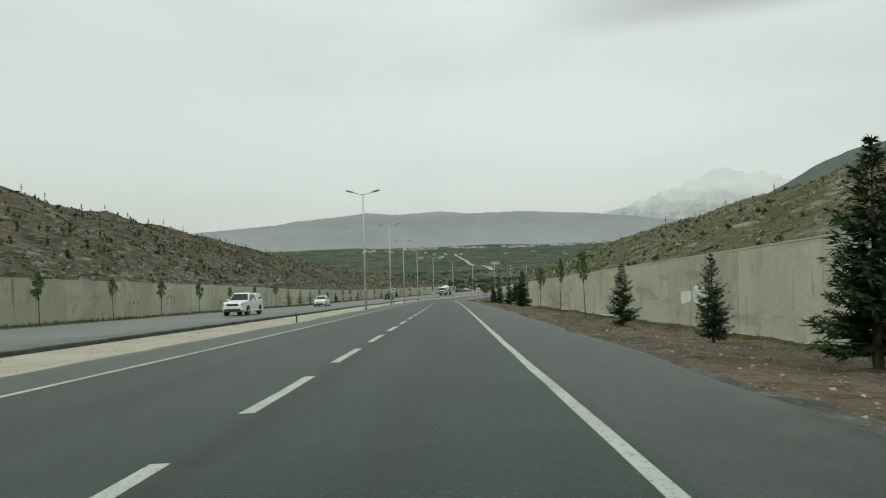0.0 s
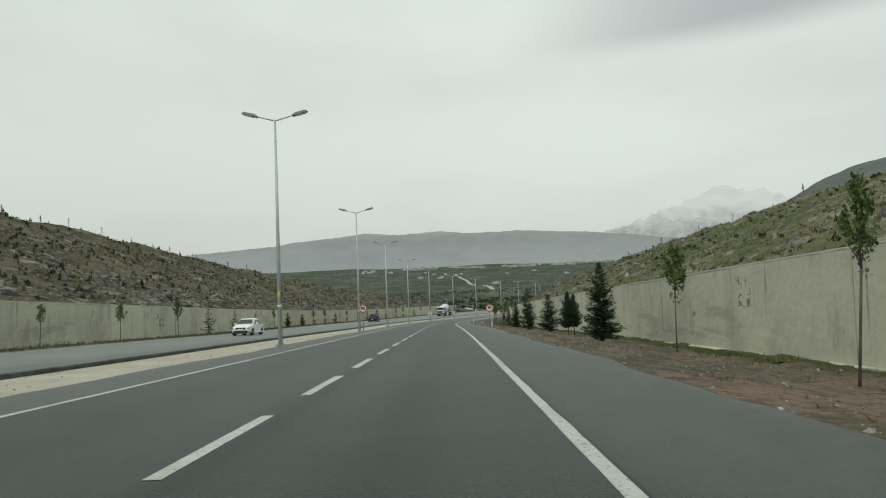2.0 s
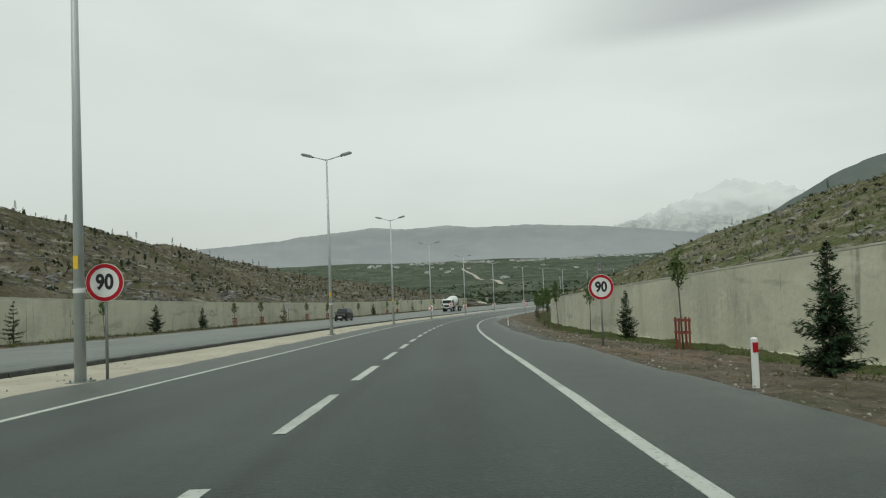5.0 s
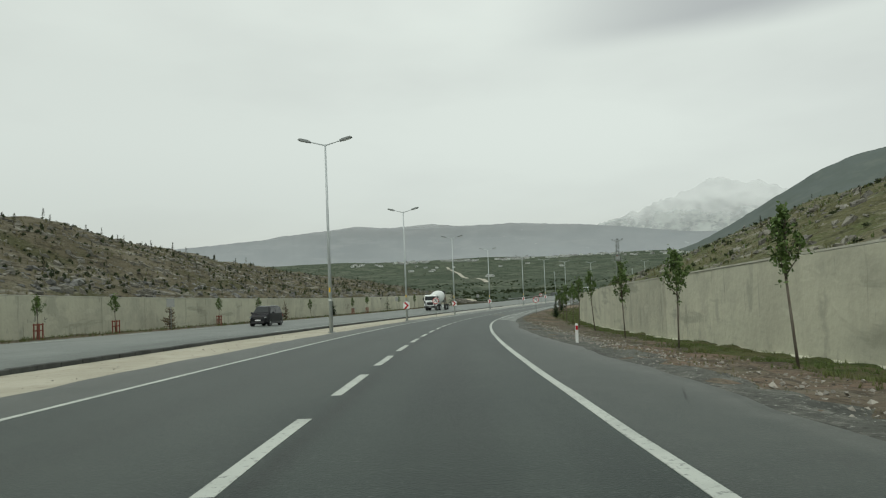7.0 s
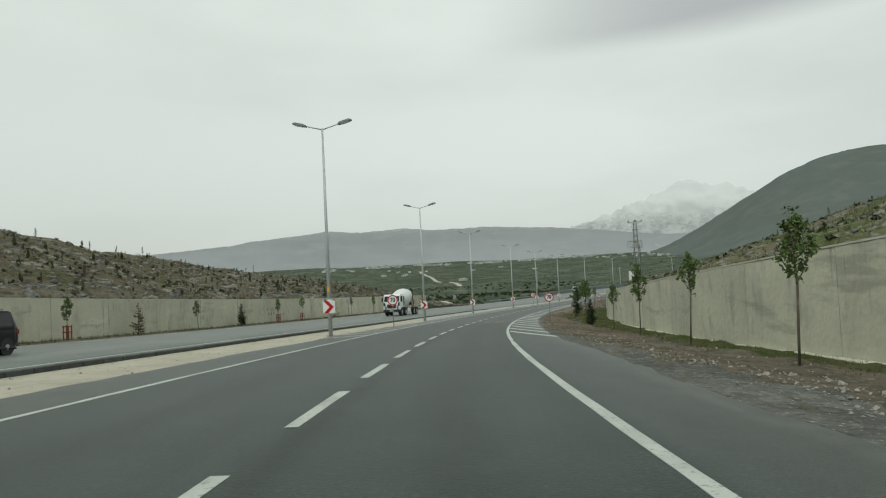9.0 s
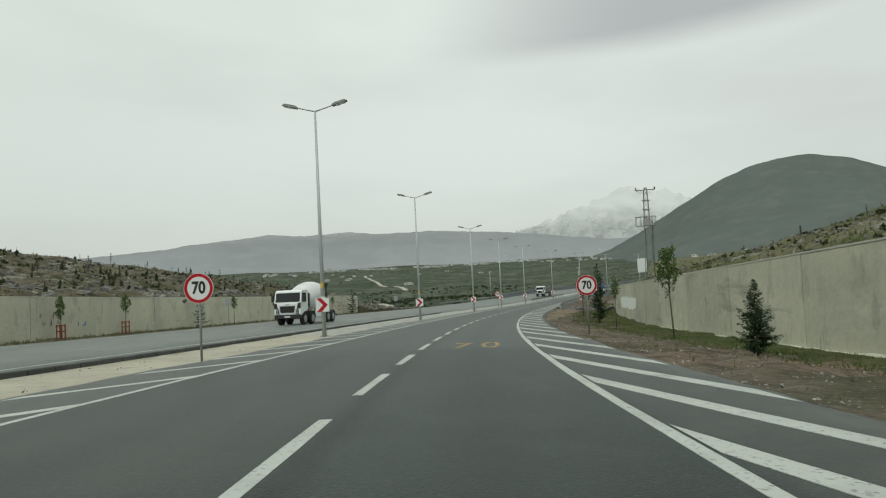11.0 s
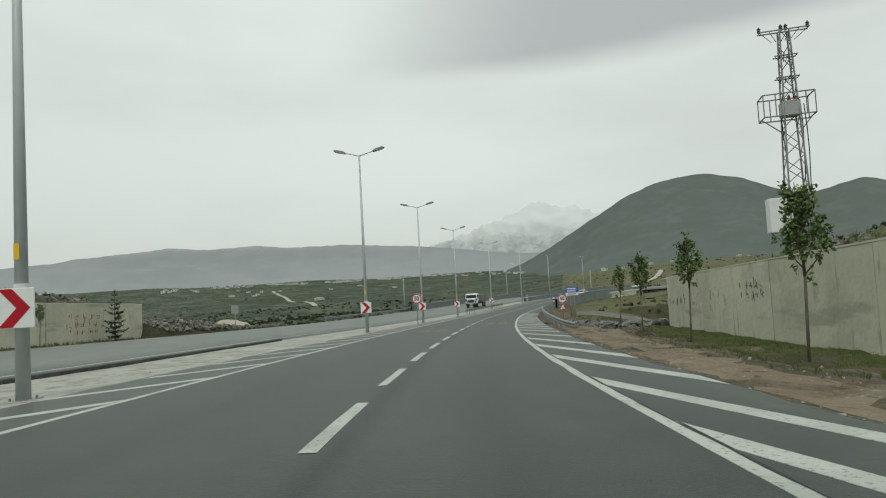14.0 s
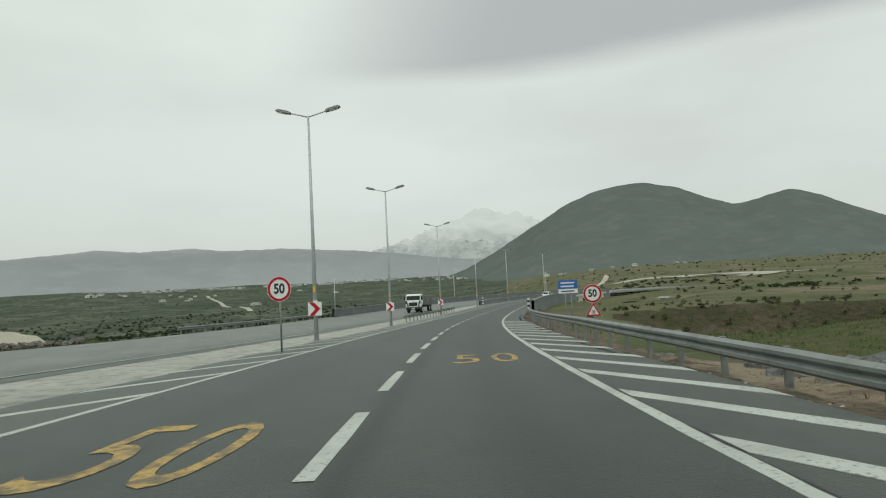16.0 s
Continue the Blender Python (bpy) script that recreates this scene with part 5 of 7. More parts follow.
# ---- trees ----
def conifer_meshes(seed, spread, droop, bare=0.0, levels=32, mat=NEEDLES, sparse=1.0):
    """A young fir of height 1: whorls of branches, each feathered with many short needle sprays."""
    rng = np.random.default_rng(seed)
    bm = bmesh.new()
    tube(bm, (0, 0, -0.04), (0, 0, 0.5), 0.020, 0.012, 8)
    tube(bm, (0, 0, 0.5), (0, 0, 0.98), 0.012, 0.002, 6)
    v, f = [], []
    for k in range(levels):
        u = k / (levels - 1)
        z = 0.085 + bare + (0.885 - bare) * u
        reach = spread * ((1 - u) ** 0.78 * (0.86 + 0.14 * math.sin(u * 23 + seed)) + 0.03)
        if u < 0.12:
            reach *= 0.62 + 0.38 * u / 0.12
        for b in range(max(4, int(rng.integers(7, 11) * sparse))):
            a = rng.uniform(0, 2 * math.pi)
            r = reach * rng.uniform(0.6, 1.18)
            d = np.array([math.cos(a), math.sin(a), 0.0])
            side = np.array([-d[1], d[0], 0.0])
            rise = 0.30 + 0.5 * u
            tip = d * r + np.array([0, 0, z + r * (rise - droop - 0.12)])
            tube(bm, (0, 0, z), tuple(tip), 0.004, 0.0015, 3)
            n = max(4, int(r / spread * 17))
            for q in range(n):
                w = (q + 0.7) / n
                c = d * r * w + np.array([0, 0, z + r * (rise * w * w - (droop + 0.12) * w) + rng.normal(0, 0.004)])
                ln = (0.040 + 0.034 * (1 - w)) * (0.45 + 0.55 * min(1, r / spread * 1.6)) * rng.uniform(0.7, 1.35)
                for sgn in (-1, 1, 0):
                    t = d * 0.7 + side * sgn * rng.uniform(0.5, 1.0) + np.array([0, 0, rng.uniform(-0.35, 0.25) + (0.5 * rng.choice((-1, 1)) if sgn == 0 else 0)])
                    t = t / np.linalg.norm(t) * ln
                    p = np.cross(t, rng.normal(0, 0.5, 3) + [0, 0, 1.0])
                    p = p / (np.linalg.norm(p) + 1e-9) * ln * 0.13
                    i = len(v)
                    v += [c - p, c + t, c + t * 0.45 + p * 1.5]
                    f.append((i, i + 1, i + 2))
                    v += [c + p, c + t * 0.9 - p * 2.2, c + t * 0.35 - p * 1.2]
                    f.append((i + 3, i + 4, i + 5))
    trunk = bm_mesh("trunk", bm, BARK, True)
    for k in range(14):
        a, z = rng.uniform(0, 6.28), rng.uniform(0.9, 0.985)
        t = np.array([math.cos(a) * 0.6, math.sin(a) * 0.6, 1.0]) * 0.035
        p = np.array([-math.sin(a), math.cos(a), 0]) * 0.005
        i = len(v)
        v += [np.array([0, 0, z]) - p, np.array([0, 0, z]) + t, np.array([0, 0, z]) + p]
        f.append((i, i + 1, i + 2))
    return trunk, mesh_of("crown", np.array(v), f, mat)


def leafy_meshes(seed, crown_low, width, leaves, mat=LEAVES):
    """A young street tree of height 1: thin trunk, a few rising limbs and a loose crown of single leaves."""
    rng = np.random.default_rng(seed)
    bm = bmesh.new()
    bend = rng.normal(0, 0.012, 2)
    knot = (bend[0], bend[1], crown_low)
    tube(bm, (0, 0, -0.03), knot, 0.0095, 0.0075, 8)
    tips = []
    for k in range(13):
        u = (k + rng.uniform(0, 1)) / 13
        a = k * 2.4 + rng.normal(0, 0.5)
        z0 = crown_low * 0.97 + (0.86 - crown_low) * u
        out = width * (1.05 - 0.62 * u) * rng.uniform(0.55, 1.15)
        rise = rng.uniform(0.8, 1.5) * out + 0.05
        tip = (knot[0] + out * math.cos(a), knot[1] + out * math.sin(a), min(0.98, z0 + rise))
        mid = (knot[0] + out * 0.6 * math.cos(a), knot[1] + out * 0.6 * math.sin(a), z0 + (tip[2] - z0) * 0.42)
        tube(bm, (knot[0], knot[1], z0), mid, 0.0048, 0.0032, 5)
        tube(bm, mid, tip, 0.0032, 0.0012, 4)
        tips += [mid, tip, tuple((np.array(mid) + tip) / 2), tuple((np.array(mid) * 0.3 + np.array(tip) * 0.7))]
    tube(bm, knot, (knot[0] + rng.normal(0, 0.02), knot[1] + rng.normal(0, 0.02), 0.98), 0.009, 0.002, 6)
    for z in np.linspace(crown_low, 0.97, 7):
        tips.append((knot[0] + rng.normal(0, 0.012), knot[1] + rng.normal(0, 0.012), z))
    trunk = bm_mesh("trunk", bm, BARK, True)
    v, f = [], []
    heads = [np.array(q) + rng.normal(0, 1, 3) * np.array([0.017, 0.017, 0.022]) for q in tips if rng.random() < 0.78 for _ in range(2)]
    for k in range(leaves):
        c = heads[rng.integers(len(heads))] + rng.normal(0, 1, 3) * np.array([0.013, 0.013, 0.016])
        n = rng.normal(0, 1, 3)
        n /= np.linalg.norm(n)
        t = np.cross(n, rng.normal(0, 1, 3))
        t /= np.linalg.norm(t) + 1e-9
        b = np.cross(n, t)
        ln = rng.uniform(0.011, 0.021)
        i = len(v)
        v += [c - t * ln, c + b * ln * 0.55, c + t * ln, c - b * ln * 0.55]
        f.append((i, i + 1, i + 2, i + 3))
    return trunk, mesh_of("crown", np.array(v), f, mat)


FIRS = [conifer_meshes(1, 0.30, 0.10, levels=26, sparse=0.8), conifer_meshes(2, 0.29, 0.04, levels=22, sparse=0.7), conifer_meshes(3, 0.36, 0.10, levels=24, sparse=0.8), conifer_meshes(4, 0.28, 0.02, levels=21, sparse=0.65)]
TWINS = [conifer_meshes(6, 0.30, 0.02, bare=0.14), conifer_meshes(8, 0.28, 0.02, bare=0.16)]
TALL_FIR = conifer_meshes(16, 0.27, 0.0, bare=0.04, levels=17, sparse=0.6)
SPARSE_FIRS = [conifer_meshes(5, 0.30, 0.06, levels=11, sparse=0.55), conifer_meshes(9, 0.32, 0.02, levels=12, mat=NEEDLES_BROWN, sparse=0.6), conifer_meshes(10, 0.28, 0.02, levels=11, sparse=0.5)]
LEAFY = [leafy_meshes(11, 0.50, 0.12, 900), leafy_meshes(12, 0.46, 0.13, 1150), leafy_meshes(13, 0.54, 0.10, 720), leafy_meshes(14, 0.48, 0.14, 1200), leafy_meshes(15, 0.6, 0.08, 420)]
tree_rng = np.random.default_rng(31)


def tree(meshes, s, o, h, height, label, name="tree", group="", fat=1.0, lean=0.0):
    m = stand(s, o, h, tree_rng.uniform(0, 360)) @ pose(0, 0, 0, lean, 0, 0) @ Matrix.Diagonal((height * fat, height * fat, height, 1))
    ob = thing(name, label, "tree", m, group=group)
    part("trunk", meshes[0], ob)
    part("crown", meshes[1], ob)
    return ob


def guard(s, o, h, height=1.12):
    ob = thing("tree_guard", "red stained wooden guard frame round a young tree", "tree guard", stand(s, o, h, tree_rng.uniform(-8, 8)), group="tree guards")
    bm = bmesh.new()
    box(bm, -0.03, 0.03, -0.03, 0.03, -0.1, height)
    post = bm_mesh("post", bm, WOOD_RED)
    for x in (-0.17, 0.17):
        for y in (-0.17, 0.17):
            part("post", post, ob, m=pose(x, y, 0))
    bm = bmesh.new()
    box(bm, -0.21, 0.21, -0.014, 0.014, -0.03, 0.03)
    rail = bm_mesh("rail", bm, WOOD_RED)
    for z in (height * 0.55, height * 0.92):
        for t, (x, y) in ((0, (0, 0.205)), (0, (0, -0.205)), (90, (0.205, 0)), (90, (-0.205, 0))):
            part("rail", rail, ob, m=pose(x, y, z, 0, 0, t))


FIR_LABEL = "dark green young fir on the dirt verge"
LEAF_LABEL = "slender young leafy street tree on the dirt verge"
for k, (s, o, height, fat) in enumerate([(8.0, 9.7, 4.25, 1.05), (14.9, 9.7, 2.6, 1.0), (23.2, 9.4, 2.75, 1.1), (57.5, 9.2, 3.75, 1.05), (75.2, 9.7, 2.8, 1.25), (81.8, 9.0, 3.7, 0.95), (89.6, 8.9, 2.7, 0.95), (107.5, 10.0, 2.4, 0.95), (194.0, 9.6, 2.2, 0.9), (221.0, 9.1, 4.4, 0.85)]):
    tree(TALL_FIR if k == 9 else FIRS[(0, 1, 3, 0, 2, 1, 0, 1, 2, 3)[k]], s, o, -0.45, height, FIR_LABEL, "fir_tree", "firs on the verge", fat)
tree(TWINS[0], 67.2, 9.55, -0.45, 2.75, "twin-stemmed dark fir with bare lower trunks", "fir_tree", "firs on the verge", 0.85)
tree(TWINS[1], 67.4, 9.95, -0.45, 2.65, "twin-stemmed dark fir with bare lower trunks", "fir_tree", "firs on the verge", 0.8)
for k, (s, o, height) in enumerate([(32.3, 9.8, 4.0), (40.6, 9.8, 3.95), (49.8, 9.8, 3.7), (99.1, 9.6, 3.55), (118.8, 10.6, 3.65), (124.2, 9.35, 3.8), (132.3, 9.5, 3.65), (142.4, 10.1, 4.0), (151.0, 10.1, 3.95), (159.0, 10.15, 3.95), (168.8, 10.6, 3.7), (178.0, 10.6, 4.0), (187.0, 10.5, 3.2), (203.3, 9.9, 4.05), (212.0, 8.95, 3.1), (230.0, 9.1, 4.0), (239.3, 9.0, 4.25), (247.7, 9.05, 4.05), (255.0, 9.0, 3.9), (262.6, 9.3, 3.85)]):
    tree(LEAFY[(0, 2, 3, 4, 0, 2, 3, 1, 2, 0, 2, 1, 0, 3, 4, 1, 3, 0, 3, 2)[k]], s, o, -0.42, height, LEAF_LABEL, "street_tree", "young trees on the verge", 0.78 if s < 60 else 0.95, lean=float(tree_rng.normal(0, 0.7)))
for s, o in ((230.0, 9.1), (239.3, 9.0), (247.7, 9.05), (255.0, 9.0)):
    bm = bmesh.new()
    lathe(bm, [(0.95, -0.08), (0.72, 0.07), (0.5, 0.12), (0.32, 0.04), (0.05, 0.0)], 26)
    for v in bm.verts:
        v.co.z += 0.10 * noise.noise(v.co * 2.6 + Vector((s, 0, 0)))
        v.co.xy *= 1 + 0.25 * noise.noise(v.co * 1.4 + Vector((s, 4, 0)))
    ob = new("soil_mound", bm_mesh("soil_mound", bm, SCARP, True))
    ob.matrix_world = stand(s, o, -0.36)
    tagged(ob, "ring of dug earth round a young tree's foot", "soil", group="dug rings at the trees")
guard(99.1, 9.6, -0.42)

# trees along the left wall
LEFT_LABEL = "thin young tree before the far concrete wall"
for s, kind, height in ((25.5, "leaf", 3.3), (33.9, "lean", 3.4), (42.2, "leaf", 3.1), (49.7, "leaf", 3.4), (57.8, "leaf", 3.2), (66.8, "leaf", 2.7), (76.6, "leaf", 3.0), (87.6, "leaf", 3.5), (95.5, "thin", 3.0), (104.4, "thin", 2.9), (113.4, "thin", 2.6), (122.9, "leaf", 2.9), (130.5, "fir", 2.5), (139.8, "fir", 2.2), (148.0, "guard", 2.9), (156.0, "guard", 3.1), (163.5, "dry", 2.7), (172.5, "guard", 3.0), (181.6, "guard", 3.0), (189.0, "dry", 2.5), (197.5, "leaf", 2.8), (205.5, "fir", 2.4), (213.9, "guard", 3.0), (220.3, "guard", 3.2), (230.4, "thin", 2.8), (236.4, "leaf", 3.1), (245.2, "leaf", 3.3), (254.0, "guard", 3.1), (262.0, "leaf", 2.8), (269.5, "tall", 3.9)):
    o, h = wall_l(s) + 1.35, 0.12
    if kind == "thin":
        tree(SPARSE_FIRS[0], s, o, h, height, "thin sparse fir before the far concrete wall", "fir_tree", "trees along the far wall")
    elif kind == "dry":
        tree(SPARSE_FIRS[1], s, o, h, height, "half-dry brownish fir before the far concrete wall", "fir_tree", "trees along the far wall")
    elif kind == "tall":
        tree(SPARSE_FIRS[2], s, o, h, height, "tall open dark fir near the far wall's end", "fir_tree", "trees along the far wall")
    elif kind == "fir":
        tree(FIRS[1], s, o, h, height, "small dark fir before the far concrete wall", "fir_tree", "trees along the far wall", 1.15)
    else:
        tree(LEAFY[int(s) % 4], s, o, h, height, LEFT_LABEL, "street_tree", "trees along the far wall", lean=6.0 if kind == "lean" else float(tree_rng.normal(0, 2.0)))
        if kind == "guard":
            guard(s, o, h, 1.0)


# ---- vehicles standing on the road ----
def wheel(parent, x, y, r, w, side, rim_label=""):
    bm = bmesh.new()
    lathe(bm, [(r * 0.62, -w / 2), (r * 0.93, -w / 2), (r, -w / 2 + 0.03), (r, w / 2 - 0.03), (r * 0.93, w / 2), (r * 0.62, w / 2)], 24, Matrix.Rotation(radians(90), 4, "Y"))
    hub = part("wheel", bm_mesh("wheel", bm, RUBBER, True), parent, m=pose(x, y, r))
    bm = bmesh.new()
    lathe(bm, [(r * 0.63, 0.0), (r * 0.60, 0.02), (r * 0.22, 0.035), (r * 0.2, 0.055)], 20, Matrix.Translation((side * (w / 2 - 0.015), 0, 0)) @ Matrix.Rotation(radians(90 * side), 4, "Y"))
    for k in range(5):
        a = 2 * math.pi * k / 5
        box(bm, side * (w / 2) - 0.012, side * (w / 2) + 0.012, -0.035, 0.035, r * 0.15, r * 0.62, Matrix.Rotation(a, 4, "X"))
    part("rim", bm_mesh("rim", bm, RIM), hub)
    return hub


def loft(bm, sections):
    """A skin over cross-sections of equal count, closed at both ends."""
    rows = [[bm.verts.new(p) for p in sec] for sec in sections]
    n = len(rows[0])
    for a, b in zip(rows, rows[1:]):
        for k in range(n):
            bm.faces.new((a[k], a[(k + 1) % n], b[(k + 1) % n], b[k]))
    bm.faces.new(rows[0])
    bm.faces.new(rows[-1][::-1])


def rounded(sections, along_=4, round_=3):
    """Finer cross-sections that pass smoothly through the given ones."""
    def curve(p0, p1, p2, p3, u):
        return 0.5 * (2 * p1 + (p2 - p0) * u + (2 * p0 - 5 * p1 + 4 * p2 - p3) * u * u + (3 * p1 - p0 - 3 * p2 + p3) * u ** 3)

    a = np.array(sections, float)
    ring_ = np.stack([curve(np.roll(a, 1, 1), a, np.roll(a, -1, 1), np.roll(a, -2, 1), k / round_) for k in range(round_)], 2).reshape(len(a), -1, 3)
    e = np.concatenate([ring_[:1], ring_, ring_[-1:]])
    out = [curve(e[i], e[i + 1], e[i + 2], e[i + 3], k / along_) for i in range(len(a) - 1) for k in range(along_)] + [ring_[-1]]
    return [[tuple(q) for q in row] for row in out]


def car(name, label, m, paint, half, length, belt, height, hood, cabin, wheel_r, axles, clearance=0.2, canopy=None, roof_rails=False):
    """Front towards +y. hood: height of the bonnet's front and back; cabin: y of windscreen foot, roof front, roof back, rear foot."""
    ob = thing(name, label, "car", m)
    f, r = length / 2, -length / 2
    y0, y1, y2, y3 = cabin
    ys = [f, f - 0.12, f - 0.5, y0 + 0.05, y0 - 0.5, 0, y3 + 0.3, r + 0.45, r + 0.1, r]
    tops = [hood[0] - 0.12, hood[0], hood[0] + 0.05, hood[1], belt, belt, belt, belt + 0.01, belt - 0.02, belt - 0.1]
    wide = [0.74, 0.86, 0.94, 0.98, 1.0, 1.0, 1.0, 0.97, 0.92, 0.86]
    bm = bmesh.new()
    secs = []
    for y, t, w in zip(ys, tops, wide):
        h = half * w
        lo = clearance + (0.12 if abs(y) > length * 0.44 else 0)
        secs.append([(-h * 0.9, y, lo), (-h, y, lo + 0.16), (-h * 1.0, y, (lo + t) / 2 + 0.05), (-h * 0.955, y, t - 0.05), (-h * 0.80, y, t), (h * 0.80, y, t), (h * 0.955, y, t - 0.05), (h * 1.0, y, (lo + t) / 2 + 0.05), (h, y, lo + 0.16), (h * 0.9, y, lo)])
    loft(bm, rounded(secs))
    part("body", bm_mesh("body", bm, paint, True), ob)
    # cabin: roof skin with glass set into its sides
    bm = bmesh.new()
    top, b = height, belt - 0.02
    g = [(y0, b, 0.90), (y0 - 0.02, b + 0.03, 0.89), (y1, top - 0.05, 0.70), (y1 - 0.18, top, 0.68), ((y1 + y2) / 2, top + 0.02, 0.68), (y2 + 0.15, top - 0.01, 0.68), (y2, top - 0.06, 0.69), (y3 + 0.03, b + 0.03, 0.86), (y3, b, 0.87)]
    secs = []
    for y, z, w in g:
        h = half * w
        secs.append([(-half * 0.9, y, b - 0.02), (-h, y, z), (-h * 0.8, y, z + 0.03), (h * 0.8, y, z + 0.03), (h, y, z), (half * 0.9, y, b - 0.02)])
    loft(bm, secs)
    bevelled(bm, 0.035, 2)
    cab = part("cabin", bm_mesh("cabin", bm, paint, True), ob)
    def pane(nm, pts, off):
        bm = bmesh.new()
        v = [bm.verts.new(Vector(p) + Vector(off)) for p in pts] + [bm.verts.new(Vector(p)) for p in pts]
        n = len(pts)
        bm.faces.new(v[:n])
        bm.faces.new(v[n:][::-1])
        for k in range(n):
            bm.faces.new((v[k], v[(k + 1) % n], v[n + (k + 1) % n], v[n + k]))
        part(nm, bm_mesh(nm, bm, CAR_GLASS), cab)
    pane("windscreen", [(-half * 0.80, y0 - 0.10, b + 0.09), (half * 0.80, y0 - 0.10, b + 0.09), (half * 0.62, y1 + 0.06, top - 0.09), (-half * 0.62, y1 + 0.06, top - 0.09)], (0, 0.05, 0.04))
    pane("rear_window", [(-half * 0.72, y3 + 0.10, b + 0.12), (-half * 0.58, y2 - 0.05, top - 0.12), (half * 0.58, y2 - 0.05, top - 0.12), (half * 0.72, y3 + 0.10, b + 0.12)], (0, -0.05, 0.04))
    ym = (y0 + y3) / 2
    for sd in (-1, 1):
        def edge(z):
            u = (z - b) / (top - b)
            return sd * half * (0.9 + (0.70 - 0.9) * u + 0.012)
        zl, zh = b + 0.06, top - 0.11
        for ya, yb, yc, yd in ((y0 - 0.28, ym + 0.05, ym + 0.05, y1 - 0.12), (ym - 0.05, y3 + 0.32, y2 + 0.1, ym - 0.05)):
            pane("side_window", [(edge(zl), ya, zl), (edge(zl), yb, zl), (edge(zh), yc, zh), (edge(zh), yd, zh)], (sd * 0.015, 0, 0))
        bm = bmesh.new()
        box(bm, sd * (half + 0.13) - 0.09, sd * (half + 0.13) + 0.09, y0 - 0.5, y0 - 0.36, belt + 0.02, belt + 0.18)
        bevelled(bm, 0.03, 2)
        part("mirror", bm_mesh("mirror", bm, paint), ob)
        bm = bmesh.new()
        slab(bm, [(sd * half * 0.52, hood[0] - 0.24), (sd * half * 0.86, hood[0] - 0.20), (sd * half * 0.86, hood[0] - 0.07), (sd * half * 0.6, hood[0] - 0.13)], f - 0.16, f - 0.005)
        part("headlight", bm_mesh("headlight", bm, HEADLIGHT), ob, "clear headlight")
        bm = bmesh.new()
        slab(bm, [(sd * half * 0.56, belt - 0.26), (sd * half * 0.90, belt - 0.28), (sd * half * 0.9, belt - 0.09), (sd * half * 0.56, belt - 0.12)], r - 0.012, r + 0.14)
        part("tail_light", bm_mesh("tail_light", bm, TAIL_RED), ob, "red tail light")
        for y in (ym + 0.55, ym - 0.45):
            bm = bmesh.new()
            box(bm, sd * half * 0.995 - 0.02, sd * half * 0.995 + 0.02, y - 0.09, y + 0.09, belt - 0.19, belt - 0.155)
            part("door_handle", bm_mesh("door_handle", bm, paint), ob)
        for y in axles:
            wheel(ob, sd * (half - 0.11), y, wheel_r, 0.22, sd)
            bm = bmesh.new()
            lathe(bm, [(wheel_r * 1.12, 0), (wheel_r * 1.12, 0.02)], 28, Matrix.Translation((sd * (half + 0.004) - 0.01, y, wheel_r * 1.02)) @ Matrix.Rotation(radians(90), 4, "Y"))
            part("wheel_arch", bm_mesh("wheel_arch", bm, TRIM), ob)
        if roof_rails:
            bm = bmesh.new()
            tube(bm, (sd * half * 0.6, y1 - 0.3, top + 0.06), (sd * half * 0.6, y2 + 0.3, top + 0.05), 0.022, n=6)
            part("roof_rail", bm_mesh("roof_rail", bm, CHROME, True), ob)
    bm = bmesh.new()
    slab(bm, [(-half * 0.5, hood[0] - 0.26), (half * 0.5, hood[0] - 0.26), (half * 0.5, hood[0] - 0.08), (-half * 0.5, hood[0] - 0.08)], f - 0.1, f + 0.008)
    part("grille", bm_mesh("grille", bm, TRIM), ob)
    bm = bmesh.new()
    slab(bm, [(-half * 0.72, clearance + 0.06), (half * 0.72, clearance + 0.06), (half * 0.66, clearance + 0.24), (-half * 0.66, clearance + 0.24)], f - 0.1, f + 0.006)
    part("air_intake", bm_mesh("air_intake", bm, TRIM), ob)
    for y, s2 in ((f, 1), (r, -1)):
        bm = bmesh.new()
        box(bm, -0.26, 0.26, y - 0.01, y + 0.016 if s2 > 0 else y + 0.01, clearance + 0.28, clearance + 0.39)
        if s2 < 0:
            bmesh.ops.translate(bm, verts=bm.verts, vec=(0, -0.008, 0))
        part("plate_bar", bm_mesh("plate_bar", bm, SIGN_WHITE), ob)
    if canopy:
        bm = bmesh.new()
        c0, c1, cz = canopy
        slab_pts = [(c0, belt - 0.02), (c0 - 0.02, cz - 0.03), (c0 - 0.15, cz), (c1 + 0.35, cz - 0.02), (c1, belt - 0.02)]
        secs = [[(-half * k, y, z) for y, z in slab_pts] for k in (0.9,)]
        loft(bm, [[(-half * (0.92 if z < belt else 0.78), y, z) for y, z in slab_pts], [(half * (0.92 if z < belt else 0.78), y, z) for y, z in slab_pts]])
        bevelled(bm, 0.04, 2)
        hard = part("canopy", bm_mesh("canopy", bm, paint), ob, "white hard canopy over the bed")
        for sd in (-1, 1):
            bm = bmesh.new()
            slab(bm, [(0, 0), (0.9, 0), (0.8, 0.28), (0, 0.28)], -0.01, 0.01)
            part("canopy_window", bm_mesh("canopy_window", bm, CAR_GLASS), hard, m=pose(sd * half * 0.87, c1 + 0.35, belt + 0.07, 0, -sd * 9, 90))
    return ob


FACING = 180


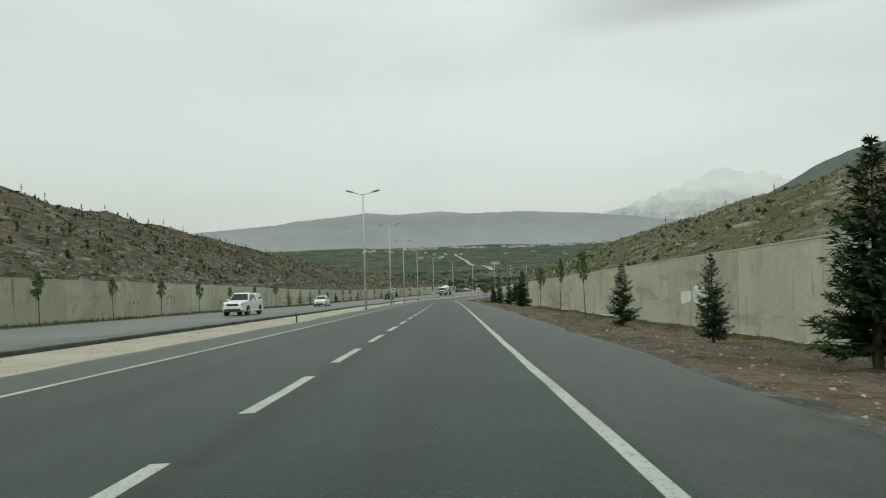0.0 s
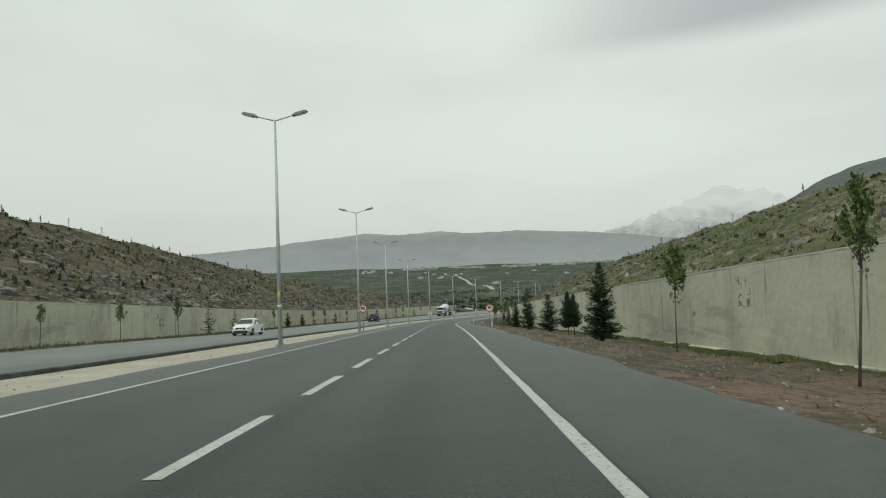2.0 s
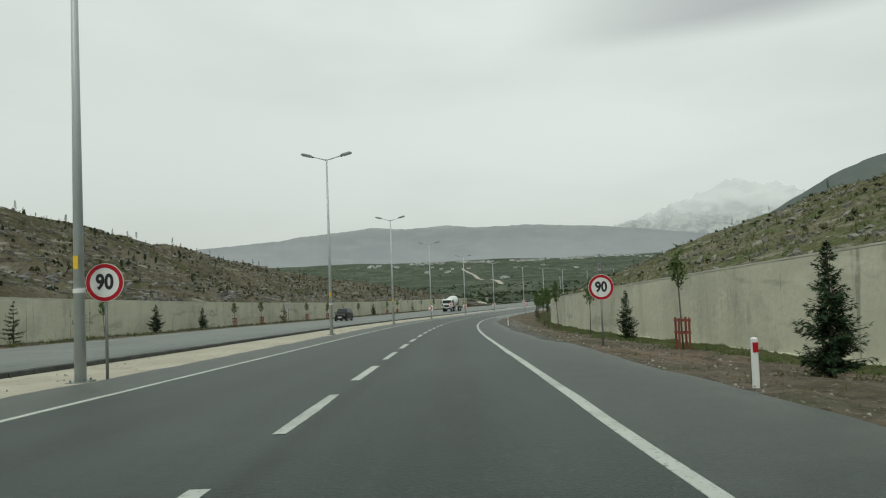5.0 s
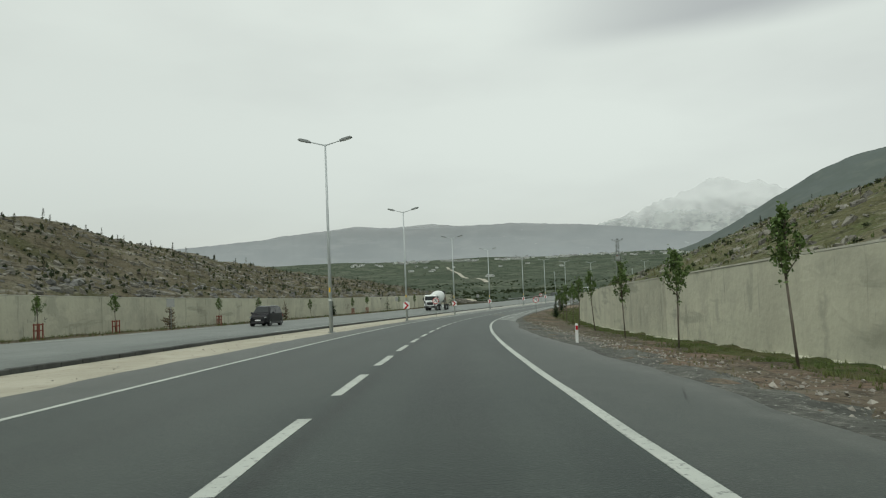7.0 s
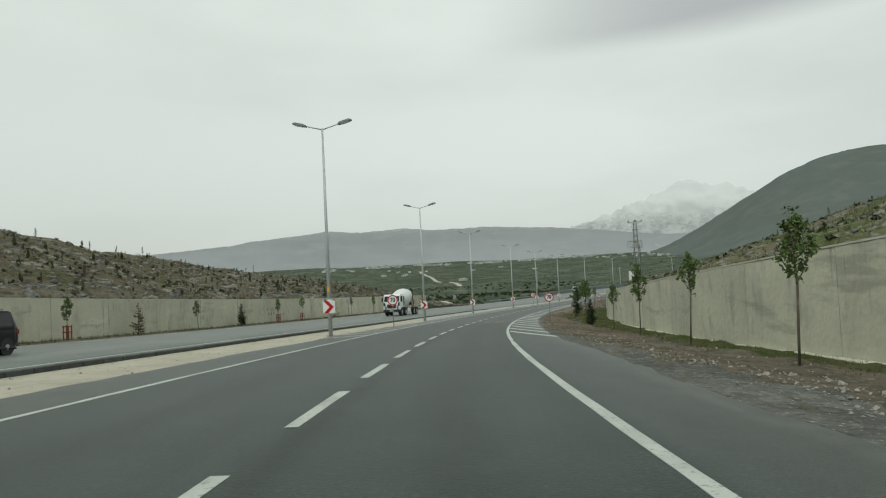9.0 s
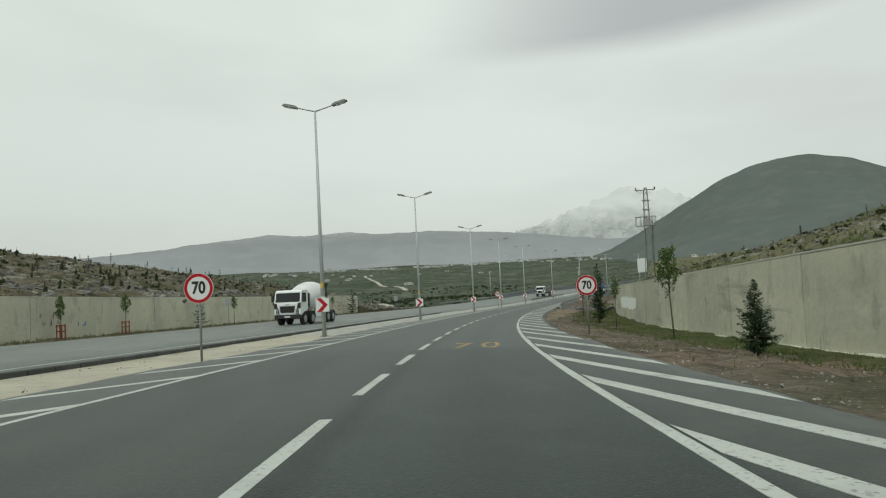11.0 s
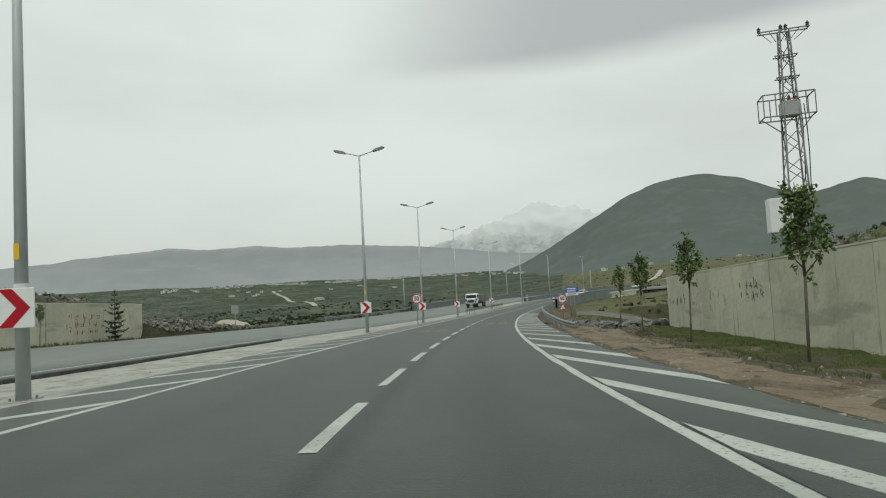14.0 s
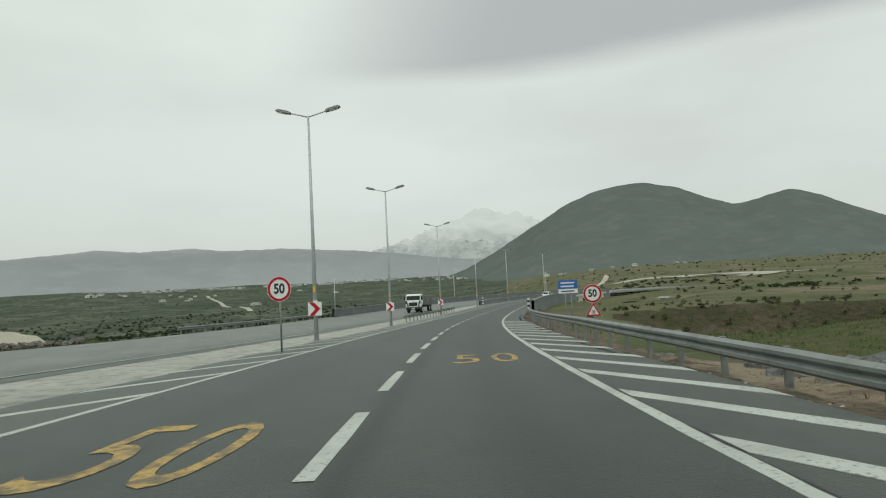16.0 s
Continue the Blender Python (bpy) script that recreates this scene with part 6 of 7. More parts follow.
def park(s, o, h, turn=0.0):
    """A pose on the road with its fall and crossfall, so that all wheels stand on it."""
    fall, cross = math.degrees(math.atan(np.interp(s, STATION, R_G))), math.degrees(math.atan(np.interp(s, STATION, R_B)))
    return stand(s, o, h) @ pose(0, 0, 0, fall, -cross if abs(o) < 12 else 0, 0) @ pose(0, 0, 0, 0, 0, turn)


car("pickup_truck", "white double-cab pickup with a hard canopy", park(47.5, -14.7, 0.085, FACING), CAR_WHITE, 0.9, 5.2, 1.12, 1.76, (1.02, 1.12), (1.15, 0.55, -0.75, -0.95), 0.38, (1.55, -1.5), 0.3, canopy=(-0.9, -2.5, 1.78))
car("sedan_car", "white saloon car driving on the oncoming road", park(86.0, -16.0, 0.09, FACING), CAR_WHITE, 0.86, 4.35, 0.95, 1.47, (0.78, 0.93), (1.05, 0.25, -1.05, -1.75), 0.31, (1.35, -1.28))
car("van_car", "black compact van on the oncoming road", park(165.0, -17.0, 0.105, FACING), CAR_BLACK, 0.86, 3.96, 1.08, 1.74, (0.92, 1.1), (1.35, 0.75, -1.75, -1.93), 0.31, (1.25, -1.27), roof_rails=True)
car("suv_car", "white SUV seen from behind on the carriageway ahead", park(405, 1.75, 0.01), CAR_WHITE, 0.9, 4.4, 1.02, 1.62, (0.92, 1.06), (1.1, 0.4, -1.65, -2.05), 0.35, (1.32, -1.33), 0.24, roof_rails=True)


def truck_cab(ob, front, half, z0, z1, paint):
    bm = bmesh.new()
    loft(bm, [[(-half * w, y, a), (-half * w, y, b), (half * w, y, b), (half * w, y, a)] for y, a, b, w in ((front, z0 + 0.2, z0 + 0.95, 0.95), (front - 0.05, z0, z0 + 1.12, 1.0), (front - 0.30, z0, z1 - 0.12, 0.98), (front - 0.5, z0 + 0.1, z1, 0.96), (front - 1.75, z0 + 0.45, z1 + 0.02, 0.96))])
    bevelled(bm, 0.05, 2)
    cab = part("cab", bm_mesh("cab", bm, paint), ob)
    bm = bmesh.new()
    v = [(-half * 0.90, front - 0.055, z0 + 1.14), (half * 0.90, front - 0.055, z0 + 1.14), (half * 0.88, front - 0.27, z1 - 0.24), (-half * 0.88, front - 0.27, z1 - 0.24)]
    vs = [bm.verts.new(Vector(p) + Vector((0, d, 0))) for d in (0.03, -0.05) for p in v]
    bm.faces.new(vs[:4])
    bm.faces.new(vs[4:][::-1])
    for k in range(4):
        bm.faces.new((vs[k], vs[(k + 1) % 4], vs[4 + (k + 1) % 4], vs[4 + k]))
    part("windscreen", bm_mesh("windscreen", bm, CAR_GLASS), cab)
    for sd in (-1, 1):
        bm = bmesh.new()
        box(bm, sd * half * 0.985 - 0.015, sd * half * 0.985 + 0.02, front - 1.2, front - 0.42, z0 + 1.12, z1 - 0.25)
        part("side_window", bm_mesh("side_window", bm, CAR_GLASS), cab)
        bm = bmesh.new()
        box(bm, sd * (half + 0.2) - 0.1, sd * (half + 0.2) + 0.1, front - 0.25, front - 0.12, z0 + 1.15, z0 + 1.75)
        bevelled(bm, 0.03, 1)
        part("mirror", bm_mesh("mirror", bm, TRIM), cab)
        bm = bmesh.new()
        box(bm, sd * half * 0.72 - 0.15, sd * half * 0.72 + 0.15, front - 0.1, front + 0.02, z0 + 0.1, z0 + 0.55)
        bevelled(bm, 0.03, 1)
        part("light_cluster", bm_mesh("light_cluster", bm, TRIM), cab)
        bm = bmesh.new()
        slab(bm, [(sd * half * 0.70, z0 + 0.55), (sd * half * 0.97, z0 + 0.55), (sd * half * 0.985, z0 + 1.08), (sd * half * 0.78, z0 + 1.0)], front - 0.12, front + 0.012)
        part("corner_panel", bm_mesh("corner_panel", bm, TRIM), cab, "black corner deflector")
        for z in (0.2, 0.42):
            bm = bmesh.new()
            lathe(bm, [(0.085, 0), (0.085, 0.03), (0.05, 0.045)], 14, Matrix.Translation((sd * half * 0.72, front + 0.015, z0 + z)) @ Matrix.Rotation(radians(-90), 4, "X"))
            part("headlight", bm_mesh("headlight", bm, HEADLIGHT, True), cab, "round clear headlight")
    bm = bmesh.new()
    slab(bm, [(-half * 0.5, z0 + 0.22), (half * 0.5, z0 + 0.22), (half * 0.58, z0 + 0.78), (-half * 0.58, z0 + 0.78)], front - 0.08, front + 0.02)
    part("grille", bm_mesh("grille", bm, TRIM), cab, "black slatted grille")
    for z in np.arange(0.3, 0.76, 0.11):
        bm = bmesh.new()
        box(bm, -half * 0.5, half * 0.5, front + 0.018, front + 0.04, z0 + z - 0.02, z0 + z + 0.02)
        part("grille_slat", bm_mesh("grille_slat", bm, TRIM), cab)
    bm = bmesh.new()
    box(bm, -half * 0.98, half * 0.98, front - 0.35, front + 0.03, z0 - 0.3, z0 + 0.06)
    bevelled(bm, 0.05, 1)
    part("bumper", bm_mesh("bumper", bm, TRIM), cab)
    bm = bmesh.new()
    box(bm, -half * 0.16, half * 0.16, front + 0.0, front + 0.015, z0 + 0.86, z0 + 0.92)
    part("badge_bar", bm_mesh("badge_bar", bm, CHROME), cab)
    bm = bmesh.new()
    box(bm, -0.26, 0.26, front + 0.03, front + 0.045, z0 - 0.18, z0 - 0.07)
    part("plate_bar", bm_mesh("plate_bar", bm, SIGN_WHITE), cab)
    return cab


mixer = thing("concrete_mixer_truck", "white four-axle concrete mixer truck on the oncoming road", "truck", park(231.0, -16.2, 0.1, FACING))
truck_cab(mixer, 4.4, 1.22, 0.85, 3.0, CAR_WHITE)
bm = bmesh.new()
for sd in (-1, 1):
    box(bm, sd * 0.42 - 0.06, sd * 0.42 + 0.06, -4.4, 3.9, 0.75, 1.05)
for y in (-4.2, -2.0, 0.5, 2.6):
    box(bm, -0.42, 0.42, y - 0.06, y + 0.06, 0.8, 1.0)
part("chassis", bm_mesh("chassis", bm, TRIM), mixer)
bm = bmesh.new()
tilt = Matrix.Translation((0, 2.35, 2.12)) @ Matrix.Rotation(radians(90 - 9), 4, "X")
lathe(bm, [(0.6, 0.0), (0.9, 0.1), (1.06, 0.5), (1.22, 1.3), (1.29, 2.1), (1.29, 2.8), (1.2, 3.6), (0.99, 4.5), (0.74, 5.3), (0.58, 5.9), (0.55, 5.95)], 36, tilt)
drum = part("drum", bm_mesh("drum", bm, DRUM_WHITE, True), mixer, "large white mixing drum")
for z, r2 in ((4.75, 0.92), (5.25, 0.765)):
    bm = bmesh.new()
    lathe(bm, [(r2, z - 0.06), (r2 + 0.05, z - 0.05), (r2 + 0.05, z + 0.05), (r2 - 0.02, z + 0.06)], 36, tilt)
    part("drum_ring", bm_mesh("drum_ring", bm, TRIM, True), drum)
bm = bmesh.new()
slab(bm, [(-0.55, 3.75), (0.55, 3.75), (0.32, 3.1), (-0.32, 3.1)], -4.15, -3.5)
part("hopper", bm_mesh("hopper", bm, TRIM), mixer, "black filling hopper")
for sd in (-1, 1):
    bm = bmesh.new()
    tube(bm, (sd * 0.55, -3.3, 1.0), (sd * 0.5, -3.6, 3.2), 0.05, n=6)
    tube(bm, (sd * 0.55, -4.25, 1.0), (sd * 0.5, -3.7, 3.2), 0.05, n=6)
    part("rear_support", bm_mesh("rear_support", bm, TRIM), mixer)
    bm = bmesh.new()
    box(bm, sd * 0.98 - 0.18, sd * 0.98 + 0.18, 2.15, 2.5, 1.5, 2.75)
    bevelled(bm, 0.04, 1)
    part("air_filter", bm_mesh("air_filter", bm, TRIM), mixer, "black air filter housing behind the cab")
    bm = bmesh.new()
    box(bm, sd * 1.05 - 0.16, sd * 1.05 + 0.16, -0.6, 0.85, 0.55, 1.05)
    bevelled(bm, 0.03, 1)
    part("side_guard", bm_mesh("side_guard", bm, CAR_WHITE), mixer)
    for y in (3.35, 1.6, -2.35, -3.65):
        wheel(mixer, sd * 1.02, y, 0.52, 0.36, sd)
        bm = bmesh.new()
        arc = [(0.62 * math.cos(a), 0.62 * math.sin(a)) for a in np.linspace(0.15, math.pi - 0.15, 9)] + [(0.57 * math.cos(a), 0.57 * math.sin(a)) for a in np.linspace(math.pi - 0.15, 0.15, 9)]
        slab(bm, arc, -0.2, 0.2)
        part("mudguard", bm_mesh("mudguard", bm, TRIM), mixer, m=pose(sd * 1.02, y, 0.54, 0, 0, 90))
bm = bmesh.new()
for x in (0.55, 0.95):
    tube(bm, (x, -4.35, 0.7), (x, -4.35, 3.15), 0.022, n=6)
for z in np.arange(0.85, 3.1, 0.28):
    tube(bm, (0.55, -4.35, z), (0.95, -4.35, z), 0.016, n=6)
part("ladder", bm_mesh("ladder", bm, CAR_WHITE), mixer, "white rear ladder")
bm = bmesh.new()
tube(bm, (0, -3.9, 2.65), (0.1, -4.5, 1.5), 0.2, 0.24, 10)
part("chute", bm_mesh("chute", bm, METAL_GREY, True), mixer)
bm = bmesh.new()
box(bm, -0.45, 0.45, 2.38, 2.58, 1.1, 2.35)
part("drum_drive", bm_mesh("drum_drive", bm, TRIM), mixer)
bm = bmesh.new()
box(bm, -1.1, 1.1, -4.55, -4.42, 0.55, 0.72)
part("rear_bar", bm_mesh("rear_bar", bm, TRIM), mixer)

lorry = thing("lorry", "white-cabbed lorry with a dark tipper on the bridge", "truck", park(356, -13.5, 0.07, FACING))
truck_cab(lorry, 4.2, 1.22, 0.85, 2.9, CAR_WHITE)
bm = bmesh.new()
slab(bm, [(-1.22, 1.15), (1.22, 1.15), (1.22, 2.55), (-1.22, 2.55)], -4.3, 2.2)
bevelled(bm, 0.04, 1)
part("tipper_body", bm_mesh("tipper_body", bm, ROCK_DARK), lorry)
bm = bmesh.new()
for sd in (-1, 1):
    box(bm, sd * 0.42 - 0.06, sd * 0.42 + 0.06, -4.2, 3.8, 0.75, 1.14)
part("chassis", bm_mesh("chassis", bm, TRIM), lorry)
for sd in (-1, 1):
    for y in (3.1, -2.0, -3.3):
        wheel(lorry, sd * 1.02, y, 0.52, 0.36, sd)

# ---- lattice pylon with transformer and cabinet behind the right wall ----
pylon = thing("power_pylon", "grey steel lattice power pylon carrying a transformer", "pylon", stand(257.0, 17.3, 1.6, -10))
PH = 12.7


def lattice(bm, z0, z1, w0, w1, steps):
    def corner(z, k):
        w = w0 + (w1 - w0) * (z - z0) / (z1 - z0)
        return (w / 2 * (1, 1, -1, -1)[k], w / 2 * (1, -1, -1, 1)[k], z)
    for k in range(4):
        tube(bm, corner(z0, k), corner(z1, k), 0.045, n=5)
    zs = np.linspace(z0, z1, steps + 1)
    for n, (a, b) in enumerate(zip(zs, zs[1:])):
        for k in range(4):
            p, q = (k, (k + 1) % 4) if n % 2 else ((k + 1) % 4, k)
            tube(bm, corner(a, p), corner(b, q), 0.022, n=4)


bm = bmesh.new()
lattice(bm, 0, PH, 1.15, 0.42, 18)
part("lattice_mast", bm_mesh("lattice_mast", bm, METAL_GREY), pylon)
for n, (z, span) in enumerate(((PH - 0.25, 2.3), (PH - 1.3, 1.05), (PH - 2.4, 1.05))):
    bm = bmesh.new()
    tube(bm, (-span / 2, 0.2, z + 0.25 * (n == 0)), (span / 2, 0.2, z + 0.25 * (n == 0)), 0.035, n=5)
    tube(bm, (-span / 2, -0.2, z + 0.25 * (n == 0)), (span / 2, -0.2, z + 0.25 * (n == 0)), 0.035, n=5)
    for x in np.linspace(-span / 2, span / 2, 6):
        tube(bm, (x, -0.2, z + 0.25 * (n == 0)), (x * 0.45, 0.2, z - 0.2), 0.02, n=4)
    part("crossarm", bm_mesh("crossarm", bm, METAL_GREY), pylon)
for x in (-1.1, -0.1, 0.12, 1.1):
    bm = bmesh.new()
    lathe(bm, [(0.03, 0), (0.09, 0.05), (0.05, 0.09), (0.10, 0.14), (0.05, 0.18), (0.10, 0.23), (0.05, 0.28), (0.03, 0.33)], 10, Matrix.Translation((x, 0, PH - 0.0)))
    part("insulator", bm_mesh("insulator", bm, TRIM, True), pylon, "dark ribbed insulator")
bm = bmesh.new()
for z in (8.3, 9.4):
    for a, b in (((-1.3, -0.6), (1.0, -0.6)), ((1.0, -0.6), (1.0, 0.6)), ((1.0, 0.6), (-1.3, 0.6)), ((-1.3, 0.6), (-1.3, -0.6))):
        tube(bm, (*a, z), (*b, z), 0.035, n=5)
for x in (-1.3, -0.75, 0.6, 1.0):
    for y in (-0.6, 0.6):
        tube(bm, (x, y, 8.3), (x, y, 9.4), 0.028, n=5)
for sd in (-1, 1):
    tube(bm, (sd * 1.15 - 0.15, 0, 8.3), (sd * 0.35, 0, 7.5), 0.03, n=5)
part("platform", bm_mesh("platform", bm, METAL_GREY), pylon)
bm = bmesh.new()
box(bm, -0.42, 0.42, -0.36, 0.36, 8.35, 9.1)
bevelled(bm, 0.04, 1)
tr = part("transformer", bm_mesh("transformer", bm, SIGN_BACK), pylon, "grey transformer tank")
for x in (-0.25, 0, 0.25):
    bm = bmesh.new()
    lathe(bm, [(0.05, 0), (0.09, 0.08), (0.05, 0.14), (0.08, 0.22), (0.03, 0.34)], 10, Matrix.Translation((x, 0, 9.1)))
    part("bushing", bm_mesh("bushing", bm, WOOD_RED, True), tr, "reddish bushing")
bm = bmesh.new()
box(bm, -1.4, -0.36, -0.45, 0.35, 2.6, 4.3)
bevelled(bm, 0.03, 1)
part("cabinet", bm_mesh("cabinet", bm, SIGN_WHITE), pylon, "pale electrical cabinet")
bm = bmesh.new()
for y in (-0.4, 0.3):
    tube(bm, (-1.25, y, 2.62), (-0.45, y, 1.9), 0.03, n=5)
part("cabinet_bracket", bm_mesh("cabinet_bracket", bm, METAL_GREY), pylon)
for k, (x, y) in enumerate(((0.5, 0.1), (0.62, -0.15), (-0.3, 0.3))):
    bm = bmesh.new()
    for z in np.arange(0.5, 8.4, 1.2):
        tube(bm, (x + 0.05 * math.sin(z + k), y, z), (x + 0.05 * math.sin(z + 1.2 + k), y, z + 1.2), 0.025, n=5)
    part("cable", bm_mesh("cable", bm, TRIM, True), pylon)


# ---- rocks, rubble, grass and saplings ----
def rock_proto(seed, flat=0.7):
    rng = np.random.default_rng(seed)
    bm = bmesh.new()
    bmesh.ops.create_icosphere(bm, subdivisions=1, radius=0.5)
    v = np.array([p.co[:] for p in bm.verts])
    f = [[q.index for q in g.verts] for g in bm.faces]
    bm.free()
    v = v * rng.uniform(0.62, 1.25, (len(v), 1)) * np.array([rng.uniform(0.8, 1.4), rng.uniform(0.6, 1.0), flat])
    keep = np.round(v / 0.16) * 0.16 * 0.45 + v * 0.55
    return keep, f


ROCKS = [rock_proto(k, 0.45 + 0.12 * (k % 4)) for k in range(10)]
SMALL_ROCKS = []
for k in range(6):
    rng = np.random.default_rng(90 + k)
    v = np.array([(1, 0, 0), (-1, 0.1, 0), (0, 1, 0), (0.1, -1, 0), (0, 0, 0.8), (0, 0, -0.5)]) * 0.5 * rng.uniform(0.6, 1.3, (6, 1))
    SMALL_ROCKS.append((v, [(0, 2, 4), (2, 1, 4), (1, 3, 4), (3, 0, 4), (2, 0, 5), (1, 2, 5), (3, 1, 5), (0, 3, 5)]))
TUFTS = []
for k in range(6):
    rng = np.random.default_rng(50 + k)
    v, f = [], []
    for b in range(9):
        a, r = rng.uniform(0, 6.28), rng.uniform(0, 0.22)
        x, y = r * math.cos(a), r * math.sin(a)
        lean, hgt = rng.uniform(0.05, 0.4), rng.uniform(0.55, 1.1)
        i = len(v)
        v += [(x - 0.05 * math.sin(a), y + 0.05 * math.cos(a), -0.05), (x + 0.05 * math.sin(a), y - 0.05 * math.cos(a), -0.05), (x + lean * math.cos(a), y + lean * math.sin(a), hgt)]
        f.append((i, i + 1, i + 2))
    TUFTS.append((np.array(v), f))
CLUMPS = []
for k in range(6):
    rng = np.random.default_rng(70 + k)
    v, f = [], []
    for b in range(26):
        c = rng.normal(0, 1, 3)
        c = c / np.linalg.norm(c) * rng.uniform(0.25, 0.55) * np.array([1.1, 1.0, 0.8]) + [0, 0, 0.42]
        t, u = rng.normal(0, 0.16, 3), rng.normal(0, 0.16, 3)
        i = len(v)
        v += [c - t, c + u, c + t, c - u]
        f.append((i, i + 1, i + 2, i + 3))
    CLUMPS.append((np.array(v), f))


def stuff(name, label, me):
    return tagged(new(name, me), label, "", kind="stuff")


def pick(rng, n, s0, s1, c0, c1, seed, band=0.0):
    """Places in a patchy spread: more where a slow noise is high."""
    out = []
    while len(out) < n:
        s, c = rng.uniform(s0, s1), rng.uniform(c0, c1)
        if noise.noise((s * 0.07, c * 4.0 + s * 0.02, seed)) + band * (0.5 - c) > rng.uniform(-0.55, 0.5):
            out.append((s, c))
    return out


rng = np.random.default_rng(100)
q = pick(rng, 6500, -30, 283, 0.0, 0.97, 1.0, 0.35)
stuff("hillside_rocks", "pale broken rocks lying on the left slope", scatter("hillside_rocks", ROCKS + SMALL_ROCKS, [on_hill(left_hill, s, c, 4.4, 0.85) for s, c in q], np.clip(rng.lognormal(-1.35, 0.55, len(q)), 0.1, 1.1), ROCK, rng, 0.5))
q = pick(rng, 1500, -30, 280, 0.0, 0.22, 2.0, 0.6)
stuff("slope_foot_rocks", "dark ledge rocks along the foot of the left slope", scatter("slope_foot_rocks", ROCKS, [on_hill(left_hill, s, c, 4.4, 0.85) for s, c in q], np.clip(rng.lognormal(-0.75, 0.45, len(q)), 0.2, 1.4), ROCK_DARK, rng, 0.3))
q = pick(rng, 5200, -25, 268, 0.0, 1.0, 3.0, 0.25)
stuff("hillside_rocks", "pale broken rocks lying on the right slope", scatter("hillside_rocks", ROCKS + SMALL_ROCKS, [on_hill(right_hill, s, c, 7.9, 0.62) for s, c in q], np.clip(rng.lognormal(-1.65, 0.55, len(q)), 0.07, 0.8), ROCK, rng, 0.5))
q = pick(rng, 7000, -25, 268, 0.02, 1.05, 4.0)
stuff("hillside_grass", "tufts of green and dry grass on the right slope", scatter("hillside_grass", TUFTS, [on_hill(right_hill, s, c, 7.9, 0.62) for s, c in q], rng.uniform(0.12, 0.30, len(q)), GRASS, rng, 0.2))
q = pick(rng, 4500, -25, 268, 0.02, 1.05, 5.0)
stuff("hillside_dry_grass", "tufts of dry grass on the right slope", scatter("hillside_dry_grass", TUFTS, [on_hill(right_hill, s, c, 7.9, 0.62) for s, c in q], rng.uniform(0.12, 0.32, len(q)), GRASS_DRY, rng, 0.2))
q = pick(rng, 7000, -30, 285, 0.02, 1.04, 6.0)
stuff("hillside_dry_grass", "tufts of brown dry grass on the left slope", scatter("hillside_dry_grass", TUFTS, [on_hill(left_hill, s, c, 4.4, 0.85) for s, c in q], rng.uniform(0.2, 0.5, len(q)), GRASS_DRY, rng, 0.2))
q = pick(rng, 2200, -30, 285, 0.05, 1.0, 7.0)
stuff("hillside_shrubs", "low dark shrubs scattered on the left slope", scatter("hillside_shrubs", CLUMPS, [on_hill(left_hill, s, c, 4.4, 0.85) for s, c in q], rng.uniform(0.15, 0.42, len(q)), SHRUB, rng, 0.1))
q = pick(rng, 750, -25, 265, 0.05, 1.0, 8.0)
stuff("hillside_shrubs", "low green shrubs scattered on the right slope", scatter("hillside_shrubs", CLUMPS, [on_hill(right_hill, s, c, 7.9, 0.62) for s, c in q], rng.uniform(0.12, 0.32, len(q)), SHRUB, rng, 0.1))

# pale ledges of rock cropping out in slanting lines
def ledges(fn, seed, amp, n, s0, s1, run, fall, rng, patch, size=1.0):
    v, f = [], []
    for s, c in pick(rng, n, s0, s1, 0.06, 0.92, patch):
        k = rng.uniform(0.35, 1.5)
        a, b = on_hill(fn, s, c, seed, amp), on_hill(fn, s + run * k, max(c - fall * k, 0.01), seed, amp)
        side = np.cross(b - a, [0, 0, 1.0])
        side = side / (np.linalg.norm(side) + 1e-9) * rng.uniform(0.12, 0.35) * size
        i, m = len(v), 4
        for q in range(m):
            u = q / (m - 1)
            p = a + (b - a) * u + rng.normal(0, 0.08, 3)
            w, h = rng.uniform(0.4, 1.1) * (0.5 + math.sin(math.pi * u) * 0.6), rng.uniform(0.08, 0.3) * size
            v += [p - side * w - [0, 0, 0.2], p - side * w + [0, 0, h], p + side * w + [0, 0, h * 0.7], p + side * w - [0, 0, 0.25]]
        for q in range(m - 1):
            for e in range(4):
                f.append((i + q * 4 + e, i + q * 4 + (e + 1) % 4, i + q * 4 + 4 + (e + 1) % 4, i + q * 4 + 4 + e))
        f += [(i, i + 3, i + 2, i + 1), tuple(i + (m - 1) * 4 + e for e in range(4))]
    return mesh_of("rock_ledges", np.array(v), f, ROCK)


rng = np.random.default_rng(130)
stuff("rock_ledges", "pale ledges of bedrock slanting across the left slope", ledges(left_hill, 4.4, 0.85, 1500, -30, 270, 0.55, 0.022, rng, 11.0, 1.15))
stuff("rock_ledges", "pale ledges of bedrock slanting across the right slope", ledges(right_hill, 7.9, 0.62, 520, -20, 255, -0.7, 0.03, rng, 12.0, 0.5))
q = pick(rng, 330, -30, 278, 0.08, 0.97, 14.0)
stuff("slope_seedlings", "dark narrow seedlings dotted over the left slope", scatter("slope_seedlings", CLUMPS, [on_hill(left_hill, s, c, 4.4, 0.85) for s, c in q], rng.uniform(0.5, 1.05, len(q)), SHRUB, rng, 0.08, np.array([0.32, 0.32, 1.0])))

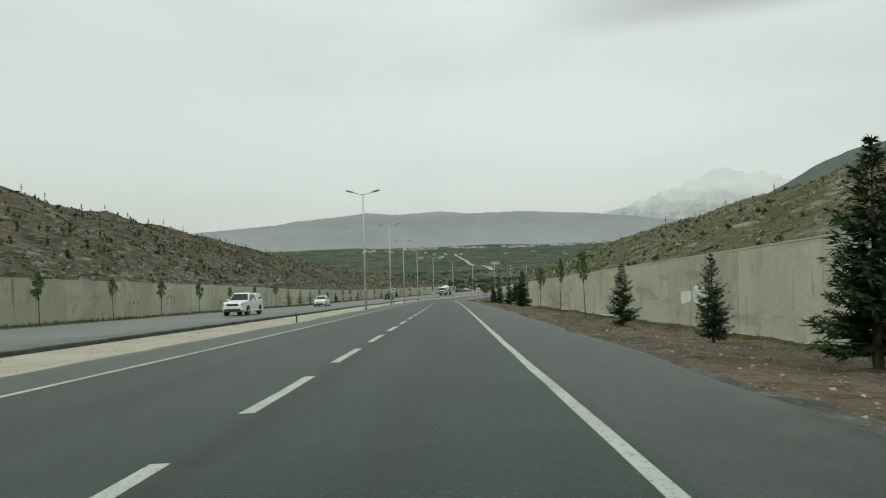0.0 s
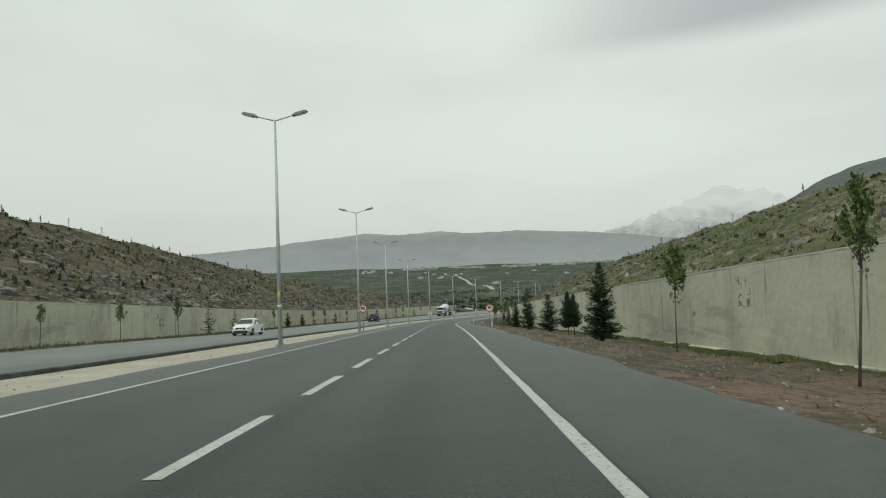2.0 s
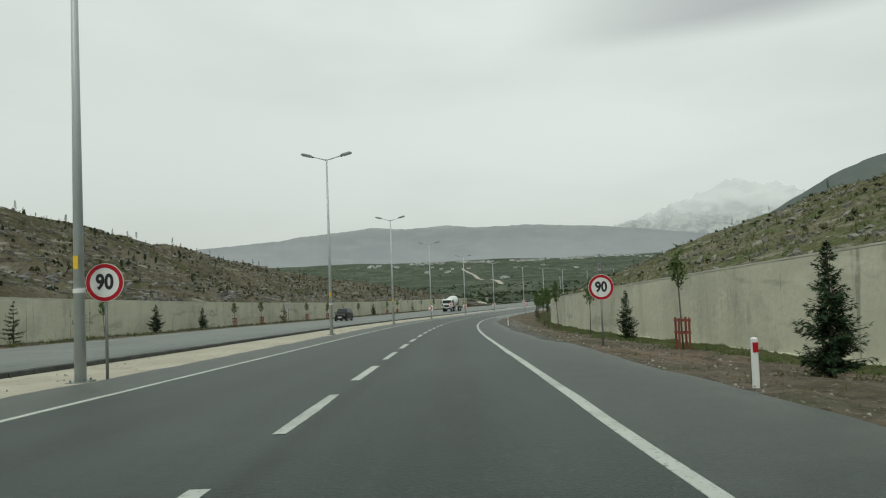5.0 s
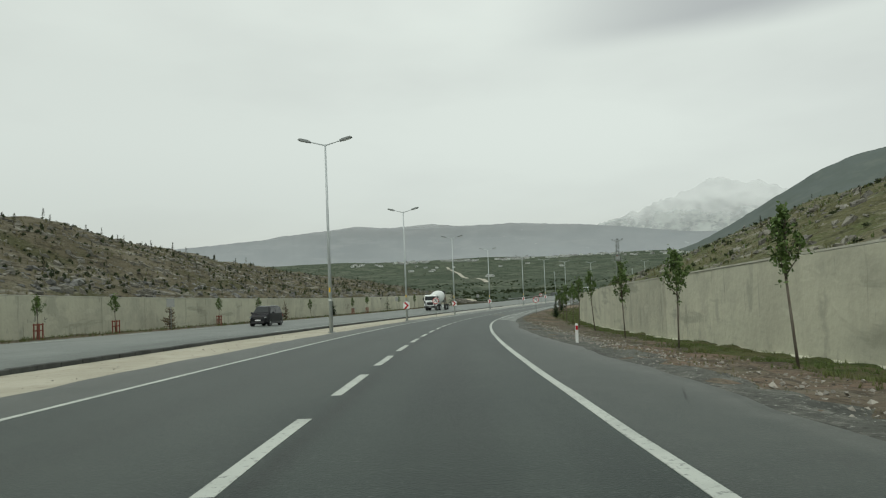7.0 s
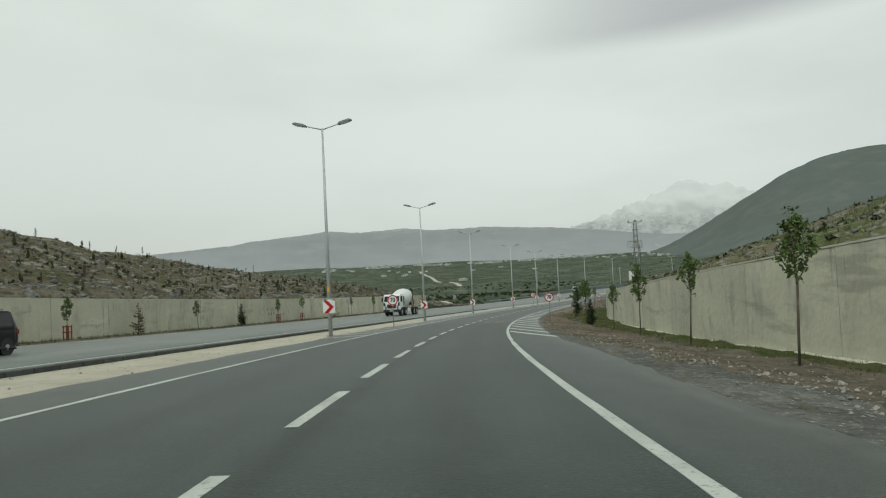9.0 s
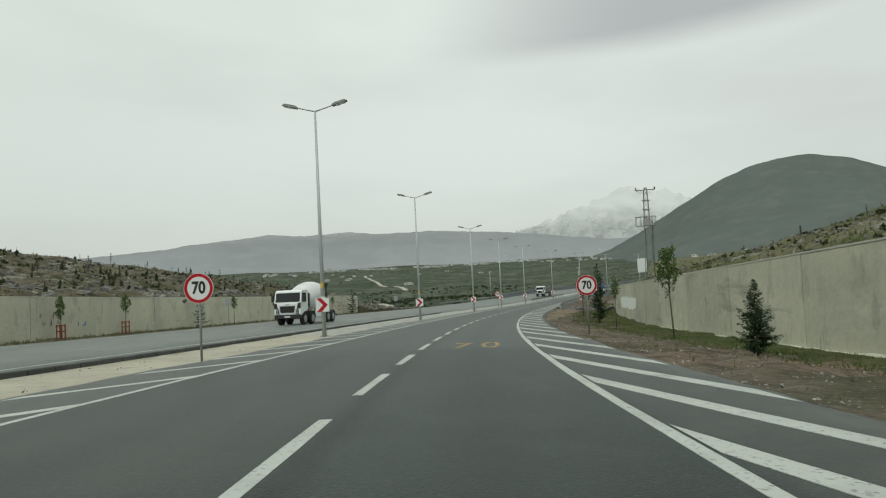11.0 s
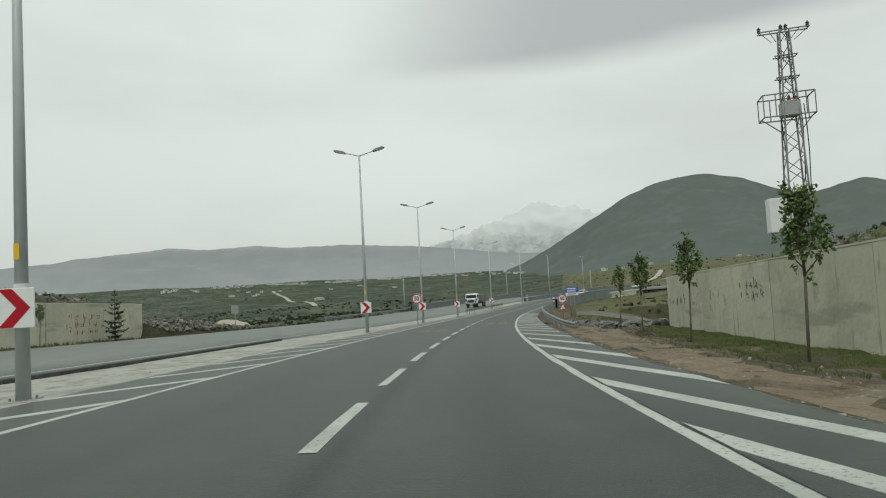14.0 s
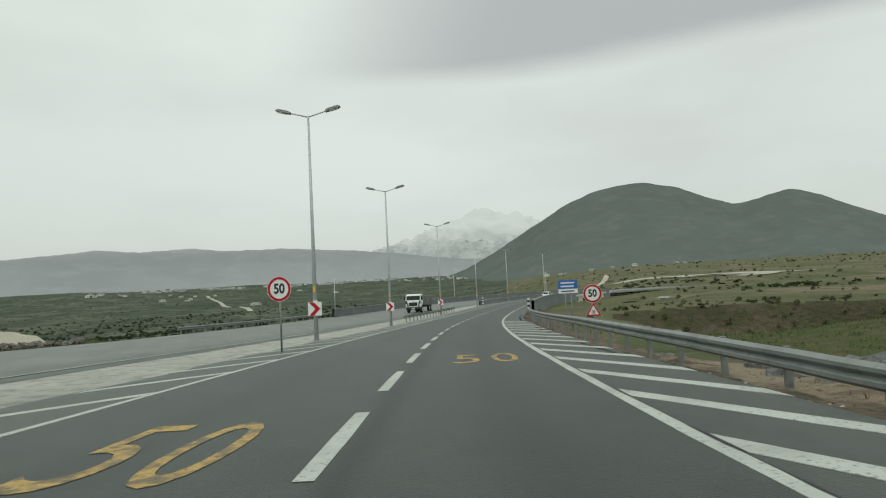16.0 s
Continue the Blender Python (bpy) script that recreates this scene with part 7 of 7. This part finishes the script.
# saplings set out in rows on the slopes
bm = bmesh.new()
tube(bm, (0, 0, -0.1), (0.02, 0.01, 1.0), 0.03, 0.012, 5)
STEM = bm_mesh("stem", bm, BARK)
TOPS = []
for k in range(3):
    rng2 = np.random.default_rng(300 + k)
    v, f = [], []
    for b in range(90 if k else 50):
        z = rng2.uniform(0.3, 1.05)
        a, r = rng2.uniform(0, 6.28), rng2.uniform(0.02, 0.24) * (1.25 - z)
        c = np.array([r * math.cos(a), r * math.sin(a), z])
        t = np.array([math.cos(a) * 0.07, math.sin(a) * 0.07, rng2.uniform(0.02, 0.1)])
        u = np.array([-math.sin(a), math.cos(a), 0]) * 0.03
        i = len(v)
        v += [c - u, c + t, c + u]
        f.append((i, i + 1, i + 2))
    TOPS.append(mesh_of("foliage", np.array(v), f, SHRUB))
for fn, seed, amp, s0, s1, label, cs, step in ((left_hill, 4.4, 0.85, 20, 284, "dark young sapling planted on the brown slope", (0.2, 0.36, 0.52, 0.68, 0.84, 0.985), 7.2), (right_hill, 7.9, 0.62, 10, 262, "dark young sapling planted on the grassy slope", (0.5, 0.99), 9.5)):
    for n, c in enumerate(cs):
        for s in np.arange(s0 + n * 2.3, s1, step):
            if tree_rng.random() < 0.22:
                continue
            p = on_hill(fn, s + tree_rng.normal(0, 0.9), min(c + tree_rng.normal(0, 0.02), 0.998), seed, amp)
            k = tree_rng.uniform(0.7, 1.45) * (1.0 if fn is left_hill else 0.62)
            ob = thing("sapling", label, "sapling", pose(*p, 0, tree_rng.normal(0, 5), tree_rng.uniform(0, 360)) @ Matrix.Diagonal((k * 0.95, k * 0.95, k, 1)), group="saplings on the slopes")
            part("stem", STEM, ob)
            part("foliage", TOPS[tree_rng.integers(3)], ob)


# verge details
def verge_places(rng, n, s0, s1, lo, hi, bias=None):
    out = []
    while len(out) < n:
        s, u = rng.uniform(s0, s1), rng.uniform(lo, hi)
        if bias is not None and not bias(s, u, rng):
            continue
        e, w = right_edge(s), wall_r(s)
        o = e + (w - e) * u
        pr = np.array(verge_r(s))
        out.append(at(s, o, np.interp(o, pr[:, 0], pr[:, 1])))
    return out


rng = np.random.default_rng(200)
p = verge_places(rng, 9000, -20, 270, 0.0, 1.0, lambda s, u, g: g.random() < 1.0 - 0.75 * u)
stuff("verge_stones", "loose pale stones and gravel on the verge", scatter("verge_stones", SMALL_ROCKS, p, np.clip(rng.lognormal(-3.05, 0.5, len(p)), 0.025, 0.12), PEBBLE, rng, 0.4))
p = [at(q, right_edge(q) + 2.4 * rng.random() ** 1.6, -0.14 - 0.03 * rng.random()) for q in rng.normal(140, 16, 5200)]
stuff("gravel_stones", "grey stones and broken pieces on the gravel", scatter("gravel_stones", SMALL_ROCKS, p, np.clip(rng.lognormal(-3.0, 0.5, len(p)), 0.03, 0.16), PEBBLE, rng, 0.3))
p = verge_places(rng, 170, -20, 270, 0.05, 0.95)
stuff("verge_rocks", "larger pale stones lying on the verge", scatter("verge_rocks", ROCKS, p, np.clip(rng.lognormal(-2.2, 0.35, len(p)), 0.06, 0.18), ROCK, rng, 0.4))
p = verge_places(rng, 33000, -20, 268, 0.25, 0.995, lambda s, u, g: (1 - u) * (wall_r(s) - right_edge(s)) < grass_edge(s) * g.uniform(0.5, 1.45))
stuff("verge_grass", "patches of fresh green grass along the wall's foot", scatter("verge_grass", TUFTS, p, rng.uniform(0.05, 0.17, len(p)), GRASS, rng, 0.2))
p = verge_places(rng, 7000, -20, 268, 0.12, 0.98, lambda s, u, g: noise.noise((s * 0.12, u * 3.0, 6.1)) > g.uniform(-0.2, 0.5))
stuff("verge_dry_grass", "sparse dry grass on the verge", scatter("verge_dry_grass", TUFTS, p, rng.uniform(0.04, 0.12, len(p)), GRASS_DRY, rng, 0.2))
lw = []
for k in range(2600):
    s = rng.uniform(-20, 274)
    lw.append(at(s, opp_edge(s) - 0.25 + (wall_l(s) - opp_edge(s) + 0.35) * rng.uniform(0.05, 1) ** 0.7, 0.1))
stuff("verge_weeds", "low weeds along the far wall's foot", scatter("verge_weeds", TUFTS, lw, rng.uniform(0.1, 0.3, len(lw)), GRASS_DRY, rng, 0.2))
lw = []
for k in range(2600):
    s = rng.uniform(-20, 274)
    lw.append(at(s, opp_edge(s) - 0.35 + (wall_l(s) - opp_edge(s) + 0.35) * rng.uniform(0.1, 1) ** 0.6, 0.1))
stuff("verge_weeds", "fresh green weeds along the far wall's foot", scatter("verge_weeds", TUFTS, lw, rng.uniform(0.1, 0.32, len(lw)), GRASS, rng, 0.2))
md = [at(rng.uniform(-20, 330), rng.uniform(-9.7, -6.2), -0.07) for _ in range(2200)]
stuff("median_stones", "small stones scattered on the median", scatter("median_stones", SMALL_ROCKS, md, np.clip(rng.lognormal(-3.3, 0.45, len(md)), 0.02, 0.1), PEBBLE, rng, 0.4))

# boulders and rubble at the wall's end and beyond the oncoming road
rb = []
for k in range(60):
    s, o = rng.uniform(263.5, 269.0) + (14 * rng.random() if k % 7 == 0 else 0), 7.4 + 5.2 * rng.random()
    rb.append(at(s, o, np.interp(o - right_edge(s), [0, 1.6, 3, 8, 16], [-0.1, -0.6, -1.0, -2.2, -4.0]) + 0.1))
for k in range(34):
    s, o = rng.uniform(260.3, 268.5), rng.uniform(6.5, 8.6)
    rb.append(at(s, o, -0.35 + rng.uniform(-0.1, 0.25)))
for k in range(40):
    s, o = rng.uniform(266.6, 270.5), rng.uniform(9.2, 13.0)
    rb.append(at(s, o, -0.6 + rng.uniform(-0.1, 0.3)))
stuff("boulders", "dark boulders heaped beside the guardrail", scatter("boulders", ROCKS, rb, np.concatenate([rng.uniform(0.45, 1.45, len(rb) - 74), rng.uniform(0.5, 1.1, 34), rng.uniform(0.45, 1.15, 40)]), ROCK_DARK, rng, 0.4))
rb = []
for k in range(2000):
    s = rng.uniform(275.2, 299)
    o = opp_edge(s) - 1.2 - abs(rng.normal(0, 3.2))
    u = np.clip((opp_edge(s) - 0.5 - o) / 9.0, 0, 1)
    rb.append(at(s, o, float(0.12 + 1.35 * math.sin(math.pi * min(u * 1.05, 1.0)) ** 1.2 * (1 - smooth((s - 281) / 13)) - 2.2 * smooth((u - 0.75) / 0.25)) + rng.uniform(-0.05, 0.25)))
bu, bv = np.meshgrid(np.arange(274.4, 301, 0.8), np.linspace(0, 1, 14), indexing="ij")
bo = np.vectorize(opp_edge)(bu) - 0.5 - 9.0 * bv
bh = (0.12 + 1.35 * np.sin(np.pi * np.clip(bv * 1.05, 0, 1)) ** 1.2 * (1 - smooth((bu - 281) / 13)) - 2.2 * smooth((bv - 0.75) / 0.25)) + fbm(bu, bo, 2.2, 3, 2.2) * 0.22
bh[:, 0] -= 0.7
bh[0] -= 1.6
berm = new("berm", grid_mesh("berm", at(bu, bo, bh), SCARP))
tagged(berm, "low earth berm under the rubble beyond the wall's end", "bank", kind="structure")
stuff("rubble", "heap of broken concrete and stone rubble", scatter("rubble", ROCKS + SMALL_ROCKS, rb, np.clip(rng.lognormal(-1.5, 0.55, len(rb)), 0.1, 0.9), ROCK, rng, 0.6))
bm = bmesh.new()
lathe(bm, [(2.6, -0.5), (2.3, 0.1), (1.5, 0.65), (0.7, 1.0), (0.15, 1.1)], 20)
for v in bm.verts:
    v.co += Vector((noise.noise(v.co * 1.3), noise.noise(v.co * 1.3 + Vector((5, 1, 2))), 0.5 * noise.noise(v.co * 1.1 + Vector((2, 9, 1))))) * 0.3
thing("sand_heap", "heap of pale sand beside the oncoming road", "heap", stand(302.5, -36.5, -0.3) @ Matrix.Diagonal((1.45, 1.45, 1.4, 1)), kind="stuff", me=bm_mesh("sand_heap", bm, SAND, True))

# ---- marks on the walls ----
def wall_mark(name, label, mat, parent, offset, side, s, h, w, t, tilt=0.0):
    """A thin painted bar lying on a wall's face."""
    a, b = at(s - w / 2, offset(s - w / 2) - side * 0.024, h), at(s + w / 2, offset(s + w / 2) - side * 0.024, h)
    up = np.array([0, 0, t / 2])
    d = np.array([0, 0, tilt])
    v = [a - up - d, b - up + d, b + up + d, a + up - d]
    n = np.cross(b - a, [0, 0, 1.0])
    n = n / np.linalg.norm(n) * 0.02 * side
    v += [q + n for q in v]
    f = [(0, 1, 2, 3), (7, 6, 5, 4), (0, 4, 5, 1), (1, 5, 6, 2), (2, 6, 7, 3), (3, 7, 4, 0)]
    ob = new(name, mesh_of(name, v, f, mat))
    ob.parent = parent
    return tagged(ob, label)


rng = np.random.default_rng(400)


def scrawl(parent, offset, side, s, h, rows, cols, mat, size=1.0):
    """Rows of sprayed strokes, too faded to read."""
    for r in range(rows):
        for c in range(cols):
            q, up, k = s + c * 0.55 * size + rng.normal(0, 0.07), h + r * 0.42 * size + rng.normal(0, 0.04), size * rng.uniform(0.7, 1.25)
            for e in range(rng.integers(2, 5)):
                thin = rng.uniform(0.022, 0.04) * size
                if rng.random() < 0.5:
                    extent = thin, rng.uniform(0.16, 0.32) * k, 0.0
                else:
                    extent = rng.uniform(0.12, 0.28) * k, thin, rng.normal(0, 0.06)
                wall_mark("graffiti_bar", "faded sprayed lettering", mat, parent, offset, side, q + rng.uniform(-0.15, 0.15) * k, up + rng.uniform(-0.11, 0.11) * k, *extent)


for s, h, rows, cols, mat, size in ((31.0, 1.0, 2, 3, GRAFFITI_RED, 1.2), (47.0, 1.3, 1, 3, GRAFFITI, 1.2), (54.0, 1.2, 2, 3, GRAFFITI, 1.2), (86.0, 1.3, 2, 3, GRAFFITI, 1.2), (121.0, 1.35, 2, 4, GRAFFITI, 1.4), (144.0, 1.5, 2, 4, GRAFFITI, 1.2), (149.0, 1.35, 1, 3, GRAFFITI, 1.2), (214.0, 1.2, 2, 3, GRAFFITI, 1.2), (217.0, 1.0, 1, 2, SIGN_BLUE, 1.2), (266.4, 0.95, 3, 5, GRAFFITI_RED, 1.25), (270.6, 0.9, 1, 2, GRAFFITI, 1.5)):
    scrawl(wall_left, wall_l, -1, s, h, rows, cols, mat, size)
for s, h, rows, cols, mat, size in ((50.5, 1.1, 3, 2, GRAFFITI, 1.0), (55.3, 0.75, 1, 1, GRAFFITI, 1.0), (152.0, 1.05, 1, 3, GRAFFITI, 1.0), (251.0, 1.25, 2, 5, GRAFFITI, 1.0), (255.6, 0.8, 2, 4, CONCRETE_CAP, 1.2), (259.4, 1.0, 2, 4, CONCRETE_CAP, 1.2), (262.6, 1.1, 1, 2, GRAFFITI, 1.5), (264.4, 0.95, 1, 4, GRAFFITI, 1.7)):
    scrawl(wall_right, wall_r, 1, s, h, rows, cols, mat, size)


def lime_patch(s, w, h, t):
    """A small ragged brushed patch on the wall by the verge."""
    u = np.linspace(-1, 1, 15)
    edge = np.sqrt(np.maximum(1 - np.abs(u) ** 24, 0.02))
    rows = []
    for k, e in zip(u, edge):
        a, b = h - t / 2 * e * (1 + 0.4 * noise.noise((k * 3.7, s, 1.0))), h + t / 2 * e * (1 + 0.3 * noise.noise((k * 4.3, s, 5.0)))
        o = wall_r(s + k * w / 2)
        rows.append(at(np.full(4, s + k * w / 2), [o - 0.015, o - 0.024, o - 0.024, o - 0.015], [a, a, b, b]))
    ob = new("whitewash", grid_mesh("whitewash", np.stack(rows), LIME, False))
    ob.parent = wall_right
    return tagged(ob, "small white brushed patch on the wall")


lime_patch(24.5, 1.2, 0.77, 0.52)
lime_patch(22.8, 1.7, 0.84, 0.74)
me = text_mesh("graffiti_word", "BOKE", 0.62, GRAFFITI_FADED, 0.002, -0.012)
ob = new("graffiti_word", me)
ob.parent = wall_right
a, b = at(22.2, wall_r(22.2) - 0.04, 0.84), at(23.4, wall_r(23.4) - 0.04, 0.84)
ob.matrix_world = pose(*((a + b) / 2), 90, 0, math.degrees(math.atan2(a[1] - b[1], a[0] - b[0]))) @ Matrix.Diagonal((0.85, 1, 1, 1))
tagged(ob, "grey sprayed letters on a white patch")
st = np.arange(228.5, 241.6, 0.12)
low = [0.42 + 0.22 * noise.noise((q * 0.5, 1.0, 3.0)) + 0.16 * noise.noise((q * 2.6, 4.0, 1.0)) for q in st]
top = [1.42 + 0.3 * noise.noise((q * 0.35, 8.0, 2.0)) + 0.2 * noise.noise((q * 1.7, 2.0, 9.0)) + 0.1 * noise.noise((q * 6.0, 2.0, 5.0)) for q in st]
taper = np.clip(np.minimum(st - 228.5, 241.6 - st) / 0.35, 0.05, 1)
rows = np.stack([at(np.full(4, q), [wall_r(q) - 0.02, wall_r(q) - 0.028, wall_r(q) - 0.028, wall_r(q) - 0.02], [m_ - (m_ - a) * k, m_ - (m_ - a) * k, m_ + (b - m_) * k, m_ + (b - m_) * k]) for q, a, b, k, m_ in zip(st, low, top, taper, [(a + b) / 2 for a, b in zip(low, top)])])
ob = new("whitewash", grid_mesh("whitewash", rows, LIME, False))
ob.parent = wall_right
tagged(ob, "ragged patch of white lime wash on the wall")

# ---- the valley: shrubs, tracks and a village far off ----
rng = np.random.default_rng(500)
sh, sz = [], []
while len(sh) < 9000:
    az, r = math.radians(rng.uniform(-40, 62)), 170 * (4200 / 170) ** rng.uniform(0, 1)
    x, y = END_X + r * math.sin(az), END_Y + r * math.cos(az)
    dense = 0.8 if math.degrees(az) < 16 and r < 1500 else (0.45 if math.degrees(az) < 25 else 0.12)
    if noise.noise((x * 0.006, y * 0.006, 3.3)) + noise.noise((x * 0.03, y * 0.03, 1.3)) * 0.6 + dense - 0.55 < rng.uniform(-0.3, 0.5):
        continue
    sh.append((x, y))
    sz.append(rng.uniform(0.8, 2.6) * (1 + r / 2200) * (1.3 if dense > 0.7 else 0.7))
while len(sh) < 14500:
    az, r = math.radians(rng.uniform(-48, 14)), rng.uniform(75, 420)
    x, y = END_X + r * math.sin(az), END_Y + r * math.cos(az)
    if noise.noise((x * 0.02, y * 0.02, 5.3)) > rng.uniform(-0.45, 0.35):
        sh.append((x, y))
        sz.append(rng.uniform(1.0, 3.6))
xy = np.array(sh)
so_s, so_o = along(xy[:, 0], xy[:, 1])
clear = (np.abs(so_o) > 36) | (so_s < 250)
z = sheet(xy[:, 0], xy[:, 1])
pts = np.column_stack([xy, z - 0.3])[clear]
stuff("valley_shrubs", "dark trees and shrubs over the valley", scatter("valley_shrubs", CLUMPS, pts, np.array(sz)[clear], SHRUB, rng, 0.1, np.array([1.2, 1.2, 0.8])))


# bushes on the overgrown bank and along the field's upper edge
rng = np.random.default_rng(520)
bx = []
for k in range(150):
    az, r = math.radians(rng.uniform(34, 62)), rng.uniform(84, 100)
    bx.append((END_X + r * math.sin(az), END_Y + r * math.cos(az)))
for k in range(700):
    az, r = math.radians(rng.uniform(30, 64)), 130 * (1500 / 130) ** rng.random()
    if noise.noise((math.degrees(az) * 0.3, r * 0.004, 7.7)) > rng.uniform(-0.5, 0.5):
        bx.append((END_X + r * math.sin(az), END_Y + r * math.cos(az)))
bx = np.array(bx)
near = np.hypot(bx[:, 0] - END_X, bx[:, 1] - END_Y)
stuff("bank_bushes", "low dark bushes on the overgrown bank and field", scatter("bank_bushes", CLUMPS, np.column_stack([bx, sheet(bx[:, 0], bx[:, 1]) - 0.1]), rng.uniform(0.25, 0.8, len(bx)) * (1 + np.maximum(near - 110, 0) / 260), BUSH, rng, 0.1))
mg = []
while len(mg) < 5000:
    x, y = END_X + rng.uniform(24, 66), END_Y + rng.uniform(8, 52)
    if math.hypot(x - END_X, y - END_Y) < 70:
        mg.append((x, y))
mg = np.array(mg)
stuff("mound_grass", "green and dry grass on the mound beside the road", scatter("mound_grass", TUFTS, np.column_stack([mg, sheet(mg[:, 0], mg[:, 1])]), rng.uniform(0.10, 0.28, len(mg)), GRASS, rng, 0.2))


def far_place(az, r):
    x, y = END_X + r * math.sin(radians(az)), END_Y + r * math.cos(radians(az))
    return x, y, land_z(x, y)


def track(name, label, line, width):
    pts = []
    u = np.linspace(0, 1, 60)
    k = np.linspace(0, 1, len(line))
    az, r = np.interp(u, k, [a for a, _ in line]), np.interp(u, k, [b for _, b in line])
    az = az + 0.12 * np.sin(u * 14)
    x, y = END_X + r * np.sin(np.radians(az)), END_Y + r * np.cos(np.radians(az))
    dx, dy = np.gradient(x), np.gradient(y)
    n = np.hypot(dx, dy)
    rows = []
    for w in (-width / 2, width / 2):
        px, py = x - dy / n * w, y + dx / n * w
        rows.append(np.stack([px, py, sheet(px, py) + 0.25 + r * 0.0006], -1))
    tagged(new(name, grid_mesh(name, np.stack(rows), TRACK)), label, "track", kind="structure")


track("track_valley", "pale winding dirt track on the far slope", [(4.0, 1500), (3.4, 1750), (1.8, 2000), (1.2, 2400), (0.4, 2900)], 13)
track("track_hill", "pale dirt track across the brown field", [(33, 300), (34.3, 380), (35.2, 520), (36.1, 780), (35.5, 900)], 6)
track("track_field", "pale bare strip in the brown field", [(42.3, 450), (44.5, 520), (47.5, 480)], 105)
track("track_low", "pale dirt track in the low field", [(37.2, 132), (38.1, 136), (40.0, 140), (41.5, 150)], 2.5)


def house(x, y, z, w, d, h, turn, label):
    ob = thing("house", label, "house", pose(x, y, z - 1.0, 0, 0, turn), group="houses of the far village")
    bm = bmesh.new()
    box(bm, -w / 2, w / 2, -d / 2, d / 2, 0, h + 1)
    part("wall", bm_mesh("wall", bm, HOUSE_WALL), ob)
    bm = bmesh.new()
    slab(bm, [(-w / 2 - 0.6, h + 1.0), (w / 2 + 0.6, h + 1.0), (w * 0.2, h + 1.0 + w * 0.12), (-w * 0.2, h + 1.0 + w * 0.12)], -d / 2 - 0.6, d / 2 + 0.6)
    part("roof", bm_mesh("roof", bm, HOUSE_ROOF), ob)
    for x2 in (-w * 0.28, w * 0.28):
        bm = bmesh.new()
        box(bm, x2 - w * 0.09, x2 + w * 0.09, -d / 2 - 0.12, -d / 2 + 0.1, h * 0.45 + 1, h * 0.75 + 1)
        part("window", bm_mesh("window", bm, CAR_GLASS), ob)


rng = np.random.default_rng(600)
for az0, az1, r0, r1, n in ((-4.5, -1, 3380, 3600, 40), (0, 3.5, 3430, 3640, 40), (5, 9, 3420, 3640, 44), (10, 17, 3400, 3640, 56), (17, 26, 3200, 3500, 26), (30, 44, 2000, 2300, 8), (-9, -5, 3000, 3300, 8), (-4, 12, 2500, 3000, 10)):
    for k in range(n):
        x, y, z = far_place(rng.uniform(az0, az1), rng.uniform(r0, r1))
        w = rng.uniform(11, 24)
        house(x, y, z, w, rng.uniform(8, 13), rng.uniform(4, 8.5), rng.uniform(-35, 35), "small pale house in the far village")
x, y, z = far_place(4.5, 1950)
house(x, y, z, 30, 9, 4.5, 12, "long white building alone on the far slope")
x, y, z = far_place(40.7, 152)
house(x, y, z, 2.8, 1.6, 1.0, 20, "small white shed in the brown field")

# far lamp posts and poles by the road beyond the bridge
def far_pole(s, o, height, label):
    ob = thing("utility_pole", label, "pole", stand(s, o, -3.0), group="far poles")
    bm = bmesh.new()
    tube(bm, (0, 0, -2), (0, 0, height), 0.14, 0.09, 8)
    part("pole", bm_mesh("pole", bm, POLE_GREY, True), ob)
    bm = bmesh.new()
    tube(bm, (-0.8, 0, height - 0.4), (0.8, 0, height - 0.4), 0.06, n=6)
    part("crossarm", bm_mesh("crossarm", bm, POLE_GREY), ob)


for s, o in ((420, -70), (455, -60), (486, -52)):
    far_pole(s, o, 11.5, "grey concrete utility pole in the valley")
